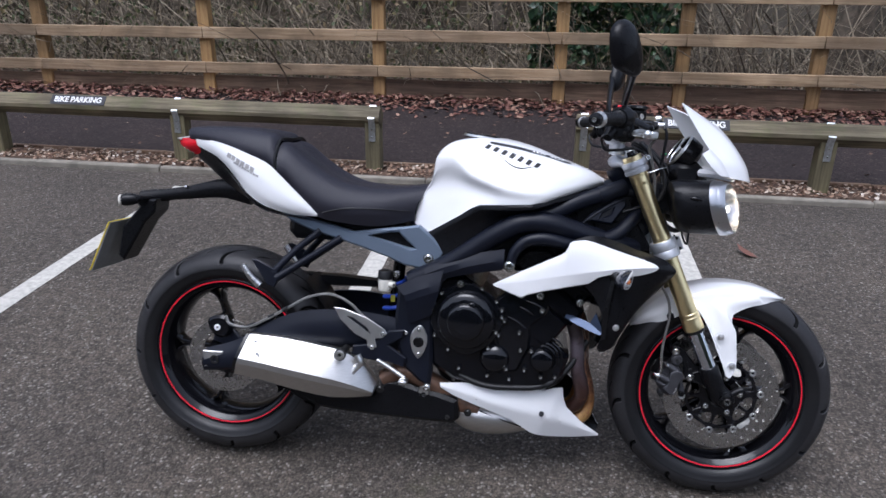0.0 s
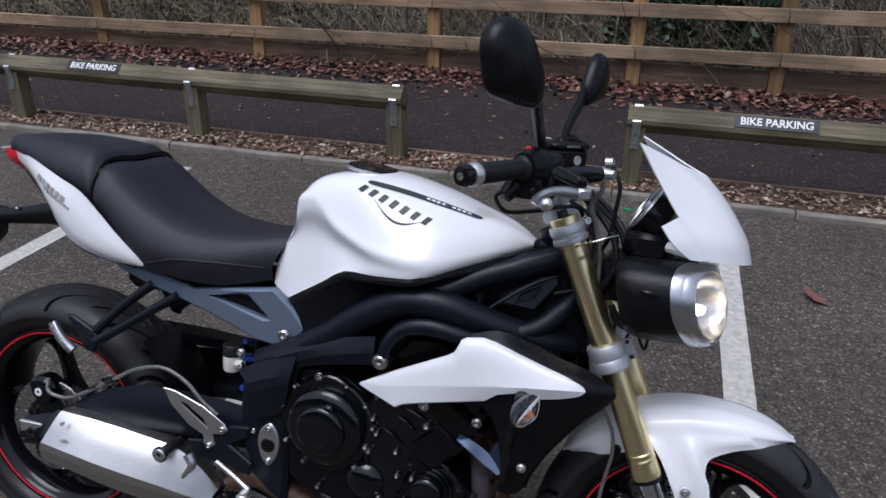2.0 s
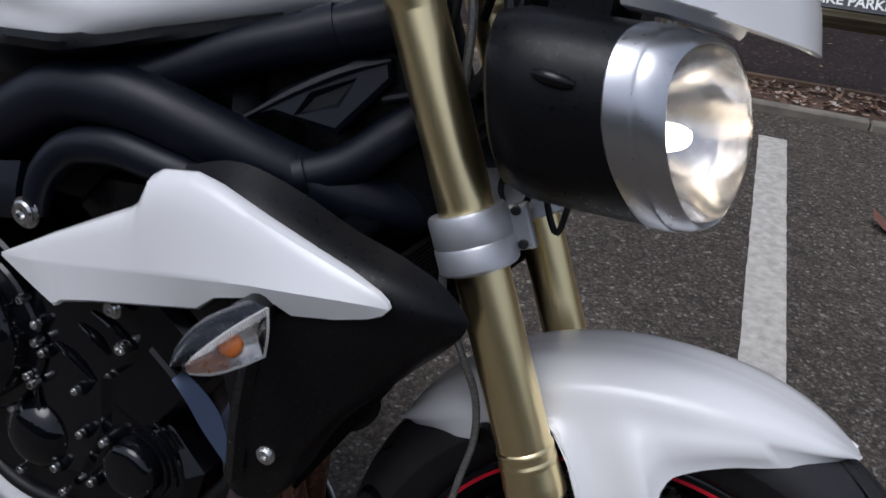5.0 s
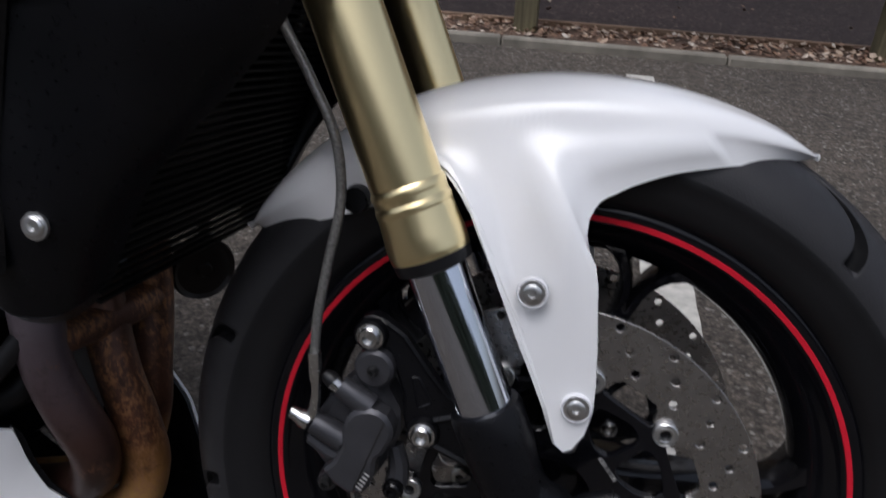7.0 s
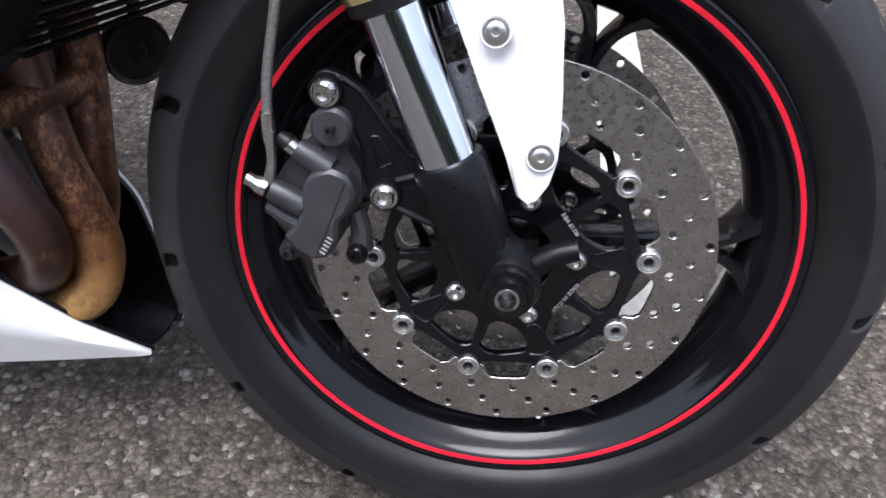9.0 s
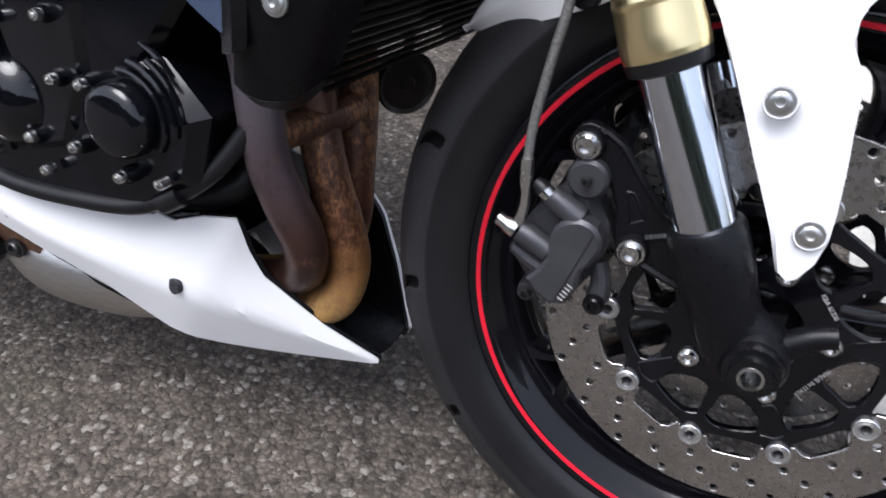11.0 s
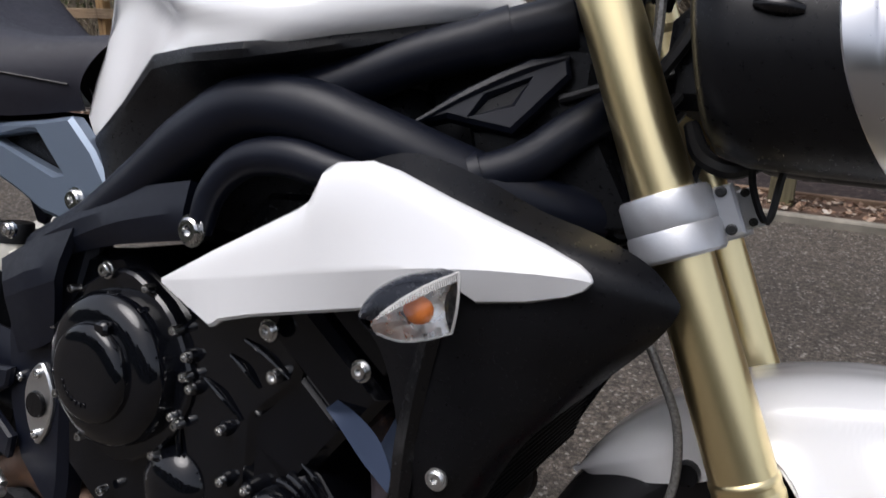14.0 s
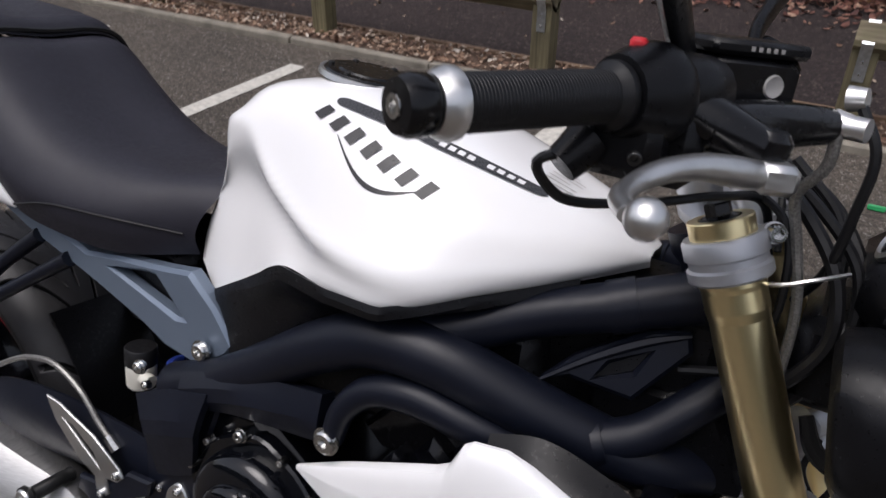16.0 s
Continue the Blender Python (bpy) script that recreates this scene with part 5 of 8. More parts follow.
# maker's mark on the side: plain slanted bars over a swoosh
sw = []
for k in range(17):
    u = k / 16
    x = 0.776 + 0.098 * u
    v = 1.24 + 0.20 * math.sin(math.pi * u) + 0.20 * u
    w = 0.006 + 0.016 * math.sin(math.pi * u)
    sw.append([(x, v - w), (x, v + w)])
mark = part("tank_mark", decal_strip(sw, 0.0018), "black_print", tank, "black maker's mark")
for k in range(7):
    x0 = 0.744 + 0.0222 * k
    v0 = 1.05 + 0.054 * k
    hgt = 0.080
    wd = 0.0100
    s = decal_strip([[(x0 + 0.005 + wd * a, v0 + 0.04 * a - hgt), (x0 + wd * a, v0 + 0.04 * a), (x0 - 0.005 + wd * a, v0 + 0.04 * a + hgt)] for a in (0.0, 0.5, 1.0)], 0.0018)
    part("mark_bar", s, "black_print", tank)
# warning label near the front, plain bars in an outline
lab = Shape()
for k in range(7):
    v0 = -0.15 + 0.13 * k
    s = decal_strip([[(0.955, v0), (0.955, v0 + 0.03)], [(0.955 + (0.032 if k % 3 else 0.022), v0), (0.955 + (0.032 if k % 3 else 0.022), v0 + 0.03)]], 0.0012)
    lab.add(s.v, s.f)
part("warning_label", lab, "grey_print", tank, "grey warning print")
# filler cap
fc, fn = on_tank(0.728, 0.0)
fn = np.array([0.12, 0, 1.0]) / np.linalg.norm([0.12, 0, 1.0])
part("filler_cap", lathe([(0.0, 0.006), (0.035, 0.006), (0.037, 0.004), (0.044, 0.005), (0.050, 0.004), (0.052, 0.0), (0.052, -0.006)], fc, fn, 40), "smooth_black", tank, "black round fuel filler cap")
part("filler_ring", lathe([(0.052, -0.004), (0.052, 0.002), (0.056, 0.002), (0.057, -0.004)], fc, fn, 40), "alu", tank)
for k in range(6):
    a = k * math.pi / 3
    u_, w_, _ = frame_of(fn)
    bolt(fc + 0.0445 * (math.cos(a) * u_ + math.sin(a) * w_) + fn * 0.005, fn, 0.0035, 0.002, "darksteel", tank)

# black infill panels under the tank
for sg in (-1, 1):
    up = [(0.590, -0.088, 0.714), (0.660, -0.110, 0.757), (0.735, -0.140, 0.805), (0.810, -0.165, 0.811), (0.875, -0.174, 0.8165), (0.948, -0.123, 0.835), (1.020, -0.070, 0.858)]
    lip = [(x, y - 0.004, z - 0.010) for x, y, z in up]
    mid = [(0.605, -0.096, 0.690), (0.665, -0.112, 0.725), (0.735, -0.126, 0.762), (0.810, -0.140, 0.786), (0.880, -0.140, 0.800), (0.950, -0.108, 0.822), (1.022, -0.066, 0.846)]
    low = [(0.640, -0.108, 0.652), (0.685, -0.114, 0.680), (0.745, -0.118, 0.722), (0.815, -0.120, 0.765), (0.885, -0.116, 0.785), (0.955, -0.096, 0.812), (1.024, -0.06, 0.838)]
    s = skin([poly(c, 60) for c in (up, lip, mid, low)], 60, 13, 0.003, straight_u=True, straight_v=True)
    part("side_infill", s if sg < 0 else mir(s), "plastic", bike, "matt black panel below the tank", angle=22)

# ---- seat, tail ----
def seat_from(x0, x1, rows_n, name, label):
    cen = [(-0.131, 0, 0.975), (-0.035, 0, 0.980), (0.052, 0, 0.977), (0.138, 0, 0.967), (0.190, 0, 0.942), (0.241, 0, 0.903), (0.293, 0, 0.868), (0.361, 0, 0.840), (0.445, 0, 0.830), (0.590, 0, 0.846)]
    sho = [(-0.128, -0.045, 0.972), (-0.035, -0.085, 0.973), (0.052, -0.108, 0.968), (0.138, -0.118, 0.955), (0.190, -0.122, 0.928), (0.241, -0.128, 0.886), (0.293, -0.130, 0.850), (0.361, -0.126, 0.822), (0.445, -0.108, 0.815), (0.578, -0.062, 0.828)]
    edge = [(-0.122, -0.055, 0.955), (-0.035, -0.100, 0.950), (0.052, -0.128, 0.930), (0.138, -0.142, 0.905), (0.190, -0.146, 0.873), (0.241, -0.150, 0.825), (0.293, -0.152, 0.790), (0.361, -0.146, 0.776), (0.445, -0.128, 0.772), (0.552, -0.084, 0.768)]
    bot = [(-0.115, -0.050, 0.940), (-0.035, -0.092, 0.925), (0.052, -0.118, 0.900), (0.138, -0.130, 0.870), (0.190, -0.134, 0.835), (0.241, -0.138, 0.785), (0.293, -0.138, 0.748), (0.361, -0.132, 0.735), (0.445, -0.115, 0.728), (0.552, -0.075, 0.745)]
    curves = [bot, edge, sho, cen, flip_curve(sho), flip_curve(edge), flip_curve(bot)]
    out = []
    for c in curves:
        q = crom(c, 200)
        keep = q[(q[:, 0] >= x0) & (q[:, 0] <= x1)]
        out.append(keep[np.linspace(0, len(keep) - 1, rows_n).astype(int)])
    return out


pil = seat_from(-0.14, 0.165, 26, "", "")
for c in pil:
    c[-3:] += np.array([[0.0, 0, 0.003], [0.002, 0, 0.002], [0.004, 0, -0.010]])
    c[:2, 2] -= np.array([0.006, 0.001])
pillion = part("pillion_seat", skin(pil, 34, 34, 0.0), "seat", bike, "black vinyl pillion seat", angle=70)
rid = seat_from(0.172, 0.60, 30, "", "")
for c in rid:
    c[:2, 2] -= np.array([0.007, 0.002])
rider = part("rider_seat", skin(rid, 44, 34, 0.0), "seat", bike, "black vinyl rider seat with stitched side panels", angle=70)
seam = crom([(0.305, -0.1515, 0.762), (0.360, -0.148, 0.776), (0.445, -0.130, 0.778), (0.54, -0.091, 0.772)], 30)
part("seat_seam", tube(seam, 0.0016, 6, 30), "hose", rider)
cseam = seat_from(0.166, 0.173, 4, "", "")
part("seat_gap", tube([c[1] for c in cseam], 0.004, 6, 40), "hose", pillion)

for sg in (-1, 1):
    tp = [(-0.098, -0.062, 0.950), (0.000, -0.112, 0.938), (0.085, -0.140, 0.914), (0.150, -0.150, 0.889), (0.190, -0.152, 0.856), (0.235, -0.150, 0.812), (0.289, -0.140, 0.758)]
    bt = [(-0.092, -0.060, 0.926), (-0.006, -0.104, 0.894), (0.052, -0.128, 0.846), (0.088, -0.138, 0.806), (0.120, -0.142, 0.783), (0.200, -0.142, 0.757), (0.289, -0.138, 0.751)]
    m1 = [tuple(np.array(a) + (np.array(b) - np.array(a)) * 0.42 + (0, -0.012 * min(1, i / 2) * (i < 6), 0)) for i, (a, b) in enumerate(zip(tp, bt))]
    m2 = [tuple(np.array(a) + (np.array(b) - np.array(a)) * 0.74 + (0, -0.011 * min(1, i / 2) * (i < 6), 0)) for i, (a, b) in enumerate(zip(tp, bt))]
    s = skin([tp, m1, m2, bt], 40, 20, 0.003)
    tailp = part("tail_panel", s if sg < 0 else mir(s), "white", bike, "glossy white tail side panel", angle=60)
    if sg < 0:
        V = np.array(s.v)

        def tail_y(x, z):
            d = np.hypot(V[:, 0] - x, V[:, 2] - z)
            return V[np.argsort(d)[:5], 1].min() - 0.0010

        for x0, z0, cnt, hgt, wd in ((0.028, 0.908, 6, 0.012, 0.011), (0.050, 0.888, 9, 0.005, 0.0065)):
            for k in range(cnt):
                x, z = x0 + wd * 1.35 * k, z0 - 0.46 * wd * 1.35 * k
                q = [(x + a * wd + 0.3 * b * hgt, z - 0.46 * a * wd + b * hgt) for a, b in ((0, -0.5), (1, -0.5), (1, 0.5), (0, 0.5))]
                bar_ = Shape().add([(a, tail_y(a, b), b) for a, b in q] + [(a, tail_y(a, b) + 0.004, b) for a, b in q], [(0, 1, 2, 3), (0, 4, 5, 1), (1, 5, 6, 2), (2, 6, 7, 3), (3, 7, 4, 0)])
                part("model_mark", bar_, "grey_print", tailp)
part("tail_light", skin([[(-0.100, -0.060, 0.945), (-0.140, -0.045, 0.945), (-0.168, -0.028, 0.942), (-0.176, 0, 0.940), (-0.168, 0.028, 0.942), (-0.140, 0.045, 0.945), (-0.100, 0.06, 0.945)], [(-0.096, -0.062, 0.930), (-0.135, -0.048, 0.925), (-0.160, -0.03, 0.925), (-0.170, 0, 0.925), (-0.160, 0.03, 0.925), (-0.135, 0.048, 0.925), (-0.096, 0.062, 0.930)], [(-0.085, -0.05, 0.905), (-0.105, -0.04, 0.900), (-0.125, -0.02, 0.900), (-0.130, 0, 0.900), (-0.125, 0.02, 0.900), (-0.105, 0.04, 0.900), (-0.085, 0.05, 0.905)]], 26, 10, 0.004), "tail_lens", bike, "red tail light lens")
part("tail_light_top", side([(-0.170, 0.944), (-0.12, 0.953), (-0.095, 0.948), (-0.095, 0.938), (-0.16, 0.938)], 0.04, 0.08, 0.003), "grey_print", bike)
under = skin([[(-0.10, -0.05, 0.935), (0.0, -0.10, 0.880), (0.06, -0.12, 0.82), (0.10, -0.12, 0.775), (0.25, -0.12, 0.74)], [(-0.10, -0.03, 0.89), (-0.01, -0.05, 0.825), (0.04, -0.06, 0.795), (0.08, -0.06, 0.77), (0.25, -0.07, 0.72)], [(-0.10, 0.03, 0.89), (-0.01, 0.05, 0.825), (0.04, 0.06, 0.795), (0.08, 0.06, 0.77), (0.25, 0.07, 0.72)], [(-0.10, 0.05, 0.935), (0.0, 0.10, 0.880), (0.06, 0.12, 0.82), (0.10, 0.12, 0.775), (0.25, 0.12, 0.74)]], 24, 14, 0.003)
part("undertray", under, "plastic", bike, "matt black undertray")

# number plate carrier
arm = tube([(0.05, 0, 0.792), (-0.03, 0, 0.800), (-0.15, 0, 0.782), (-0.24, 0, 0.768), (-0.30, 0, 0.755)], [0.030, 0.024, 0.016, 0.015, 0.02], 10, 24, flat=1.3)
carrier = part("plate_carrier", arm, "plastic", bike, "black tail tidy arm")
part("carrier_bolt", lathe([(0, 0.006), (0.005, 0.005), (0.006, 0)], (-0.155, -0.012, 0.799), (0, 0, 1), 10), "steel", carrier)
part("plate_bracket", side([(-0.31, 0.758), (-0.235, 0.760), (-0.240, 0.722), (-0.272, 0.690), (-0.345, 0.568), (-0.362, 0.585), (-0.345, 0.672), (-0.29, 0.735)], 0.045, 0.09, 0.006), "plastic", carrier)
pl = plate([(-0.085, -0.082), (0.085, -0.082), (0.085, 0.082), (-0.085, 0.082)], (-0.398, 0, 0.616), (0, 1, 0), (0.40, 0, 0.916), -0.0 + 0.003, 0.001)
number_plate = part("number_plate", pl, "yellow", carrier, "yellow rear number plate")
part("plate_backing", plate([(-0.085, -0.082), (0.085, -0.082), (0.085, 0.082), (-0.085, 0.082)], (-0.393, 0, 0.614), (0, 1, 0), (0.40, 0, 0.916), 0.003, 0.001), "plate_back", carrier)
bars = Shape()
for k in range(7):
    plate([(-0.074 + 0.022 * k, -0.035), (-0.058 + 0.022 * k, -0.035), (-0.058 + 0.022 * k, 0.035), (-0.074 + 0.022 * k, 0.035)], (-0.3995, 0, 0.6162), (0, 1, 0), (0.40, 0, 0.916), 0.0012, 0.0001, shape=bars)
part("plate_characters", bars, "black_print", number_plate)
for sg in (-1, 1):
    body = lathe([(0.0, 0.0), (0.008, 0.004), (0.016, 0.022), (0.019, 0.045), (0.017, 0.060), (0.0, 0.062)], (-0.262, 0.07 * sg, 0.764), (-1, sg * 0.25, -0.1), 20)
    ri = part("rear_indicator", body, "plastic", carrier, "small black rear indicator")
    part("indicator_stalk", tube([(-0.262, 0.02 * sg, 0.76), (-0.275, 0.085 * sg, 0.764)], 0.008, 8, smooth=False), "plastic", ri)
    part("indicator_lens", lathe([(0.0175, 0.058), (0.014, 0.066), (0.0, 0.070)], (-0.262, 0.07 * sg, 0.764), (-1, sg * 0.25, -0.1), 20), "resin", ri)

# ---- frame ----
for sg in (-1, 1):
    beam = tube([(0.555, -0.112, 0.580), (0.640, -0.122, 0.628), (0.720, -0.130, 0.682), (0.795, -0.138, 0.735), (0.855, -0.140, 0.765), (0.920, -0.134, 0.767), (0.985, -0.122, 0.750), (1.050, -0.105, 0.730), (1.115, -0.080, 0.712), (1.165, -0.045, 0.705)], [0.030, 0.026, 0.027, 0.028, 0.029, 0.029, 0.028, 0.027, 0.025, 0.022], 18, 60)
    fr = part("main_frame", beam if sg < 0 else mir(beam), "frame", bike, "satin dark frame spar")
    up = tube([(0.865, -0.126, 0.772), (0.930, -0.108, 0.792), (0.995, -0.090, 0.822), (1.060, -0.072, 0.845), (1.120, -0.050, 0.866)], [0.022, 0.023, 0.022, 0.0225, 0.024], 16, 34)
    part("upper_tube", up if sg < 0 else mir(up), "frame", fr)
    collar = tube([(1.052, -0.074, 0.842), (1.075, -0.067, 0.851)], [0.0245, 0.0245], 16, smooth=False)
    part("tube_collar", collar if sg < 0 else mir(collar), "frame", fr)
    hang = tube([(0.826, -0.158, 0.648), (0.836, -0.156, 0.686), (0.862, -0.152, 0.715), (0.905, -0.148, 0.726), (0.960, -0.142, 0.718), (1.020, -0.128, 0.704)], [0.012, 0.014, 0.016, 0.018, 0.018, 0.016], 12, 34)
    part("engine_hanger", hang if sg < 0 else mir(hang), "frame", fr)
    web = skin([[(0.600, -0.124, 0.614), (0.665, -0.128, 0.642), (0.745, -0.134, 0.672), (0.812, -0.138, 0.688)], [(0.600, -0.132, 0.604), (0.670, -0.138, 0.630), (0.745, -0.143, 0.648), (0.812, -0.146, 0.658)], [(0.600, -0.126, 0.590), (0.670, -0.130, 0.616), (0.745, -0.136, 0.632), (0.805, -0.140, 0.644)]], 16, 8, 0.02, straight_v=True)
    part("frame_web", web if sg < 0 else mir(web), "frame", fr, angle=20)
    piv = Shape()
    side([(0.520, 0.565), (0.560, 0.592), (0.640, 0.622), (0.655, 0.600), (0.622, 0.500), (0.624, 0.330), (0.618, 0.280), (0.585, 0.300), (0.545, 0.335), (0.522, 0.400), (0.514, 0.480)], -0.100, 0.036, 0.009, shape=piv)
    pp = part("pivot_plate", piv if sg < 0 else mir(piv), "frame", bike, "satin dark swingarm pivot plate")
    facet = skin([[(0.520, -0.137, 0.566), (0.580, -0.140, 0.598), (0.650, -0.146, 0.622)], [(0.548, -0.153, 0.542), (0.590, -0.158, 0.560), (0.640, -0.158, 0.575)], [(0.556, -0.137, 0.470), (0.592, -0.139, 0.485), (0.618, -0.140, 0.500)]], 10, 8, 0.01, straight_u=True, straight_v=True)
    part("plate_facet", facet if sg < 0 else mir(facet), "frame", pp, angle=15)
    if sg < 0:
        cover = side([(0.588, 0.462), (0.598, 0.452), (0.608, 0.424), (0.606, 0.404), (0.594, 0.376), (0.584, 0.366), (0.574, 0.376), (0.562, 0.404), (0.560, 0.424), (0.570, 0.450)], -0.134, 0.007, 0.002, 40)
        cv = part("pivot_cover", cover, "alu", pp, "cast aluminium pivot cover")
        part("pivot_cap", lathe([(0.0, 0.004), (0.014, 0.004), (0.0155, 0.001), (0.0155, -0.003)], (0.584, -0.1415, 0.414), (0, -1, 0), 24), "smooth_black", cv)
        for z in (0.450, 0.379):
            bolt((0.585, -0.1415, z), r=0.0055, h=0.004, parent=cv)
        for p in ((0.535, -0.137, 0.352), (0.548, -0.137, 0.437)):
            bolt(p, r=0.006, h=0.004, mat="steel", parent=pp)
        bolt((0.600, -0.137, 0.505), r=0.006, h=0.001, mat="plastic", parent=pp)
# air scoop box beside the headstock
for sg in (-1, 1):
    p0 = np.array([1.0108, -0.1064, 0.7678])
    su = np.array([0.972, 0.233, 0.0])
    sn = np.array([0.226, -0.945, 0.236])
    sv = np.cross(sn, su)
    flat2 = [((np.array(q) - p0) @ su, (np.array(q) - p0) @ sv) for q in ((1.0108, -0.1064, 0.7678), (1.0356, -0.0985, 0.7753), (1.0913, -0.0869, 0.7681), (1.1289, -0.0650, 0.8192), (1.1233, -0.0618, 0.8376), (1.0931, -0.0701, 0.8335), (1.0357, -0.0934, 0.7957))]
    hole2 = [((np.array(q) - p0) @ su, (np.array(q) - p0) @ sv) for q in ((1.0552, -0.0928, 0.7793), (1.0859, -0.0821, 0.7926), (1.0965, -0.0742, 0.8137), (1.0653, -0.0864, 0.7953))]
    sc = plate(flat2, p0 - sn * 0.022, su, sv, 0.022, 0.004, holes=[hole2])
    scoop = part("air_scoop", sc if sg < 0 else mir(sc), "frame", bike, "black faceted intake panel", angle=20)
    back = plate(hole2, p0 - sn * 0.010, su, sv, 0.004, 0.0005)
    part("scoop_mesh", back if sg < 0 else mir(back), "plastic", scoop)
    ridge = tube([np.array(q) + sn * 0.0005 for q in ((1.0108, -0.1064, 0.7678), (1.0560, -0.0860, 0.8010), (1.0960, -0.0710, 0.8240), (1.1233, -0.0618, 0.8340))], [0.002, 0.0045, 0.0045, 0.002], 6, 14)
    part("scoop_ridge", ridge if sg < 0 else mir(ridge), "frame", scoop)
    # lower brace from the spar up to the steering head
    brace = tube([(1.060, -0.108, 0.722), (1.105, -0.092, 0.742), (1.140, -0.072, 0.775), (1.165, -0.050, 0.800)], [0.020, 0.019, 0.018, 0.017], 14, 24)
    part("frame_brace", brace if sg < 0 else mir(brace), "frame", scoop)
    weld = tube([(1.070, -0.1075, 0.7265), (1.078, -0.104, 0.730)], [0.0215, 0.0215], 14, smooth=False)
    part("weld_bead", weld if sg < 0 else mir(weld), "frame", scoop)
    gus = side([(1.040, 0.770), (1.115, 0.775), (1.150, 0.790), (1.205, 0.70), (1.150, 0.690), (1.060, 0.705)], -0.035, 0.030, 0.005)
    part("radiator_gusset", gus if sg < 0 else mir(gus), "plastic", bike)
part("steering_head_casting", block((0.98, -0.055, 0.70), (1.16, 0.055, 0.86), 0.02), "plastic", bike)
for p, r in (((0.600, -0.118, 0.647), 0.0115), ((0.825, -0.166, 0.649), 0.0125), ((0.516, -0.137, 0.602), 0.008), ((0.695, -0.148, 0.588), 0.0075), ((0.612, -0.142, 0.285), 0.009)):
    bolt(p, r=r, h=0.007, washer=r * 1.25, socket=0.42)

# subframe, graphite
for sg in (-1, 1):
    out = [(0.170, 0.7560), (0.2090, 0.7520), (0.2468, 0.7410), (0.3140, 0.7265), (0.3694, 0.7134), (0.3834, 0.7090), (0.4400, 0.7190), (0.5220, 0.7290), (0.5700, 0.7370), (0.6114, 0.7030), (0.6430, 0.6635), (0.6320, 0.6480), (0.6078, 0.6300), (0.5800, 0.6160), (0.5277, 0.6233), (0.4858, 0.6413), (0.4037, 0.6674), (0.3403, 0.6851), (0.2677, 0.7040), (0.2053, 0.7275)]
    s = side(out, -0.086, 0.024, 0.005, holes=[[(0.425, 0.7005), (0.4950, 0.7135), (0.5120, 0.7140), (0.5600, 0.6720), (0.548, 0.6705)]])
    sub = part("subframe", s if sg < 0 else mir(s), "subframe", bike, "graphite painted seat subframe", angle=25)
    inn = side([(0.41, 0.692), (0.505, 0.722), (0.570, 0.668), (0.53, 0.655)], -0.078, 0.010, 0.002)
    part("subframe_infill", inn if sg < 0 else mir(inn), "plastic", sub)
    hanger = Shape()
    tube([(0.352, -0.112, 0.690), (0.260, -0.128, 0.628), (0.175, -0.150, 0.570)], [0.011, 0.010, 0.012], 10, 14, shape=hanger)
    tube([(0.290, -0.110, 0.706), (0.225, -0.126, 0.650), (0.165, -0.146, 0.585)], [0.011, 0.010, 0.011], 10, 14, shape=hanger)
    side([(0.105, 0.620), (0.120, 0.622), (0.170, 0.598), (0.188, 0.575), (0.172, 0.545), (0.150, 0.548)], -0.145, 0.010, 0.003, shape=hanger)
    pg = part("pillion_hanger", hanger if sg < 0 else mir(hanger), "frame", bike, "black pillion footrest hanger")
    peg = Shape()
    tube([(0.088, -0.172, 0.606), (0.112, -0.176, 0.575), (0.136, -0.172, 0.552)], [0.008, 0.010, 0.011], 10, 10, shape=peg)
    for k in range(9):
        c = np.array([0.092 + 0.0042 * k, -0.182, 0.602 - 0.0048 * k])
        block(c - (0.0012, 0.006, 0.007), c + (0.0012, 0.004, 0.007), 0.0005, peg)
    part("pillion_peg", peg if sg < 0 else mir(peg), "alu", pg, "folded aluminium pillion peg")

# ---- swingarm and rear brake ----
for sg in (-1, 1):
    arm = skin([[(-0.045, -0.118, 0.338), (0.05, -0.122, 0.372), (0.14, -0.128, 0.430), (0.22, -0.130, 0.468), (0.344, -0.124, 0.486), (0.46, -0.112, 0.478), (0.56, -0.10, 0.46)], [(-0.050, -0.132, 0.318), (0.05, -0.137, 0.338), (0.14, -0.142, 0.385), (0.22, -0.143, 0.420), (0.344, -0.136, 0.442), (0.46, -0.122, 0.44), (0.56, -0.108, 0.43)], [(-0.050, -0.128, 0.282), (0.05, -0.132, 0.295), (0.14, -0.136, 0.330), (0.22, -0.136, 0.365), (0.344, -0.128, 0.390), (0.46, -0.114, 0.385), (0.56, -0.10, 0.38)], [(-0.045, -0.105, 0.278), (0.05, -0.105, 0.290), (0.14, -0.105, 0.322), (0.22, -0.105, 0.352), (0.344, -0.10, 0.375), (0.46, -0.09, 0.372), (0.56, -0.08, 0.37)]], 34, 14, 0.006)
    sw_ = part("swingarm", arm if sg < 0 else mir(arm), "frame", bike, "satin dark swingarm", angle=30)
    plate_s = side([(-0.050, 0.338), (0.012, 0.340), (0.016, 0.300), (-0.046, 0.290)], -0.130, 0.010, 0.002, holes=[circle2(0.012, 20, (-0.012, 0.316))])
    part("axle_block", plate_s if sg < 0 else mir(plate_s), "alu", sw_, "aluminium axle adjuster block")
    nut = lathe([(0.0, 0.002), (0.006, 0.002), (0.007, 0.012), (0.0125, 0.012), (0.0135, 0.010), (0.0135, -0.02)], (-0.012, -0.134 * -sg, 0.316), (0, sg, 0), 6 if sg > 0 else 24)
    part("axle_nut", nut, "darksteel", sw_)
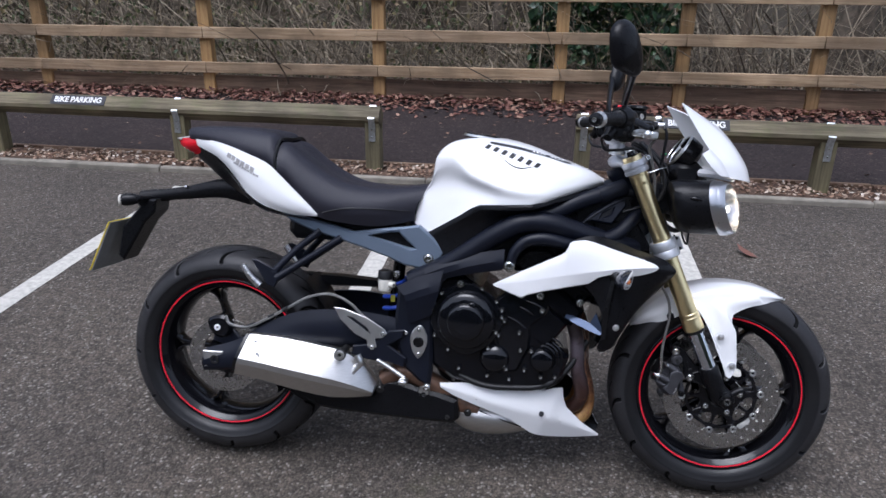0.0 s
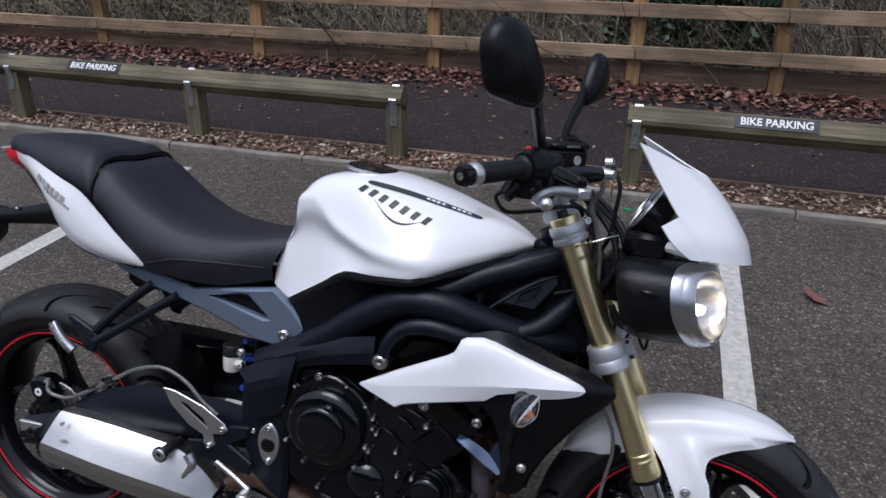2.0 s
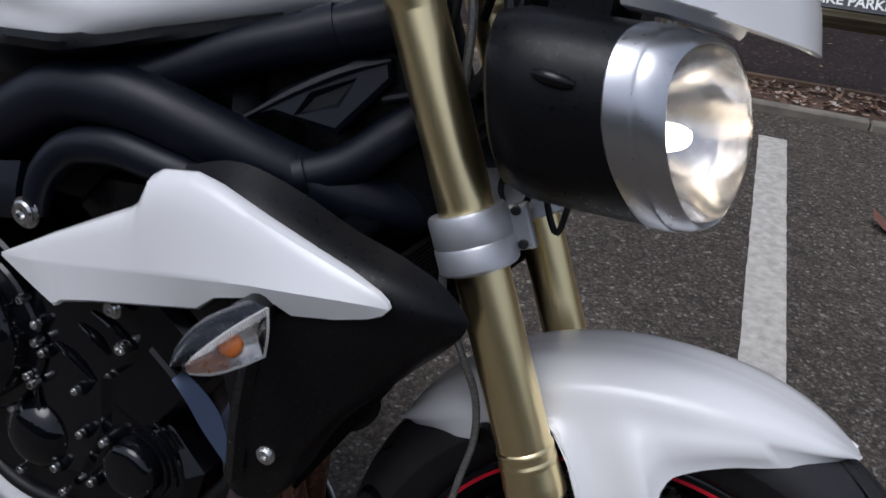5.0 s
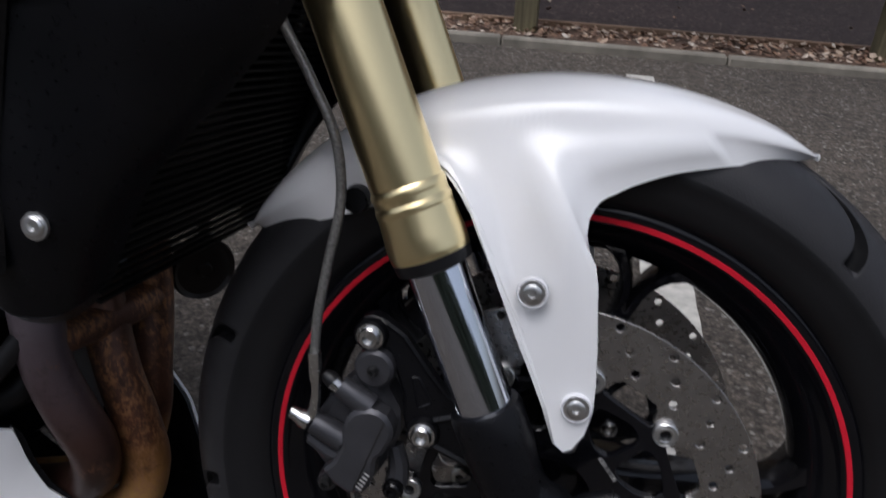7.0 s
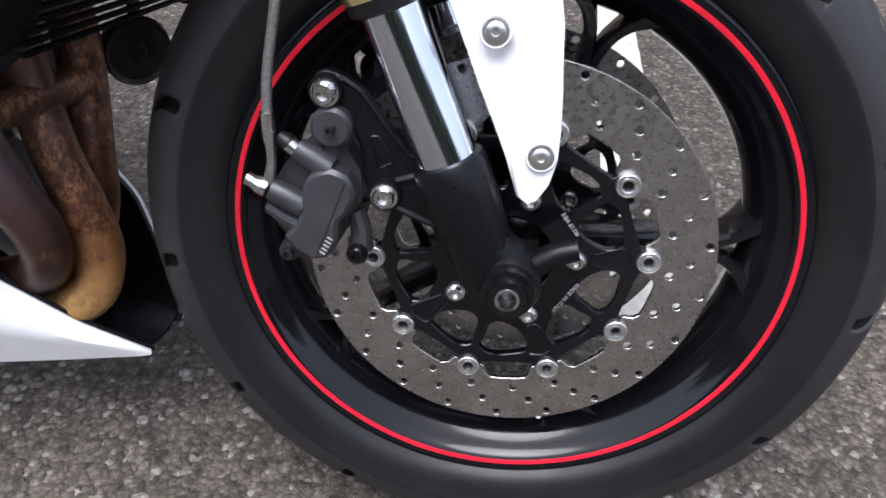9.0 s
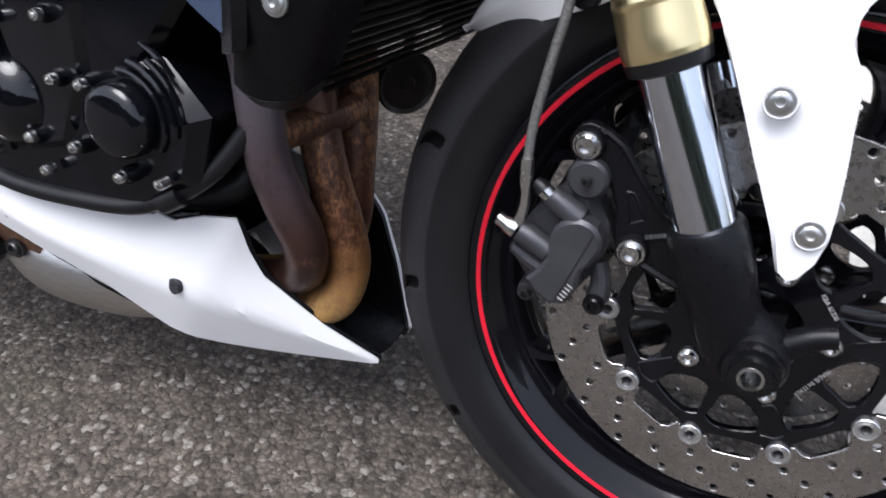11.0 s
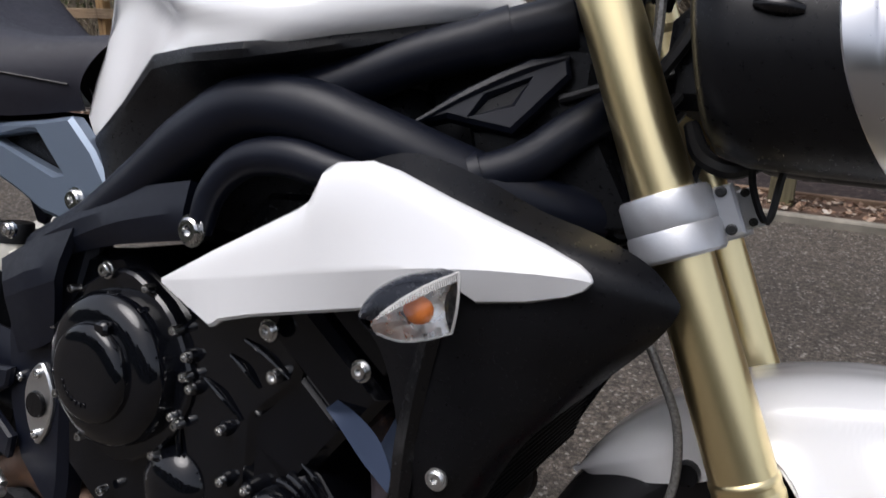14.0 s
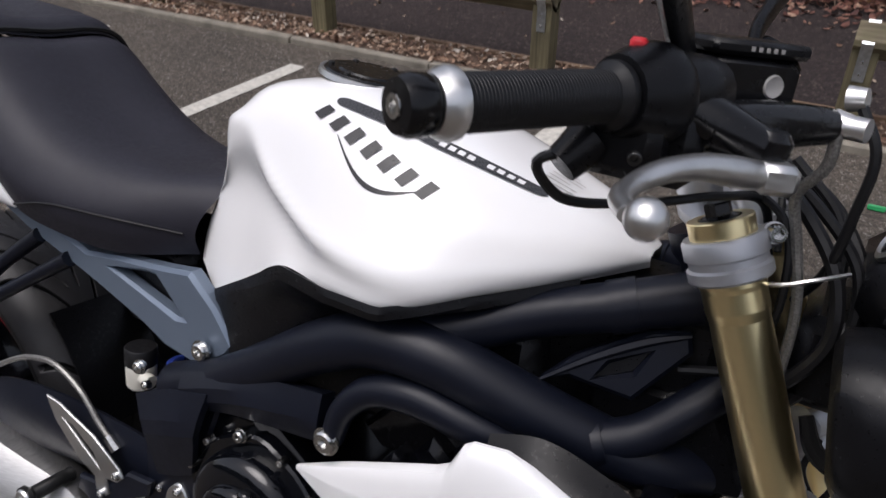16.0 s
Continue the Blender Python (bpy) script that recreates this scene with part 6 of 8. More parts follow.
cal = Shape()
side([(-0.045, 0.425), (-0.020, 0.438), (0.010, 0.436), (0.026, 0.415), (0.022, 0.385), (-0.010, 0.372), (-0.035, 0.385)], -0.070, 0.045, 0.008, 30, shape=cal)
lathe([(0.0, 0.004), (0.013, 0.003), (0.015, -0.004), (0.015, -0.02)], (-0.014, -0.113, 0.405), (0, -1, 0), 20, cal)
rcal = part("rear_caliper", cal, "engine", bike, "black rear brake caliper")
part("caliper_badge", lathe([(0.004, 0.0), (0.004, 0.0008), (0.0055, 0.0008), (0.0055, 0.0), (0.008, 0.0), (0.008, 0.0008), (0.0095, 0.0008), (0.0095, 0.0)], (-0.014, -0.118, 0.405), (0, -1, 0), 20), "white_print", rcal)
part("caliper_carrier", side([(-0.03, 0.40), (0.03, 0.395), (0.06, 0.355), (0.03, 0.335), (-0.035, 0.36)], -0.084, 0.016, 0.003), "frame", rcal)
part("rear_brake_hose", tube([(0.010, -0.110, 0.438), (0.030, -0.135, 0.425), (0.080, -0.140, 0.418), (0.140, -0.142, 0.445), (0.205, -0.138, 0.484), (0.270, -0.132, 0.520), (0.325, -0.128, 0.530), (0.380, -0.128, 0.510), (0.430, -0.130, 0.468), (0.455, -0.130, 0.452)], 0.0042, 8, 70), "braid", bike, "braided rear brake hose")
for x, z in ((0.150, 0.452), (0.190, 0.476)):
    part("hose_sleeve", tube([(x, -0.140, z), (x + 0.018, -0.1395, z + 0.010)], 0.0058, 8, smooth=False), "hose", bike)
part("hose_union", tube([(0.440, -0.132, 0.462), (0.458, -0.132, 0.448)], [0.007, 0.008], 8, smooth=False), "steel", bike)

# rear brake fluid pot, shock
pot = part("fluid_pot", lathe([(0.0, 0.0), (0.0165, 0.0), (0.019, 0.004), (0.0195, 0.032), (0.019, 0.034), (0.0, 0.034)], (0.478, -0.105, 0.546), (0, 0, 1), 24), "resin", bike, "translucent brake fluid pot")
part("pot_cap", lathe([(0.0, 0.058), (0.019, 0.058), (0.0205, 0.056), (0.0205, 0.034), (0.0, 0.034)], (0.478, -0.105, 0.546), (0, 0, 1), 24), "hose", pot, "black screw cap")
part("pot_lug", tube([(0.488, -0.112, 0.566), (0.508, -0.114, 0.566)], [0.009, 0.009], 10, smooth=False), "resin", pot)
bolt((0.508, -0.122, 0.566), r=0.006, h=0.005, parent=pot)
coil = [(0.492 + 0.03 * math.cos(a), -0.03 + 0.03 * math.sin(a), 0.46 + 0.011 * a / 2) for a in np.linspace(0, 22, 90)]
part("shock_spring", tube(coil, 0.006, 8, 180), "blue_spring", bike, "blue rear shock spring")
part("shock_body", tube([(0.488, -0.03, 0.42), (0.505, -0.03, 0.62)], 0.018, 14, smooth=False), "engine", bike)
part("spring_tag", block((0.487, -0.066, 0.505), (0.50, -0.062, 0.525), 0.001), "yellow_tag", bike)
part("chain_guard", side([(0.10, 0.545), (0.30, 0.545), (0.47, 0.535), (0.47, 0.52), (0.30, 0.515), (0.12, 0.515)], 0.10, 0.05, 0.004), "plastic", bike)
part("hugger", skin([[(0.32 * math.cos(a) * 1.04, y, 0.315 + 0.33 * math.sin(a)) for a in np.radians((12, 24, 36, 46))] for y in (-0.07, -0.03, 0.03, 0.07)], 12, 8, 0.003), "plastic", bike, "black rear hugger")

# footrest group
hg = side([(0.345, 0.500), (0.372, 0.498), (0.440, 0.476), (0.490, 0.446), (0.497, 0.434), (0.485, 0.422), (0.462, 0.418), (0.468, 0.395), (0.455, 0.384), (0.442, 0.393), (0.440, 0.412), (0.405, 0.428), (0.362, 0.468)], -0.150, 0.004, 0.0012, holes=[[(0.378, 0.478), (0.400, 0.474), (0.440, 0.448), (0.452, 0.428), (0.430, 0.444)]])
heel = part("heel_guard", hg, "alu", bike, "aluminium heel guard plate")
for p in ((0.486, -0.155, 0.434), (0.455, -0.155, 0.392)):
    bolt(p, r=0.006, h=0.004, parent=heel)
brk = side([(0.500, 0.442), (0.545, 0.448), (0.540, 0.425), (0.500, 0.400), (0.552, 0.368), (0.545, 0.340), (0.500, 0.352), (0.440, 0.355), (0.395, 0.368), (0.400, 0.392), (0.450, 0.400), (0.480, 0.420)], -0.138, 0.012, 0.003)
rest = part("footrest_hanger", brk, "frame", bike, "black footrest hanger")
part("footrest", lathe([(0.0, -0.004), (0.010, -0.004), (0.0105, 0.0), (0.0095, 0.004), (0.0105, 0.008), (0.0105, 0.055), (0.0165, 0.060), (0.0165, 0.066), (0.006, 0.068), (0.005, 0.062), (0.0, 0.062)], (0.380, -0.150, 0.383), (0, -1, 0), 24), "darksteel", rest, "ribbed rider footrest")
part("footrest_end", lathe([(0.005, 0.0), (0.006, 0.004), (0.012, 0.004), (0.014, 0.0)], (0.380, -0.216, 0.383), (0, -1, 0), 24), "alu", rest)
ped = tube([(0.470, -0.150, 0.356), (0.510, -0.152, 0.335), (0.550, -0.156, 0.312)], [0.006, 0.0065, 0.007], 10, 12)
pedal = part("brake_pedal", ped, "alu", bike, "aluminium rear brake pedal")
part("pedal_tip", block((0.538, -0.188, 0.302), (0.562, -0.156, 0.314), 0.003), "alu", pedal)
part("pedal_joint", tube([(0.418, -0.172, 0.372), (0.428, -0.174, 0.352), (0.414, -0.176, 0.330), (0.404, -0.176, 0.312)], [0.011, 0.010, 0.006, 0.005], 10, 14), "alu", pedal)

# ---- silencer, pipes ----
sec = []
for u, (cx, cy, cz), (hh, hw) in ((0.0, (0.092, -0.180, 0.352), (0.062, 0.044)), (0.12, (0.140, -0.178, 0.348), (0.064, 0.050)), (0.5, (0.285, -0.166, 0.322), (0.070, 0.053)), (0.72, (0.360, -0.156, 0.306), (0.068, 0.050)), (0.88, (0.420, -0.146, 0.286), (0.046, 0.042)), (1.0, (0.462, -0.136, 0.266), (0.020, 0.030))):
    ring = []
    for a, b in ((-0.15, 1.0), (-0.42, 0.80), (-0.72, 0.42), (-1.02, 0.02), (-1.02, -0.22), (-0.55, -0.84), (0.1, -1.0), (0.6, -0.9), (1.0, -0.3), (1.0, 0.4), (0.7, 0.9), (0.2, 1.0)):
        ring.append((cx + b * hh * 0.35, cy + a * hw, cz + b * hh))
    sec.append(ring)
P = np.array([crom([q[i] for q in sec], 26) for i in range(12)]).transpose(1, 0, 2)
can = Shape().grid(P, wrap_u=True)
silencer = part("silencer", can, "brushed", bike, "brushed steel silencer", angle=22)
endc = Shape().grid(np.array([P[0], P[0] * 0.98 + np.mean(P[0], 0) * 0.02 + (-0.010, 0, 0.002), P[0] * 0.7 + np.mean(P[0], 0) * 0.3 + (-0.012, 0, 0.002), P[0] * 0.05 + np.mean(P[0], 0) * 0.95 + (-0.006, 0, 0)]), wrap_u=True)
part("end_cap", endc, "smooth_black", silencer, "black silencer end cap")
for x, z in ((0.142, 0.402), (0.150, 0.370), (0.140, 0.345), (0.155, 0.318)):
    bolt((x, -0.2295 + 0.35 * abs(z - 0.365), z), (0, -1, 0.3), 0.004, 0.003, parent=silencer)
g = side([(0.165, 0.250), (0.240, 0.208), (0.300, 0.190), (0.389, 0.183), (0.560, 0.178), (0.686, 0.176), (0.704, 0.192), (0.698, 0.246), (0.645, 0.262), (0.594, 0.271), (0.520, 0.290), (0.490, 0.290), (0.455, 0.248), (0.400, 0.236), (0.300, 0.252)], -0.085, 0.040, 0.010)
guard_ = part("exhaust_guard", g, "plastic", bike, "matt black lower exhaust cover")
for p, r in (((0.475, -0.126, 0.262), 0.009), ((0.672, -0.126, 0.196), 0.005)):
    bolt(p, r=r, h=0.005, mat="darksteel", parent=guard_, washer=r * 1.3)
part("exhaust_clamp", lathe([(0.0, 0.004), (0.006, 0.004), (0.007, 0.007), (0.014, 0.007), (0.017, 0.002), (0.018, -0.012)], (0.602, -0.118, 0.264), (0, -1, 0), 24), "alu", bike)
part("link_pipe", tube([(0.48, -0.10, 0.285), (0.54, -0.10, 0.315), (0.60, -0.09, 0.290), (0.68, -0.07, 0.235), (0.75, -0.06, 0.205)], [0.026, 0.028, 0.03, 0.036, 0.042], 16, 26), "link", bike, "heat-browned link pipe")
part("collector_box", tube([(0.690, -0.058, 0.205), (0.73, -0.055, 0.190), (0.82, -0.05, 0.182), (0.90, -0.045, 0.185)], [0.040, 0.050, 0.050, 0.036], 18, 20), "brushed", bike, "steel collector box")
bolt((0.728, -0.106, 0.207), r=0.008, h=0.006, mat="darksteel", washer=0.011)
headers = (
    [(0.965, -0.092, 0.545), (1.000, -0.092, 0.500), (1.018, -0.091, 0.450), (1.024, -0.090, 0.402), (1.027, -0.085, 0.360), (1.037, -0.075, 0.319), (1.045, -0.060, 0.278), (1.034, -0.044, 0.240), (0.998, -0.028, 0.212), (0.930, -0.03, 0.195), (0.86, -0.05, 0.185)],
    [(0.970, -0.025, 0.545), (1.004, -0.025, 0.500), (1.026, -0.025, 0.440), (1.037, -0.025, 0.380), (1.049, -0.025, 0.329), (1.060, -0.020, 0.286), (1.066, -0.014, 0.235), (1.058, -0.020, 0.203), (1.026, -0.024, 0.182), (0.960, -0.035, 0.180), (0.86, -0.05, 0.185)],
    [(0.985, 0.035, 0.545), (1.018, 0.035, 0.500), (1.038, 0.035, 0.450), (1.045, 0.035, 0.380), (1.047, 0.028, 0.320), (1.045, 0.026, 0.270), (1.030, 0.026, 0.225), (0.99, 0.02, 0.195), (0.93, 0.0, 0.185), (0.88, -0.02, 0.185), (0.86, -0.05, 0.185)])
for pts, mat_, look_ in zip(headers, ("plum", "rust", "rust"), ("plum-grey heat-stained exhaust header pipe", "rust-speckled exhaust header pipe with a straw-coloured bend", "rust-speckled exhaust header pipe")):
    part("header_pipe", tube(pts, [0.0195] * 5 + [0.0205] * 6, 24, 70), mat_, bike, look_)
part("header_bridge", tube([(1.030, -0.080, 0.381), (1.040, -0.040, 0.382), (1.048, 0.000, 0.384), (1.048, 0.030, 0.386)], [0.0145, 0.0145, 0.0145, 0.0145], 14, 14), "rust", bike)

# ---- belly pan ----
for sg in (-1, 1):
    up = [(0.646, -0.112, 0.292), (0.700, -0.120, 0.300), (0.745, -0.122, 0.303), (0.793, -0.118, 0.288), (0.850, -0.112, 0.290), (0.905, -0.106, 0.300), (0.935, -0.101, 0.289), (0.961, -0.094, 0.297), (0.989, -0.082, 0.297), (0.992, -0.074, 0.266), (1.003, -0.066, 0.235), (1.053, -0.040, 0.182), (1.103, -0.016, 0.143)]
    cr = [(0.648, -0.115, 0.284), (0.690, -0.122, 0.278), (0.740, -0.126, 0.268), (0.790, -0.124, 0.252), (0.850, -0.118, 0.238), (0.905, -0.111, 0.226), (0.930, -0.106, 0.220), (0.950, -0.102, 0.214), (0.975, -0.090, 0.206), (1.000, -0.076, 0.195), (1.025, -0.060, 0.180), (1.060, -0.040, 0.162), (1.103, -0.016, 0.141)]
    lo = [(0.650, -0.112, 0.280), (0.685, -0.116, 0.262), (0.735, -0.118, 0.244), (0.785, -0.114, 0.226), (0.845, -0.104, 0.202), (0.880, -0.094, 0.178), (0.905, -0.086, 0.160), (0.925, -0.080, 0.152), (0.955, -0.066, 0.145), (0.990, -0.052, 0.141), (1.025, -0.038, 0.138), (1.065, -0.026, 0.138), (1.103, -0.016, 0.139)]
    if sg > 0:
        up[8:] = [(0.985, -0.112, 0.292), (1.017, -0.110, 0.270), (1.045, -0.100, 0.246), (1.071, -0.085, 0.200), (1.105, -0.050, 0.146)]
        cr[8:] = [(0.982, -0.118, 0.235), (1.012, -0.112, 0.215), (1.042, -0.100, 0.195), (1.072, -0.082, 0.170), (1.106, -0.050, 0.143)]
        lo[8:] = [(0.958, -0.095, 0.160), (0.990, -0.085, 0.148), (1.025, -0.070, 0.142), (1.065, -0.058, 0.140), (1.106, -0.046, 0.140)]
    s = skin([poly(up, 60), poly(cr, 60), poly(lo, 60)], 60, 12, 0.0035, straight_u=True, straight_v=True)
    pan = part("belly_pan", s if sg < 0 else mir(s), "white", bike, "glossy white belly pan half", angle=28)
    inner = skin([[(x, y + 0.006, z) for x, y, z in poly(up[7:], 20)], [(x, y + 0.006, z) for x, y, z in poly(cr[7:], 20)], [(x, y + 0.008, z) for x, y, z in poly(lo[7:], 20)]], 20, 6, 0.003, straight_u=True, straight_v=True)
    part("pan_liner", inner if sg < 0 else mir(inner), "plastic", pan)
    for p, n in (((0.935, -0.1095, 0.224), (-0.25, -1, 0.1)), ((0.754, -0.126, 0.263), (0, -1, -0.1))):
        bolt((p[0], p[1] * -sg, p[2]), (n[0], sg, n[2]), 0.0078, 0.0015, "caliper", pan, socket=0.3)
floor_pan = skin([[(0.70, -0.10, 0.235), (0.88, -0.09, 0.175), (0.96, -0.06, 0.150), (1.06, -0.03, 0.142)], [(0.70, 0.10, 0.235), (0.88, 0.09, 0.175), (0.96, 0.06, 0.150), (1.06, 0.04, 0.142)]], 12, 4, 0.003)
nose = skin([[(1.03, -0.038, 0.150), (1.065, -0.026, 0.148), (1.098, -0.016, 0.146)], [(1.045, 0.010, 0.146), (1.072, 0.016, 0.144), (1.102, 0.020, 0.142)], [(1.03, 0.062, 0.152), (1.070, 0.054, 0.150), (1.102, 0.046, 0.146)]], 12, 8, 0.004)
part("pan_nose", nose, "plastic", bike)
part("pan_floor", floor_pan, "plastic", bike)

# ---- engine ----
E_AX = (0, -1, 0)
case = Shape()
side([(0.600, 0.560), (0.640, 0.600), (0.700, 0.610), (0.780, 0.560), (0.860, 0.480), (0.960, 0.440), (1.000, 0.400), (0.985, 0.340), (0.930, 0.300), (0.800, 0.285), (0.680, 0.310), (0.620, 0.350)], 0.130, 0.262, 0.012, shape=case)
engine = part("crankcase", case, "engine", bike, "black engine crankcase", angle=25)
# inclined cylinders and head
cyl = Shape()
ux, uz = np.array([0.60, 0, 0.80]), np.array([-0.80, 0, 0.60])
for k, (h0, h1, wd, y0) in enumerate(((0.0, 0.10, 0.085, 0.132), (0.10, 0.155, 0.092, 0.140), (0.155, 0.20, 0.080, 0.130), (0.20, 0.235, 0.066, 0.120))):
    c0 = np.array([0.865, 0, 0.465])
    pts = []
    lo, hi = c0 + ux * 0, c0
    quad = [(-wd, h0), (wd, h0), (wd, h1), (-wd, h1)]
    o2 = [tuple((c0 - uz * a * -1 * -1 + ux * 0)[[0, 2]] * 0 + (c0 + np.array([0.80, 0, -0.60]) * a + np.array([0.60, 0, 0.80]) * b)[[0, 2]]) for a, b in quad]
    cyl = side(o2, y0, 2 * y0, 0.008)
    part(("cylinder_block", "cylinder_head", "cam_carrier", "cam_cover")[k], cyl, "engine", engine, angle=25)
# clutch cover with stepped rim
cc = (0.715, -0.128, 0.490)
outline = [(cc[0] + r * math.cos(a), cc[2] + r * math.sin(a)) for a, r in ((k * 2 * math.pi / 40, 0.096 + 0.006 * max(0, math.cos(k * 2 * math.pi / 40 * 4))) for k in range(40))]
clutch = part("clutch_cover", side(outline, -0.125, 0.020, 0.003), "gloss", engine, "gloss black round clutch cover")
part("clutch_dome", lathe([(0.0, 0.060), (0.030, 0.060), (0.043, 0.0590), (0.0480, 0.0565), (0.0505, 0.052), (0.0515, 0.0465), (0.060, 0.0455), (0.070, 0.0430), (0.0765, 0.0380), (0.0800, 0.0310), (0.0815, 0.0200), (0.0820, 0.0)], cc, E_AX, 64), "gloss", clutch, "gloss black stepped dome")
tab = Shape()
block((0.722, -0.184, 0.528), (0.740, -0.172, 0.546), 0.003, tab)
part("dome_tab", tab, "gloss", clutch)
mk = Shape()
for k in range(7):
    a = radians(205 + 13 * k)
    block((cc[0] + 0.030 * math.cos(a) - 0.002, -0.1892, cc[2] + 0.030 * math.sin(a) - 0.0025), (cc[0] + 0.030 * math.cos(a) + 0.002, -0.1875, cc[2] + 0.030 * math.sin(a) + 0.0025), 0.0004, mk)
part("maker_mark", mk, "engine", clutch)
for k, a in enumerate((100, 66, 35, 8, -22, -50, 135, 165, -150, -118)):
    t = radians(a)
    bolt((cc[0] + 0.0985 * math.cos(t), -0.146, cc[2] + 0.0985 * math.sin(t)), r=0.0050, h=0.008, parent=clutch)
# smaller covers ahead of it: a plain dome and a flat-faced cap with ribs beside it
dome = part("pickup_cover", lathe([(0.0, 0.031), (0.012, 0.0305), (0.024, 0.0280), (0.034, 0.0220), (0.0400, 0.0140), (0.0430, 0.0060), (0.0435, 0.004), (0.0500, 0.0035), (0.0505, -0.004)], (0.798, -0.126, 0.384), E_AX, 44), "gloss", engine, "gloss black domed pickup cover")
cap_ = part("pump_cover", lathe([(0.0, 0.028), (0.020, 0.0278), (0.0270, 0.0260), (0.0305, 0.0215), (0.0320, 0.0140), (0.0325, 0.0040), (0.0440, 0.0035), (0.0450, -0.004)], (0.926, -0.126, 0.390), E_AX, 40), "gloss", engine, "gloss black round pump cover")
for r, a0, a1, rad_ in ((0.0385, -35, 95, 0.0030), (0.0475, -10, 80, 0.0036), (0.0565, 5, 62, 0.0030)):
    arc = [(0.926 + r * math.cos(a), -0.134, 0.390 + r * math.sin(a)) for a in np.radians(np.linspace(a0, a1, 12))]
    part("cover_rib", tube(arc, rad_, 8, 30), "gloss", cap_)
# cam chain case, smooth, with a few raised casting edges
tc_ = side([(0.786, 0.545), (0.835, 0.588), (0.900, 0.604), (0.945, 0.568), (0.936, 0.522), (0.892, 0.480), (0.892, 0.420), (0.862, 0.352), (0.812, 0.340), (0.786, 0.440)], -0.112, 0.027, 0.007)
timing = part("timing_case", tc_, "gloss", engine, "gloss black timing case", angle=25)
for pts in ([(0.829, -0.140, 0.505), (0.850, -0.142, 0.496), (0.879, -0.140, 0.476)], [(0.859, -0.140, 0.535), (0.878, -0.142, 0.527), (0.897, -0.140, 0.512)], [(0.875, -0.140, 0.553), (0.902, -0.142, 0.545), (0.930, -0.140, 0.529)], [(0.951, -0.138, 0.454), (0.968, -0.139, 0.446), (0.981, -0.137, 0.432)], [(0.800, -0.140, 0.456), (0.806, -0.142, 0.420), (0.822, -0.140, 0.392)]):
    part("casting_edge", tube(pts, [0.0015, 0.0030, 0.0015], 8, 12), "gloss", timing)
for x, z in ((0.8226, 0.4952), (0.8009, 0.4620), (0.8646, 0.4656), (0.8697, 0.4161), (0.8346, 0.3610), (0.8998, 0.4168), (0.9447, 0.4010), (0.9290, 0.3451), (0.8837, 0.3617), (0.8144, 0.5250)):
    part("bolt_boss", lathe([(0.0, 0.004), (0.0066, 0.004), (0.0078, 0.0), (0.0085, -0.018)], (x - 0.003, -0.142, z - 0.002), E_AX, 14), "gloss", timing)
    bolt((x - 0.003, -0.146, z - 0.002), r=0.0050, h=0.006, parent=timing)
bolt((0.919, -0.146, 0.5300), r=0.0070, h=0.007, parent=timing)
for x, z in ((0.84, 0.33), (0.965, 0.345), (0.78, 0.335), (0.70, 0.35)):
    bolt((x, -0.142, z), r=0.0050, h=0.007, parent=engine)
bolt((0.912, -0.152, 0.572), r=0.0080, h=0.006, washer=0.0105, socket=0.42)
part("sump", block((0.68, -0.085, 0.20), (0.93, 0.085, 0.31), 0.03), "engine", engine)
part("coolant_hose", tube([(0.700, -0.125, 0.325), (0.760, -0.132, 0.305), (0.850, -0.132, 0.302), (0.930, -0.125, 0.312), (0.985, -0.112, 0.345), (1.020, -0.100, 0.390), (1.050, -0.085, 0.44)], 0.0085, 10, 50), "hose", bike, "black coolant hose")
part("hose_clamp", tube([(0.945, -0.123, 0.316), (0.965, -0.121, 0.328)], 0.0105, 10, smooth=False), "hose", bike)
part("thermostat_hose", tube([(0.90, -0.085, 0.315), (0.94, -0.075, 0.305), (0.975, -0.06, 0.318), (0.99, -0.04, 0.35)], 0.015, 12, 14), "hose", bike)
# airbox lid seen above the white panel
part("airbox_side", side([(0.835, 0.650), (0.870, 0.690), (0.925, 0.694), (0.955, 0.672), (0.930, 0.640), (0.86, 0.63)], -0.085, 0.035, 0.006), "smooth_black", bike, "black throttle body cover")
part("airbox", block((0.62, -0.08, 0.62), (1.0, 0.08, 0.80), 0.02), "plastic", bike, "black airbox under the tank")
part("battery_box", block((0.18, -0.07, 0.672), (0.52, 0.07, 0.74), 0.02), "plastic", bike)

# ---- radiator and shrouds ----
rad = Shape()
ra, rb_ = np.array([1.150, 0, 0.700]), np.array([1.085, 0, 0.452])
plate([(-0.150, 0.0), (0.150, 0.0), (0.150, 0.257), (-0.150, 0.257)], tuple(rb_), (0, -1, 0), tuple(ra - rb_), -0.0 + 0.028, 0.003, shape=rad)
radiator = part("radiator", rad, "engine", bike, "black radiator core")
dirv = (ra - rb_) / np.linalg.norm(ra - rb_)
nrm = np.array([dirv[2], 0, -dirv[0]])
for k in range(36):
    q = rb_ + dirv * (0.004 + 0.0070 * k) + nrm * 0.029
    v = [q + (0, sy * 0.146, 0) + dirv * a + nrm * b for sy in (-1, 1) for a, b in ((-0.0012, 0), (0.0012, 0), (0.0012, 0.004), (-0.0012, 0.004))]
    part("fin", Shape().add(v, [(0, 1, 5, 4), (1, 2, 6, 5), (2, 3, 7, 6), (3, 0, 4, 7), (0, 3, 2, 1), (4, 5, 6, 7)]), "fins", radiator)
tank_r = tube([rb_ + (0, -0.15, 0), ra + (0, -0.15, 0)], 0.016, 10, smooth=False)
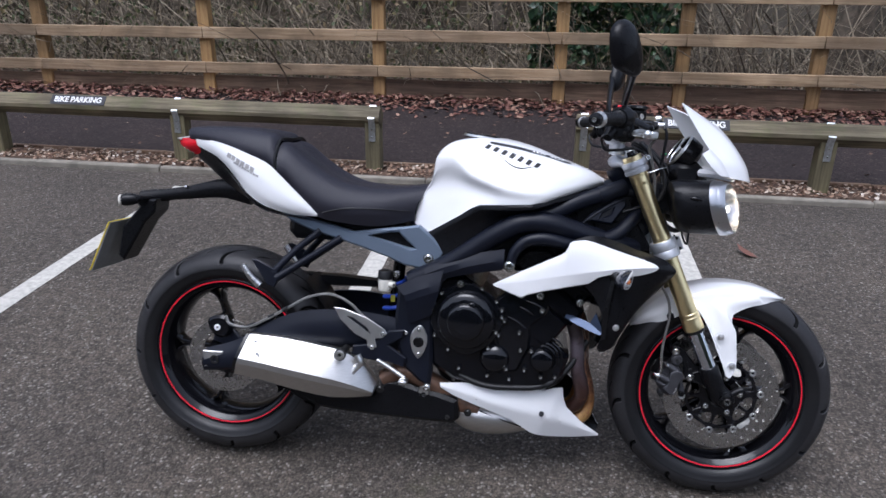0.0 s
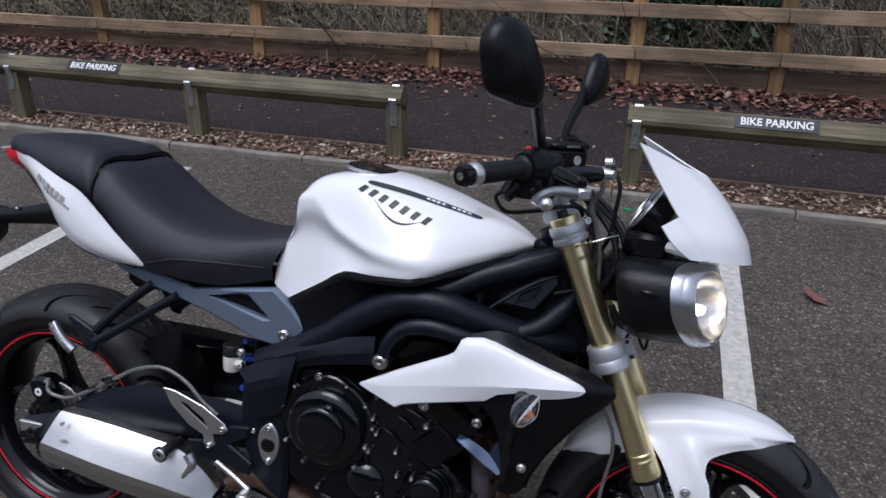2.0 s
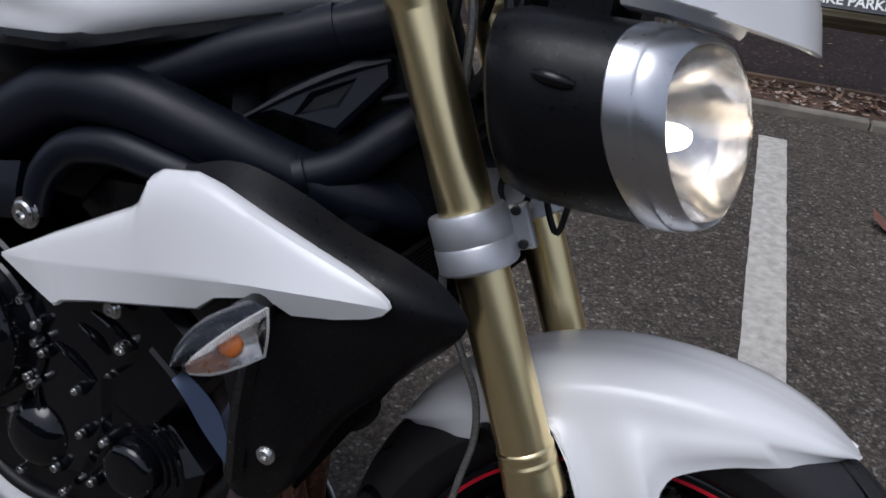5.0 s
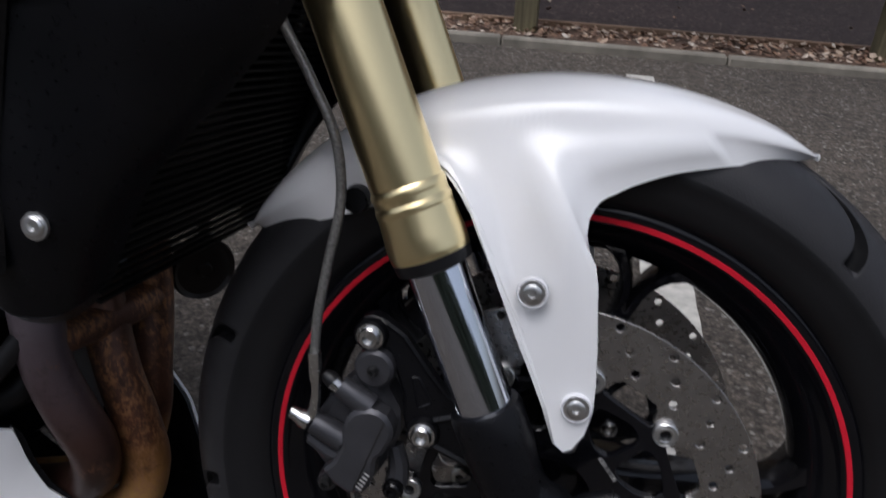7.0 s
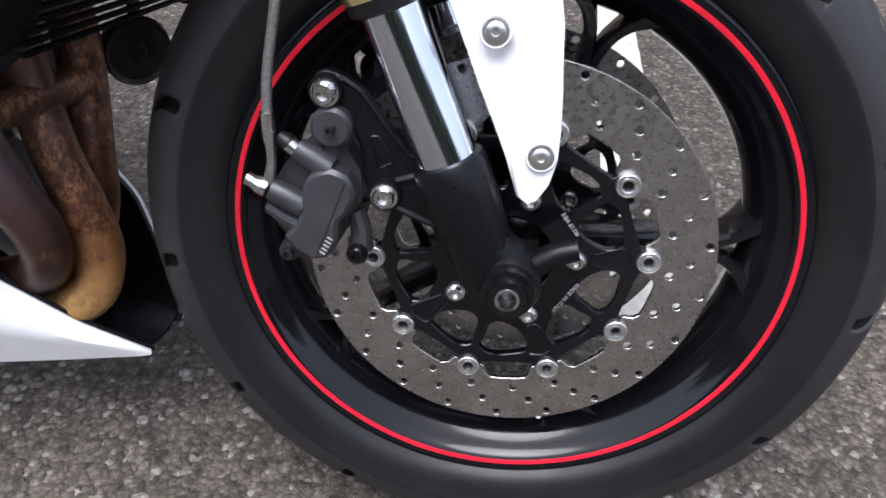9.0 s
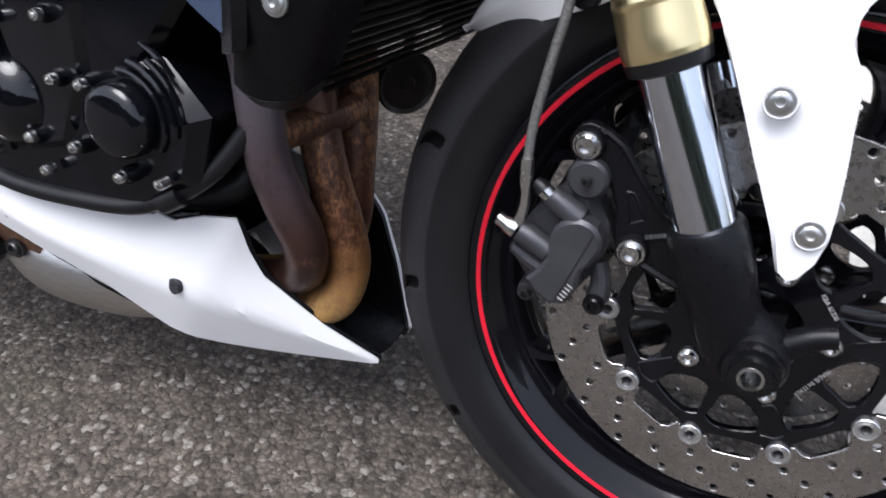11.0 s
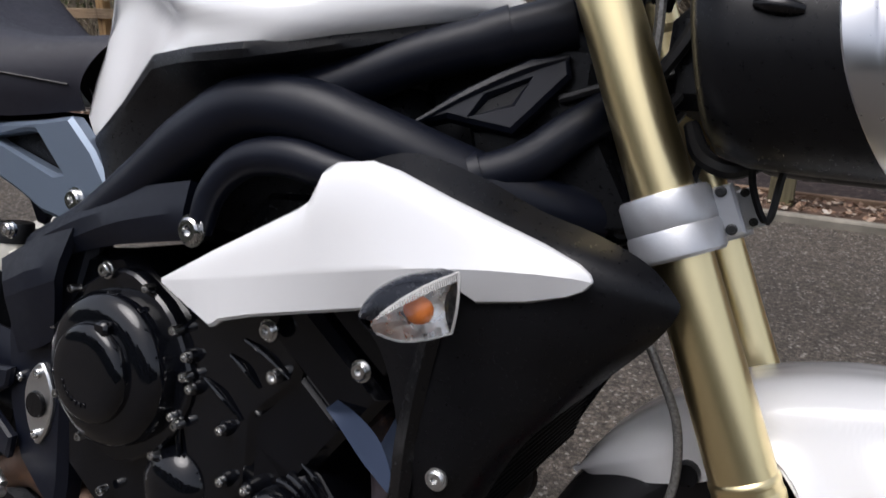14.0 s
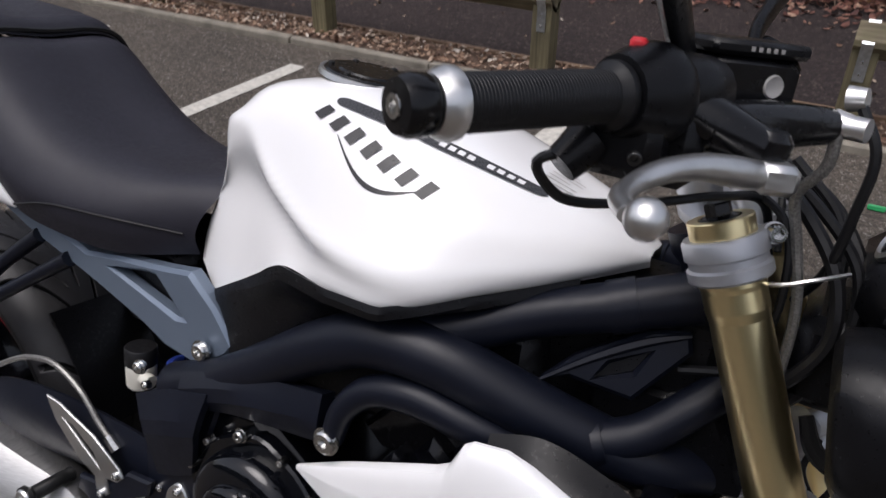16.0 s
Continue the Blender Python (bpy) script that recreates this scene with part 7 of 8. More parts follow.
part("radiator_tank", tank_r, "engine", radiator)
part("radiator_tank", mir(tank_r), "engine", radiator)

for sg in (-1, 1):
    # black shroud, from the white panel down to the foot of the radiator
    c1 = [(0.994, -0.156, 0.728), (1.036, -0.153, 0.740), (1.100, -0.152, 0.728), (1.150, -0.154, 0.710), (1.198, -0.156, 0.698), (1.232, -0.156, 0.684), (1.255, -0.154, 0.663)]
    c2 = [(0.998, -0.174, 0.705), (1.038, -0.178, 0.714), (1.100, -0.184, 0.704), (1.150, -0.186, 0.690), (1.196, -0.184, 0.680), (1.230, -0.174, 0.668), (1.254, -0.156, 0.658)]
    c3 = [(1.000, -0.176, 0.640), (1.045, -0.184, 0.645), (1.100, -0.190, 0.645), (1.150, -0.192, 0.645), (1.190, -0.186, 0.646), (1.222, -0.172, 0.645), (1.248, -0.152, 0.648)]
    c4 = [(1.052, -0.182, 0.585), (1.072, -0.188, 0.588), (1.105, -0.191, 0.586), (1.140, -0.188, 0.587), (1.168, -0.178, 0.589), (1.190, -0.162, 0.592), (1.206, -0.142, 0.597)]
    c5 = [(1.080, -0.190, 0.500), (1.085, -0.191, 0.505), (1.108, -0.190, 0.510), (1.124, -0.186, 0.515), (1.138, -0.176, 0.522), (1.148, -0.162, 0.530), (1.156, -0.146, 0.538)]
    c6 = [(1.068, -0.176, 0.452), (1.076, -0.176, 0.447), (1.090, -0.170, 0.444), (1.102, -0.164, 0.446), (1.110, -0.156, 0.452), (1.116, -0.146, 0.460), (1.120, -0.136, 0.468)]
    s = skin([c1, c2, c3, c4, c5, c6], 40, 40, 0.003)
    shroud = part("radiator_shroud", s if sg < 0 else mir(s), "plastic", bike, "black radiator side shroud", angle=40)
    foot = skin([c6, [(1.072, -0.160, 0.436), (1.078, -0.156, 0.434), (1.088, -0.150, 0.433), (1.096, -0.145, 0.436), (1.102, -0.140, 0.442), (1.108, -0.132, 0.450), (1.112, -0.124, 0.46)]], 16, 4, 0.003)
    part("shroud_foot", foot if sg < 0 else mir(foot), "plastic", shroud)
    fin = skin([[(0.979, -0.150, 0.517), (1.000, -0.158, 0.508), (1.035, -0.176, 0.496), (1.070, -0.192, 0.486)], [(0.984, -0.140, 0.524), (1.012, -0.150, 0.520), (1.046, -0.166, 0.510), (1.077, -0.191, 0.489)]], 14, 6, 0.003, straight_v=True)
    part("shroud_fin", fin if sg < 0 else mir(fin), "fin", shroud, "dark blue-grey deflector fin", angle=20)
    fin2 = skin([[(1.046, -0.166, 0.510), (1.062, -0.178, 0.500), (1.077, -0.191, 0.489)], [(1.060, -0.168, 0.540), (1.068, -0.178, 0.520), (1.079, -0.191, 0.495)]], 10, 5, 0.003, straight_v=True)
    part("shroud_fin", fin2 if sg < 0 else mir(fin2), "fin", shroud, angle=20)
    edge = skin([[(1.078, -0.188, 0.474), (1.080, -0.188, 0.500), (1.079, -0.187, 0.520), (1.086, -0.187, 0.58), (1.096, -0.188, 0.635)], [(1.090, -0.194, 0.478), (1.092, -0.195, 0.50), (1.092, -0.195, 0.52), (1.097, -0.195, 0.58), (1.105, -0.195, 0.635)]], 14, 4, 0.01)
    part("shroud_edge", edge if sg < 0 else mir(edge), "smooth_black", shroud)
    bolt((1.111, -0.193 * -sg, 0.510), (0, sg, 0), 0.0066, 0.004, "alu", shroud, washer=0.0088, socket=0.42)
    bolt((1.017, -0.160 * -sg, 0.562), (0, sg, 0), 0.0078, 0.006, "steel", shroud, washer=0.0098, socket=0.42)
    # white panel: a broad upper face and a narrow lower one that meet in a ridge
    edge_t = np.array([(0.7843, -0.160, 0.5971), (0.8578, -0.170, 0.6381), (0.9195, -0.178, 0.6703), (0.9560, -0.183, 0.6890), (0.9690, -0.185, 0.6985), (0.9755, -0.185, 0.7130), (0.9800, -0.185, 0.7230), (0.9880, -0.184, 0.7285), (1.0192, -0.183, 0.7330), (1.043, -0.184, 0.7285), (1.0905, -0.189, 0.7142), (1.1335, -0.193, 0.7024), (1.1687, -0.196, 0.6930), (1.1950, -0.1975, 0.6840), (1.2030, -0.1975, 0.6790), (1.2055, -0.1975, 0.6750)])
    edge_r = np.array([(0.7843, -0.160, 0.5950), (0.8366, -0.173, 0.6069), (0.9061, -0.185, 0.6233), (0.9776, -0.195, 0.6404), (1.0396, -0.203, 0.6543), (1.0934, -0.208, 0.6651), (1.1368, -0.210, 0.6714), (1.1715, -0.207, 0.6747), (1.1950, -0.2015, 0.6752), (1.2055, -0.1980, 0.6745)])
    edge_b = np.array([(0.7843, -0.160, 0.5930), (0.8271, -0.168, 0.5777), (0.8600, -0.174, 0.5668), (0.8660, -0.175, 0.5690), (0.8744, -0.177, 0.5757), (0.9133, -0.182, 0.5886), (0.9871, -0.188, 0.6081), (1.0340, -0.191, 0.6205), (1.0560, -0.199, 0.6400), (1.1040, -0.204, 0.6560), (1.1100, -0.203, 0.6540), (1.1270, -0.199, 0.6450), (1.1632, -0.198, 0.6523), (1.1895, -0.197, 0.6610), (1.2000, -0.197, 0.6670), (1.2055, -0.198, 0.6740)])
    px = np.unique(np.r_[np.linspace(0.7843, 1.2055, 90), edge_b[:, 0], edge_t[:, 0]])
    lines = [np.stack([px] + [np.interp(px, e[:, 0], e[:, k]) for k in (1, 2)], 1) for e in (edge_t, edge_r, edge_b)]
    rows_p = []
    for u in (0.0, 0.02, 0.06, 0.13, 0.22, 0.34, 0.48, 0.62, 0.76, 0.88, 0.95, 1.0):
        q = lines[0] + (lines[1] - lines[0]) * u
        tall = (lines[0] - lines[1])[:, 2]
        q[:, 1] -= (0.13 * tall * (1 - (1 - u) ** 5) * (1 - u) + np.minimum(0.004, 0.2 * tall) * (min(1.0, u / 0.06) - 1))
        rows_p.append(q)
    for u in (0.06, 0.5, 0.92, 1.0):
        q = lines[1] + (lines[2] - lines[1]) * u
        q[:, 1] += 0.003 * (u == 1.0)
        rows_p.append(q)
    Pp = np.array(rows_p)
    Qp = Pp + np.array([0, 0.004, 0])
    s = Shape().grid(Pp).grid(Qp, flip=True)
    for e, g in ((Pp[0], Qp[0]), (Pp[-1], Qp[-1]), (Pp[:, 0], Qp[:, 0]), (Pp[:, -1], Qp[:, -1])):
        s.grid(np.array([e, g]))
    part("fairing_panel", s if sg < 0 else mir(s), "white", bike, "glossy white radiator fairing panel", angle=30)
    # front indicator: a black shell behind a clear three-cornered lens that looks ahead and outwards
    nu = 24
    tip = (1.1075, -0.3145, 0.6485)
    up_e = crom([(1.1345, -0.2470, 0.6730), (1.1270, -0.2680, 0.6668), (1.1185, -0.2880, 0.6572), (1.1100, -0.3040, 0.6455)], nu)
    lo_e = crom([(1.1330, -0.2440, 0.6330), (1.1255, -0.2620, 0.6305), (1.1175, -0.2830, 0.6315), (1.1090, -0.3035, 0.6395)], nu)
    shell = [up_e]
    for q in ([(1.118, -0.243, 0.6725), (1.112, -0.275, 0.6685), (1.1075, -0.300, 0.6590), tip], [(1.100, -0.238, 0.658), (1.096, -0.270, 0.659), (1.1005, -0.300, 0.653), tip], [(1.094, -0.236, 0.640), (1.094, -0.268, 0.640), (1.0995, -0.298, 0.643), tip], [(1.114, -0.240, 0.631), (1.108, -0.266, 0.629), (1.1045, -0.295, 0.636), tip]):
        shell.append(crom(q, nu))
    shell.append(lo_e)
    bd = skin(shell, nu, 30)
    inner_end = [q[0] for q in shell]
    bd.add(inner_end + [np.mean(inner_end, 0)], [(k, (k + 1) % 6, 6) for k in range(6)])
    ib = part("front_indicator", bd if sg < 0 else mir(bd), "shell", bike, "black teardrop front indicator", angle=40)
    out_ = np.array([0.82, -0.55, 0.10])
    across = np.linspace(0, 1, 9)[:, None, None]
    bulge = np.sin(np.pi * across) * np.sin(np.pi * np.linspace(0.12, 0.95, nu))[None, :, None]
    face = up_e * (1 - across) + lo_e * across
    front_f, back_f = face + bulge * 0.0085 * out_, face + (bulge * 0.0085 - 0.0012) * out_
    ln = Shape().grid(front_f).grid(back_f, flip=True)
    for e, g in ((front_f[0], back_f[0]), (front_f[-1], back_f[-1]), (front_f[:, 0], back_f[:, 0]), (front_f[:, -1], back_f[:, -1])):
        ln.grid(np.array([e, g]))
    lo_ = part("indicator_lens", ln if sg < 0 else mir(ln), "glass", ib, "clear indicator lens", angle=50)
    lo_.visible_shadow = False
    # silvered bowl behind the lens, moulded in small facets
    rng_i = random.Random(5)
    bowl = face[::1, ::2] * 0.96 + face.mean((0, 1)) * 0.04 - bulge[::1, ::2] * 0.016 * out_ - 0.0016 * out_
    bowl = bowl + np.array([[[rng_i.uniform(-0.0007, 0.0007) for _ in range(3)] for _ in range(bowl.shape[1])] for _ in range(bowl.shape[0])])
    refl = Shape().grid(bowl)
    part("indicator_reflector", refl if sg < 0 else mir(refl), "bowl", ib, "faceted silvered reflector", angle=4)
    for k in range(36):
        f = 0.5 + k * (nu - 2.0) / 36
        i0, fr = int(f), f - int(f)
        q = [front_f[a, i0] * (1 - fr) + front_f[a, i0 + 1] * fr + 0.0004 * out_ for a in (0, 1)]
        q[1] = q[0] + (q[1] - q[0]) * min(1.0, 0.0050 / np.linalg.norm(q[1] - q[0]))
        rb2 = tube(q, 0.00055, 5, 2, smooth=False)
        part("lens_rib", rb2 if sg < 0 else mir(rb2), "lens_white", ib)
    for e in (0, -1):
        rim_ = tube(front_f[e][::3], 0.0009, 6, 20)
        part("lens_rim", rim_ if sg < 0 else mir(rim_), "lens_white", ib)
    rim_ = tube(front_f[:, 0], 0.0012, 6, 14)
    part("lens_rim", rim_ if sg < 0 else mir(rim_), "lens_white", ib)
    blb = lathe([(0.0, 0.0080), (0.0045, 0.0072), (0.0078, 0.0040), (0.0088, -0.001), (0.0075, -0.007)], (1.1215, -0.2690, 0.6492), tuple(out_), 20)
    part("indicator_bulb", blb if sg < 0 else mir(blb), "amber", ib, "amber bulb")
    stalk = tube([(1.098, -0.185, 0.645), (1.106, -0.240, 0.652)], [0.013, 0.012], 12, smooth=False)
    part("indicator_stalk", stalk if sg < 0 else mir(stalk), "hose", ib)

horn = part("horn", lathe([(0.0, 0.004), (0.006, 0.004), (0.008, 0.001), (0.020, 0.003), (0.026, 0.001), (0.030, 0.004), (0.032, 0.0), (0.030, -0.012), (0.018, -0.026), (0.0, -0.028)], (1.076, 0.075, 0.400), (0.75, -0.62, -0.12), 32), "horn", bike, "round black horn")
part("horn_bracket", tube([(1.070, 0.085, 0.403), (1.075, 0.08, 0.47)], 0.006, 8, smooth=False), "engine", horn)

# ---- cockpit ----
bar = tube([(1.026, -0.338, 1.0395), (1.070, -0.250, 1.045), (1.098, -0.190, 1.042), (1.098, -0.130, 1.022), (1.092, -0.070, 1.004), (1.090, 0.0, 1.000), (1.092, 0.070, 1.004), (1.098, 0.130, 1.022), (1.098, 0.190, 1.042), (1.070, 0.250, 1.045), (1.026, 0.338, 1.0395)], [0.011] * 3 + [0.011, 0.014, 0.014, 0.014, 0.011] + [0.011] * 3, 14, 70)
handlebar = part("handlebar", bar, "smooth_black", bike, "black tapered handlebar")
for sg in (-1, 1):
    for dy in (0.045,):
        rs = Shape()
        lathe([(0.0, 0.0), (0.018, 0.0), (0.019, 0.004), (0.017, 0.030), (0.0, 0.030)], (1.098, dy * sg, 0.952), (-0.1, 0, 1), 20, rs)
        block((1.066, dy * sg - 0.018, 0.978), (1.114, dy * sg + 0.018, 1.022), 0.007, rs)
        part("bar_riser", rs, "clamp", handlebar, "silver handlebar clamp")
        for dx in (-0.015, 0.015):
            bolt((1.090 + dx, dy * sg, 1.021), (0, 0, 1), 0.005, 0.005, parent=handlebar)
    d = np.array([0.063, 0.130, 0.0065]) / np.linalg.norm([0.063, 0.130, 0.0065])
    g0 = np.array([1.0183, -0.3548, 1.0392])
    grip_prof = [(0.0, 0.0), (0.0160, 0.0), (0.0166, 0.003)]
    for k in range(45):
        h = 0.006 + 0.0023 * k
        grip_prof += [(0.0158, h), (0.0158, h + 0.0008), (0.01555, h + 0.0011), (0.01555, h + 0.0019)]
    grip_prof += [(0.0175, 0.112), (0.0205, 0.114), (0.0205, 0.119), (0.016, 0.121)]
    gr = lathe(grip_prof, g0, d, 28)
    grip = part("grip", gr if sg < 0 else mir(gr), "hose", handlebar, "ribbed black rubber grip", angle=30)
    we = lathe([(0.0155, 0.004), (0.0188, 0.003), (0.0192, 0.000), (0.0186, -0.004), (0.015, -0.010), (0.0, -0.010)], g0, d, 28)
    part("bar_end_ring", we if sg < 0 else mir(we), "alu", grip, "aluminium bar end flange", angle=25)
    wt = lathe([(0.012, -0.008), (0.0138, -0.010), (0.0160, -0.014), (0.0162, -0.024), (0.0140, -0.029), (0.0070, -0.030), (0.0060, -0.026), (0.0, -0.026)], g0, d, 28)
    part("bar_end_weight", wt if sg < 0 else mir(wt), "smooth_black", grip, "black bar end weight")
    bs = lathe([(0.0, 0.0275), (0.003, 0.0275), (0.0035, 0.031), (0.0062, 0.031), (0.0066, 0.028)], g0, -d, 16)
    part("bar_end_screw", bs if sg < 0 else mir(bs), "steel", grip)
    # switch housing
    sh = Shape()
    tube([g0 + d * 0.120, g0 + d * 0.138, g0 + d * 0.142, g0 + d * 0.159, g0 + d * 0.163], [0.024, 0.030, 0.031, 0.029, 0.022], 18, 16, shape=sh)
    block(g0 + d * 0.140 + (-0.026, -0.018, -0.050), g0 + d * 0.140 + (0.022, 0.016, 0.0), 0.008, sh)
    block(g0 + d * 0.172 + (-0.020, -0.016, -0.058), g0 + d * 0.172 + (0.026, 0.018, -0.004), 0.010, sh)
    tube([g0 + d * 0.168, g0 + d * 0.186, g0 + d * 0.205], [0.022, 0.024, 0.021], 16, 8, shape=sh)
    tube([g0 + d * 0.128 + (-0.016, 0, -0.030), g0 + d * 0.112 + (-0.020, 0, -0.046)], [0.016, 0.012], 12, shape=sh, smooth=False)
    hs = part("switch_housing", sh if sg < 0 else mir(sh), "plastic", handlebar, "black switch housing", angle=40)
    if sg < 0:
        part("kill_switch", block(g0 + d * 0.138 + (-0.010, -0.004, 0.024), g0 + d * 0.138 + (0.000, 0.006, 0.0325), 0.002), "red_switch", hs, "red engine kill switch")
        bolt(g0 + d * 0.134 + (0.012, -0.012, -0.034), (0.3, -0.9, -0.2), 0.0045, 0.003, "darksteel", hs)
    # throttle or clutch cable loop
    lp = tube([g0 + d * 0.134 + (-0.01, 0, -0.035), (1.035, -0.262, 1.000), (1.040, -0.235, 0.975), (1.085, -0.175, 0.968), (1.125, -0.12, 0.972), (1.150, -0.06, 0.960), (1.165, -0.03, 0.90)], 0.0036, 8, 50)
    part("cable", lp if sg < 0 else mir(lp), "hose", handlebar, "black control cable")
    # mirror, stem and head one moulding; the left one is turned further out
    out = crom([(-0.022, 0.078), (-0.008, 0.097), (0.020, 0.105), (0.046, 0.093), (0.070, 0.060), (0.086, 0.014), (0.080, -0.012), (0.056, -0.012), (0.020, -0.006), (-0.004, 0.002), (-0.019, 0.036)], 52, closed=True)
    if sg < 0:
        foot, mu, mn, far = np.array([1.040, -0.392, 1.153]), np.array([0.643, 0.766, 0.0]), np.array([0.766, -0.643, 0.0]), 0.0
        stem = [(1.090, -0.158, 1.030), (1.0876, -0.1667, 1.0615), (1.087, -0.200, 1.086), (1.088, -0.250, 1.114), (1.090, -0.300, 1.146), (1.092, -0.334, 1.172)]
    else:
        foot, mu, mn, far = np.array([1.0935, 0.306, 1.150]), np.array([-0.28, -0.96, 0.0]), np.array([0.96, -0.28, 0.0]), 0.075
        stem = [(1.092, 0.158, 1.030), (1.0815, 0.168, 1.075), (1.083, 0.205, 1.100), (1.088, 0.250, 1.125), (1.094, 0.296, 1.155), (1.099, 0.330, 1.182)]
    c = out.mean(0)

    def on_head(k, depth):
        q = c + (out - c) * k
        return foot + (q[:, :1] - far) * mu + mn * depth + np.stack([0 * q[:, 1], 0 * q[:, 1], q[:, 1]], 1)

    shell = Shape().grid(np.array([on_head(k, dx) for k, dx in ((0.97, -0.003), (1.0, 0.000), (1.0, 0.006), (0.96, 0.014), (0.84, 0.022), (0.58, 0.028), (0.25, 0.031), (0.01, 0.032))]), wrap_u=True)
    mst = part("mirror_stem", tube(stem, [0.013, 0.0140, 0.0150, 0.0165, 0.0190, 0.0230], 16, 40, flat=0.5), "plastic", bike, "black mirror stem")
    part("mirror_shell", shell, "plastic", mst, "matt black mirror shell", angle=45)
    part("mirror_glass", Shape().add(on_head(0.95, -0.0035), [tuple(range(52))]), "mirror", mst, "mirror glass")
    ms = Shape()
    block((1.086, -0.182, 1.030), (1.118, -0.150, 1.062), 0.006, ms)
    part("mirror_clamp", ms if sg < 0 else mir(ms), "smooth_black", mst)

# front brake master cylinder and lever
part("lever_perch", tube([(1.100, -0.196, 1.040), (1.124, -0.190, 1.030), (1.148, -0.184, 1.022)], [0.020, 0.021, 0.017], 14, 12, flat=0.8), "smooth_black", bike, "black lever perch")
mc = tube([(1.112, -0.205, 1.030), (1.135, -0.165, 1.032), (1.160, -0.125, 1.032), (1.178, -0.100, 1.032)], [0.014, 0.0155, 0.015, 0.013], 14, 18)
master = part("master_cylinder", mc, "smooth_black", bike, "black front brake master cylinder")
rm = Matrix.Translation((1.112, -0.119, 1.052)) @ Matrix.Rotation(radians(47), 4, "Z")
part("fluid_reservoir", block((-0.038, -0.026, -0.030), (0.038, 0.026, 0.020), 0.005, m=rm), "smooth_black", master, "black square brake reservoir")
part("reservoir_lid", block((-0.0395, -0.0275, 0.020), (0.0395, 0.0275, 0.030), 0.003, m=rm), "plastic", master)
nrm_r = np.array(rm.to_3x3() @ Vector((0, -1, 0)))
sg_o = np.array(rm @ Vector((0.014, -0.026, 0.002)))
part("sight_glass", lathe([(0.0, 0.0006), (0.0055, 0.001), (0.0072, 0.0016), (0.0080, 0.0)], sg_o, nrm_r, 24), "grey_print", master, "round sight glass")
wb = Shape()
for k in range(5):
    block((-0.012 + 0.006 * k, -0.0279, 0.0235), (-0.009 + 0.006 * k, -0.0274, 0.0265), 0.0001, wb, rm)
part("lid_print", wb, "grey_print", master)
lv = tube([(1.153, -0.196, 1.007), (1.143, -0.216, 1.010), (1.128, -0.244, 1.014), (1.114, -0.276, 1.014), (1.106, -0.304, 1.010), (1.108, -0.335, 1.008), (1.119, -0.356, 1.008)], [0.0115, 0.0120, 0.0102, 0.0082, 0.0068, 0.0060, 0.0058], 14, 44, flat=0.8)
lever = part("brake_lever", lv, "alu", bike, "cast aluminium brake lever with ball end")
part("lever_ball", lathe([(0.0, 0.0102)] + [(0.0102 * math.sin(a), 0.0102 * math.cos(a)) for a in np.linspace(0.15, 3.0, 12)] + [(0.0, -0.0102)], (1.128, -0.362, 1.0095), (0, 0, 1), 24), "alu", lever)
blk = Matrix.Translation((1.156, -0.186, 1.008)) @ Matrix.Rotation(radians(-62), 4, "Z")
part("lever_block", block((-0.016, -0.012, -0.010), (0.022, 0.013, 0.009), 0.004, m=blk), "alu", lever, "cast lever root with a slit")
part("lever_pivot", lathe([(0.0, 0.014), (0.012, 0.014), (0.014, 0.011), (0.016, 0.009), (0.016, -0.014), (0.0, -0.014)], (1.150, -0.182, 1.020), (0.1, 0, 1), 24), "smooth_black", lever)
part("banjo_bolt", tube([(1.182, -0.098, 1.034), (1.192, -0.100, 1.034), (1.204, -0.104, 1.034)], [0.011, 0.0085, 0.0085], 10, smooth=False), "alu", master, "alloy banjo bolt")
part("banjo_bolt", tube([(1.186, -0.070, 1.050), (1.198, -0.073, 1.052)], [0.010, 0.008], 10, smooth=False), "alu", master)
for pts, r, m in (([(1.186, -0.104, 1.030), (1.186, -0.100, 1.005), (1.172, -0.090, 0.980), (1.180, -0.082, 0.945), (1.192, -0.078, 0.90), (1.196, -0.075, 0.80), (1.200, -0.075, 0.70)], 0.0043, "braid"),
                  ([(1.196, -0.074, 1.046), (1.212, -0.078, 1.020), (1.212, -0.075, 0.97), (1.206, -0.06, 0.92), (1.19, -0.03, 0.88)], 0.004, "hose"),
                  ([(1.15, -0.05, 0.985), (1.185, -0.055, 0.955), (1.215, -0.065, 0.915), (1.222, -0.070, 0.865), (1.205, -0.072, 0.83), (1.180, -0.07, 0.80)], 0.006, "hose"),
                  ([(1.14, -0.02, 0.99), (1.19, -0.035, 0.96), (1.228, -0.045, 0.92), (1.235, -0.050, 0.87), (1.22, -0.055, 0.82), (1.185, -0.055, 0.775)], 0.005, "hose"),
                  ([(1.16, 0.0, 0.99), (1.205, -0.01, 0.95), (1.22, -0.03, 0.88), (1.215, -0.05, 0.83), (1.18, -0.06, 0.82), (1.12, -0.06, 0.80)], 0.0045, "hose"),
                  ([(1.13, -0.06, 0.975), (1.168, -0.075, 0.955), (1.182, -0.082, 0.90), (1.178, -0.078, 0.85), (1.17, -0.06, 0.80)], 0.0035, "hose"),
                  ([(1.14, 0.03, 0.985), (1.20, 0.03, 0.95), (1.235, 0.01, 0.90), (1.23, -0.02, 0.84), (1.20, -0.03, 0.78)], 0.006, "hose")):
    part("control_cable", tube(pts, r, 8, 44), m, bike, "cable or hose behind the headlights")
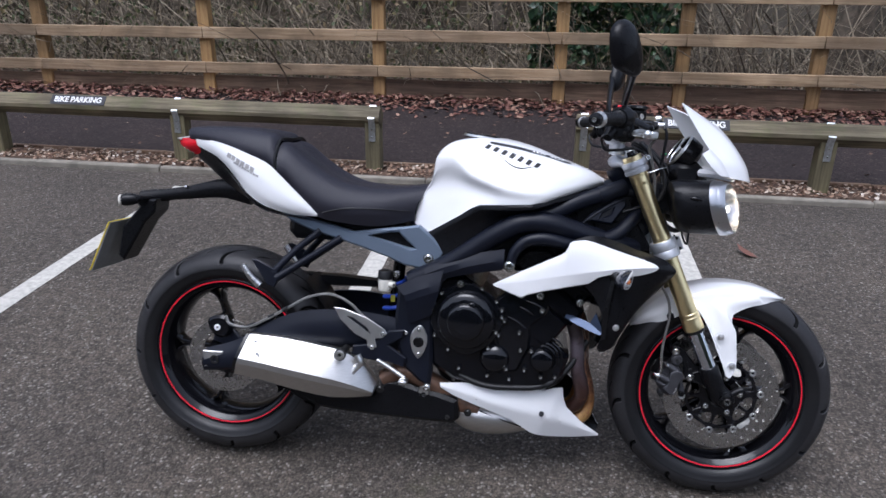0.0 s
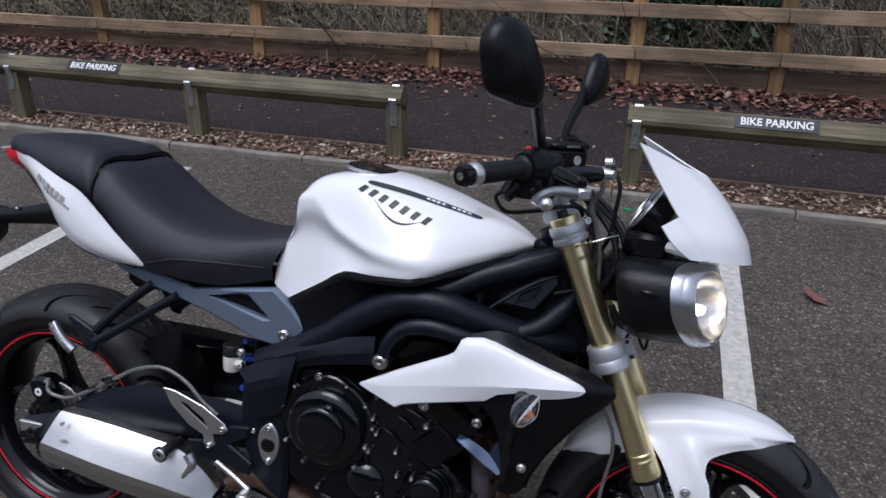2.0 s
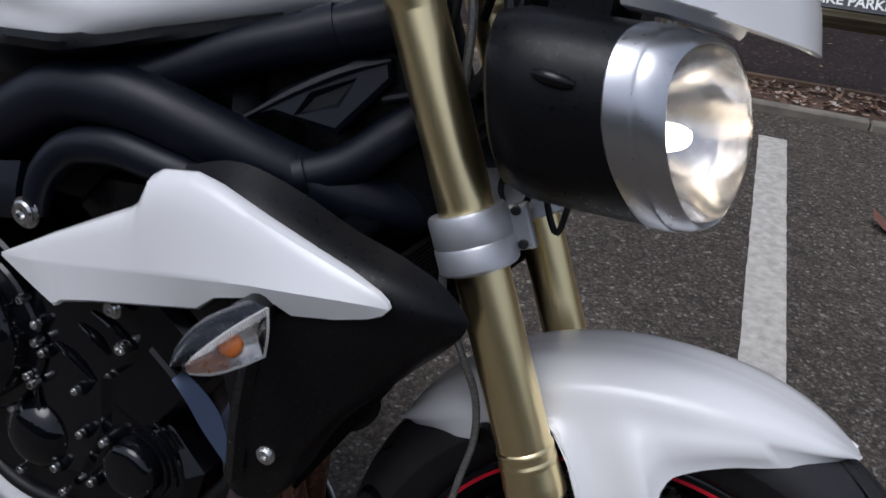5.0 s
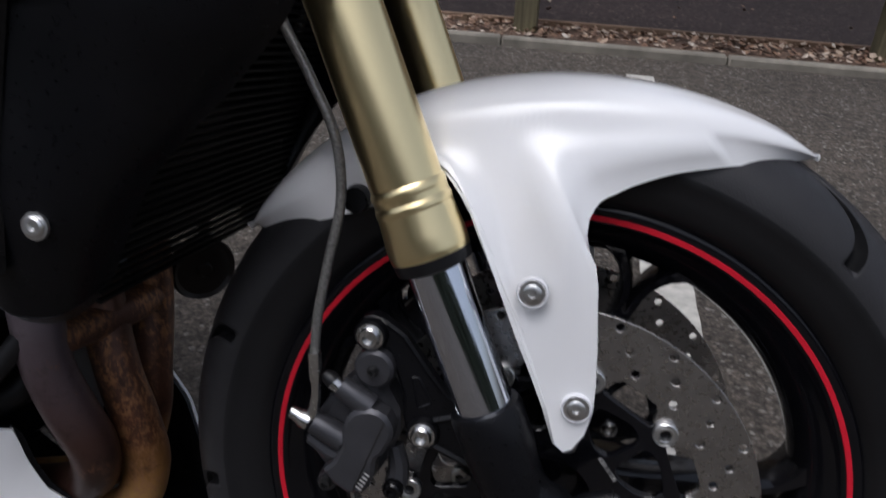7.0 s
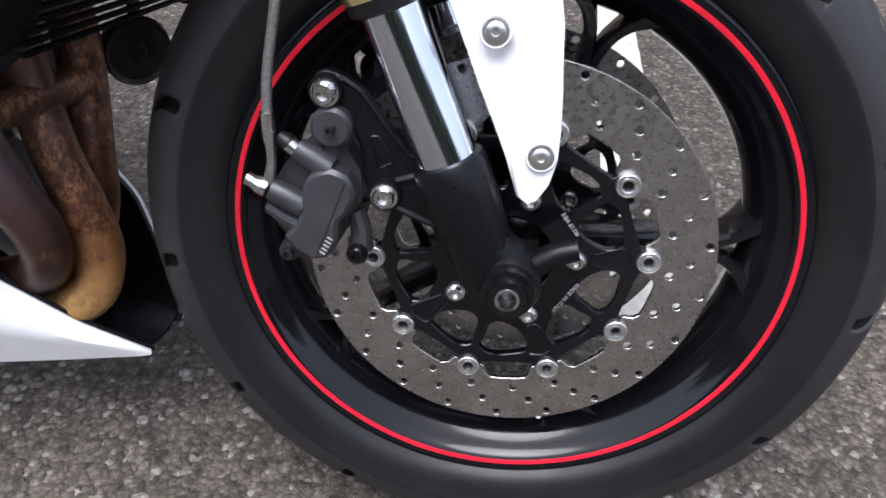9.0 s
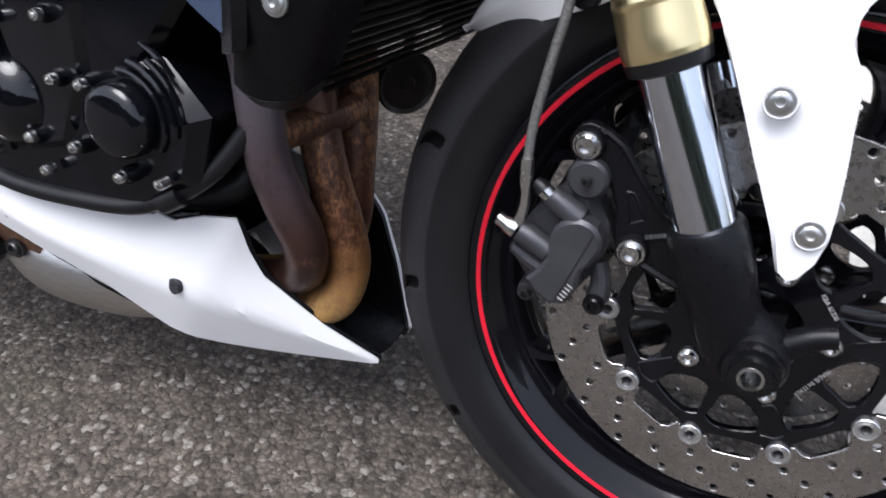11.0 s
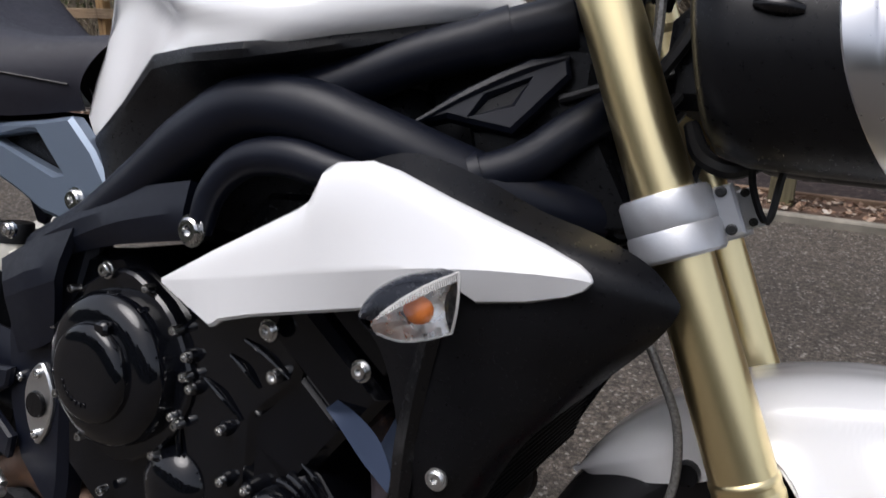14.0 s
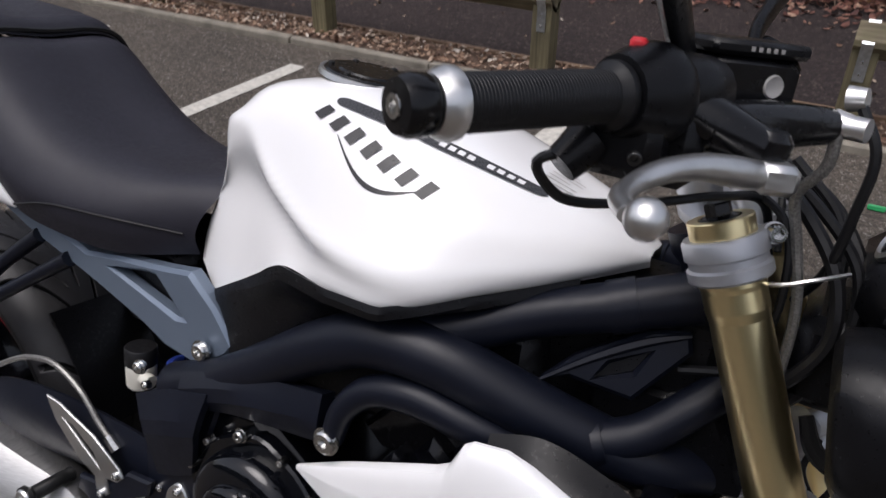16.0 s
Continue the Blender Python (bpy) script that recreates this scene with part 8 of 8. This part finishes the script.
part("ignition_lock", lathe([(0.0, 0.01), (0.014, 0.01), (0.016, 0.006), (0.016, -0.03)], (1.132, 0.0, 0.955), (-0.3, 0, 1), 20), "alu", bike)
part("cable_tie", tube([(1.150, -0.094, 0.905), (1.178, -0.100, 0.912), (1.204, -0.092, 0.922), (1.222, -0.07, 0.925)], 0.0018, 6, 16), "alu", bike)

# instruments
inn = np.array([-0.84, 0, 0.54])
for y, r in ((-0.030, 0.046), (0.045, 0.036)):
    o = np.array([1.262, y, 0.972])
    pod = part("instrument_pod", lathe([(0.0, -0.052), (r * 0.6, -0.050), (r * 0.92, -0.040), (r, -0.020), (r, 0.0), (r * 0.9, 0.001), (r * 0.88, -0.004), (0.0, -0.004)], o, inn, 36), "smooth_black", bike, "round black instrument pod")
    part("pod_rim", lathe([(r * 0.90, 0.0015), (r * 0.93, 0.004), (r * 1.02, 0.002), (r * 1.03, -0.002)], o, inn, 36), "alu", pod, "silver instrument rim")
part("bulb_cover", block((1.232, -0.075, 0.876), (1.320, 0.075, 0.945), 0.02), "plastic", bike, "black headlight cowl")

# fly screen
k0 = [(1.360, 0, 1.038), (1.388, 0, 1.010), (1.422, 0, 0.966), (1.444, 0, 0.930), (1.456, 0, 0.892)]
k1 = [(1.322, -0.042, 1.054), (1.364, -0.044, 1.018), (1.406, -0.044, 0.970), (1.430, -0.045, 0.932), (1.444, -0.042, 0.896)]
k2 = [(1.277, -0.084, 1.076), (1.322, -0.088, 1.024), (1.366, -0.089, 0.974), (1.394, -0.090, 0.938), (1.410, -0.085, 0.902)]
k3 = [(1.240, -0.119, 1.093), (1.283, -0.122, 1.026), (1.318, -0.123, 0.977), (1.353, -0.122, 0.940), (1.373, -0.117, 0.908)]
fly = skin([k3, k2, k1, k0, flip_curve(k1), flip_curve(k2), flip_curve(k3)], 36, 36, 0.0028)
screen = part("fly_screen", fly, "white", bike, "glossy white fly screen with forked top", angle=60)
for sg in (-1, 1):
    ear = skin([[(1.317, -0.121, 0.978), (1.352, -0.121, 0.942), (1.373, -0.116, 0.909)], [(1.306, -0.146, 0.974), (1.330, -0.150, 0.944), (1.358, -0.136, 0.911)], [(1.289, -0.168, 0.966), (1.306, -0.168, 0.944), (1.340, -0.150, 0.914)]], 14, 10, 0.003)
    part("screen_ear", ear if sg < 0 else mir(ear), "white", screen, angle=60)
    strut = tube([(1.30, -0.06, 0.915), (1.36, -0.085, 0.912), (1.395, -0.08, 0.905)], [0.010, 0.012, 0.01], 8, 10)
    part("screen_bracket", strut if sg < 0 else mir(strut), "white_inner", screen)

# twin headlights
def lamp_ring(x, k, n=60, drop=0.0, corners=0.0):
    """One section of a headlight: broad above, drawn to a blunt point below, toed outwards at the front."""
    a = np.linspace(0, 2 * np.pi, n, endpoint=False)
    p = 2.5
    cy, sy = np.cos(a), np.sin(a)
    y = np.sign(cy) * np.abs(cy) ** (2 / p) * 0.0650 * k * (1 + corners * np.cos(5 * (a - 1.4)))
    z = np.sign(sy) * np.abs(sy) ** (2 / p) * np.where(sy > 0, 0.066, 0.074) * k * (1 + corners * np.cos(5 * (a - 1.4)))
    taper = np.clip((x - 1.25) / 0.09, 0.35, 1.0)
    y = y * (1 - 0.46 * taper * (z < 0) * (np.abs(z) / 0.074) ** 1.5)
    toe = 0.47 * np.clip((x - 1.27) / 0.06, 0, 1)
    return np.stack([x - z * 0.22 + y * toe, -0.106 + y, 0.832 + z + drop], 1)


for sg in (-1, 1):
    bucket = Shape().grid(np.array([lamp_ring(1.236, 0.05), lamp_ring(1.236, 0.70), lamp_ring(1.243, 0.90), lamp_ring(1.262, 0.985), lamp_ring(1.300, 1.0), lamp_ring(1.3560, 1.0)]), wrap_u=True)
    hl = part("headlight", bucket if sg < 0 else mir(bucket), "plastic", bike, "black headlight bucket with chrome rim", angle=50)
    bz = Shape().grid(np.array([lamp_ring(1.3530, 1.003), lamp_ring(1.3545, 1.018), lamp_ring(1.3700, 1.008), lamp_ring(1.3718, 0.998), lamp_ring(1.3710, 0.990), lamp_ring(1.3720, 0.982), lamp_ring(1.3740, 0.984), lamp_ring(1.3820, 0.958), lamp_ring(1.3880, 0.922), lamp_ring(1.3905, 0.896, corners=0.01), lamp_ring(1.3895, 0.880, corners=0.015), lamp_ring(1.3850, 0.870, corners=0.02)]), wrap_u=True)
    part("headlight_rim", bz if sg < 0 else mir(bz), "bezel", hl, "polished headlight rim", angle=35)
    rf = Shape().grid(np.array([lamp_ring(1.3850, 0.870, corners=0.02), lamp_ring(1.3720, 0.79, corners=0.02), lamp_ring(1.354, 0.56), lamp_ring(1.336, 0.26), lamp_ring(1.332, 0.10)]), wrap_u=True)
    part("headlight_reflector", rf if sg < 0 else mir(rf), "silvered", hl, "silvered reflector")
    bl = lathe([(0.0, 0.040), (0.006, 0.038), (0.0085, 0.030), (0.0085, 0.0)], (1.332, -0.106, 0.826), (0.88, -0.42, 0), 14)
    part("headlight_bulb", bl if sg < 0 else mir(bl), "filament", hl, "lit warm bulb")
    rows_ = []
    for x, k in ((1.3880, 0.874), (1.3935, 0.82), (1.3985, 0.68), (1.4010, 0.44), (1.4025, 0.20), (1.4030, 0.02)):
        rows_.append(lamp_ring(x, k, corners=0.025 * k))
    ln = Shape().grid(np.array(rows_), wrap_u=True)
    go = part("headlight_lens", ln if sg < 0 else mir(ln), "glass", hl, "clear headlight lens")
    go.visible_shadow = False
    for k in range(13):
        fl = Shape()
        yr = 0.002 + 0.0031 * k
        q0, q1, q2 = [np.array([1.3870 + yr * 0.47 - dz * 0.22, -0.106 + yr, 0.832 + dz]) for dz in (-0.036 + 0.0008 * k, -0.010, 0.018)]
        tube([q0, q1, q2], 0.0008, 5, 6, shape=fl)
        part("lens_flute", fl if sg < 0 else mir(fl), "glass", hl)
    dent = tube([(1.272, -0.1692, 0.856), (1.276, -0.1702, 0.8555), (1.296, -0.1702, 0.853), (1.300, -0.1692, 0.8525)], [0.003, 0.0042, 0.0042, 0.003], 10, 12)
    part("bucket_slot", dent if sg < 0 else mir(dent), "smooth_black", hl)
part("headlight_bracket", block((1.20, -0.06, 0.80), (1.262, 0.06, 0.88), 0.012), "plastic", bike)
strap = tube([(1.225, -0.045, 0.79), (1.240, -0.055, 0.765), (1.262, -0.06, 0.757), (1.285, -0.06, 0.765)], [0.006, 0.008, 0.007, 0.005], 8, 16)
part("cable_boot", strap, "hose", bike, "frayed rubber cable boot")
for pts in ([(1.24, -0.05, 0.775), (1.236, -0.05, 0.74), (1.252, -0.055, 0.722), (1.262, -0.055, 0.745)], [(1.278, -0.06, 0.80), (1.280, -0.065, 0.745), (1.292, -0.065, 0.722), (1.298, -0.06, 0.76)]):
    part("loose_lead", tube(pts, 0.003, 6, 18), "hose", bike)
part("lead_clip", block((1.222, 0.03, 0.955), (1.236, 0.034, 0.960), 0.001), "green_clip", bike)

# side stand
part("side_stand", tube([(0.600, 0.10, 0.300), (0.640, 0.180, 0.190), (0.665, 0.262, 0.078)], [0.016, 0.013, 0.012], 10, 12), "engine", bike, "black side stand on its left side")
part("stand_foot", block((0.640, 0.245, 0.058), (0.700, 0.300, 0.072), 0.004), "engine", bike)
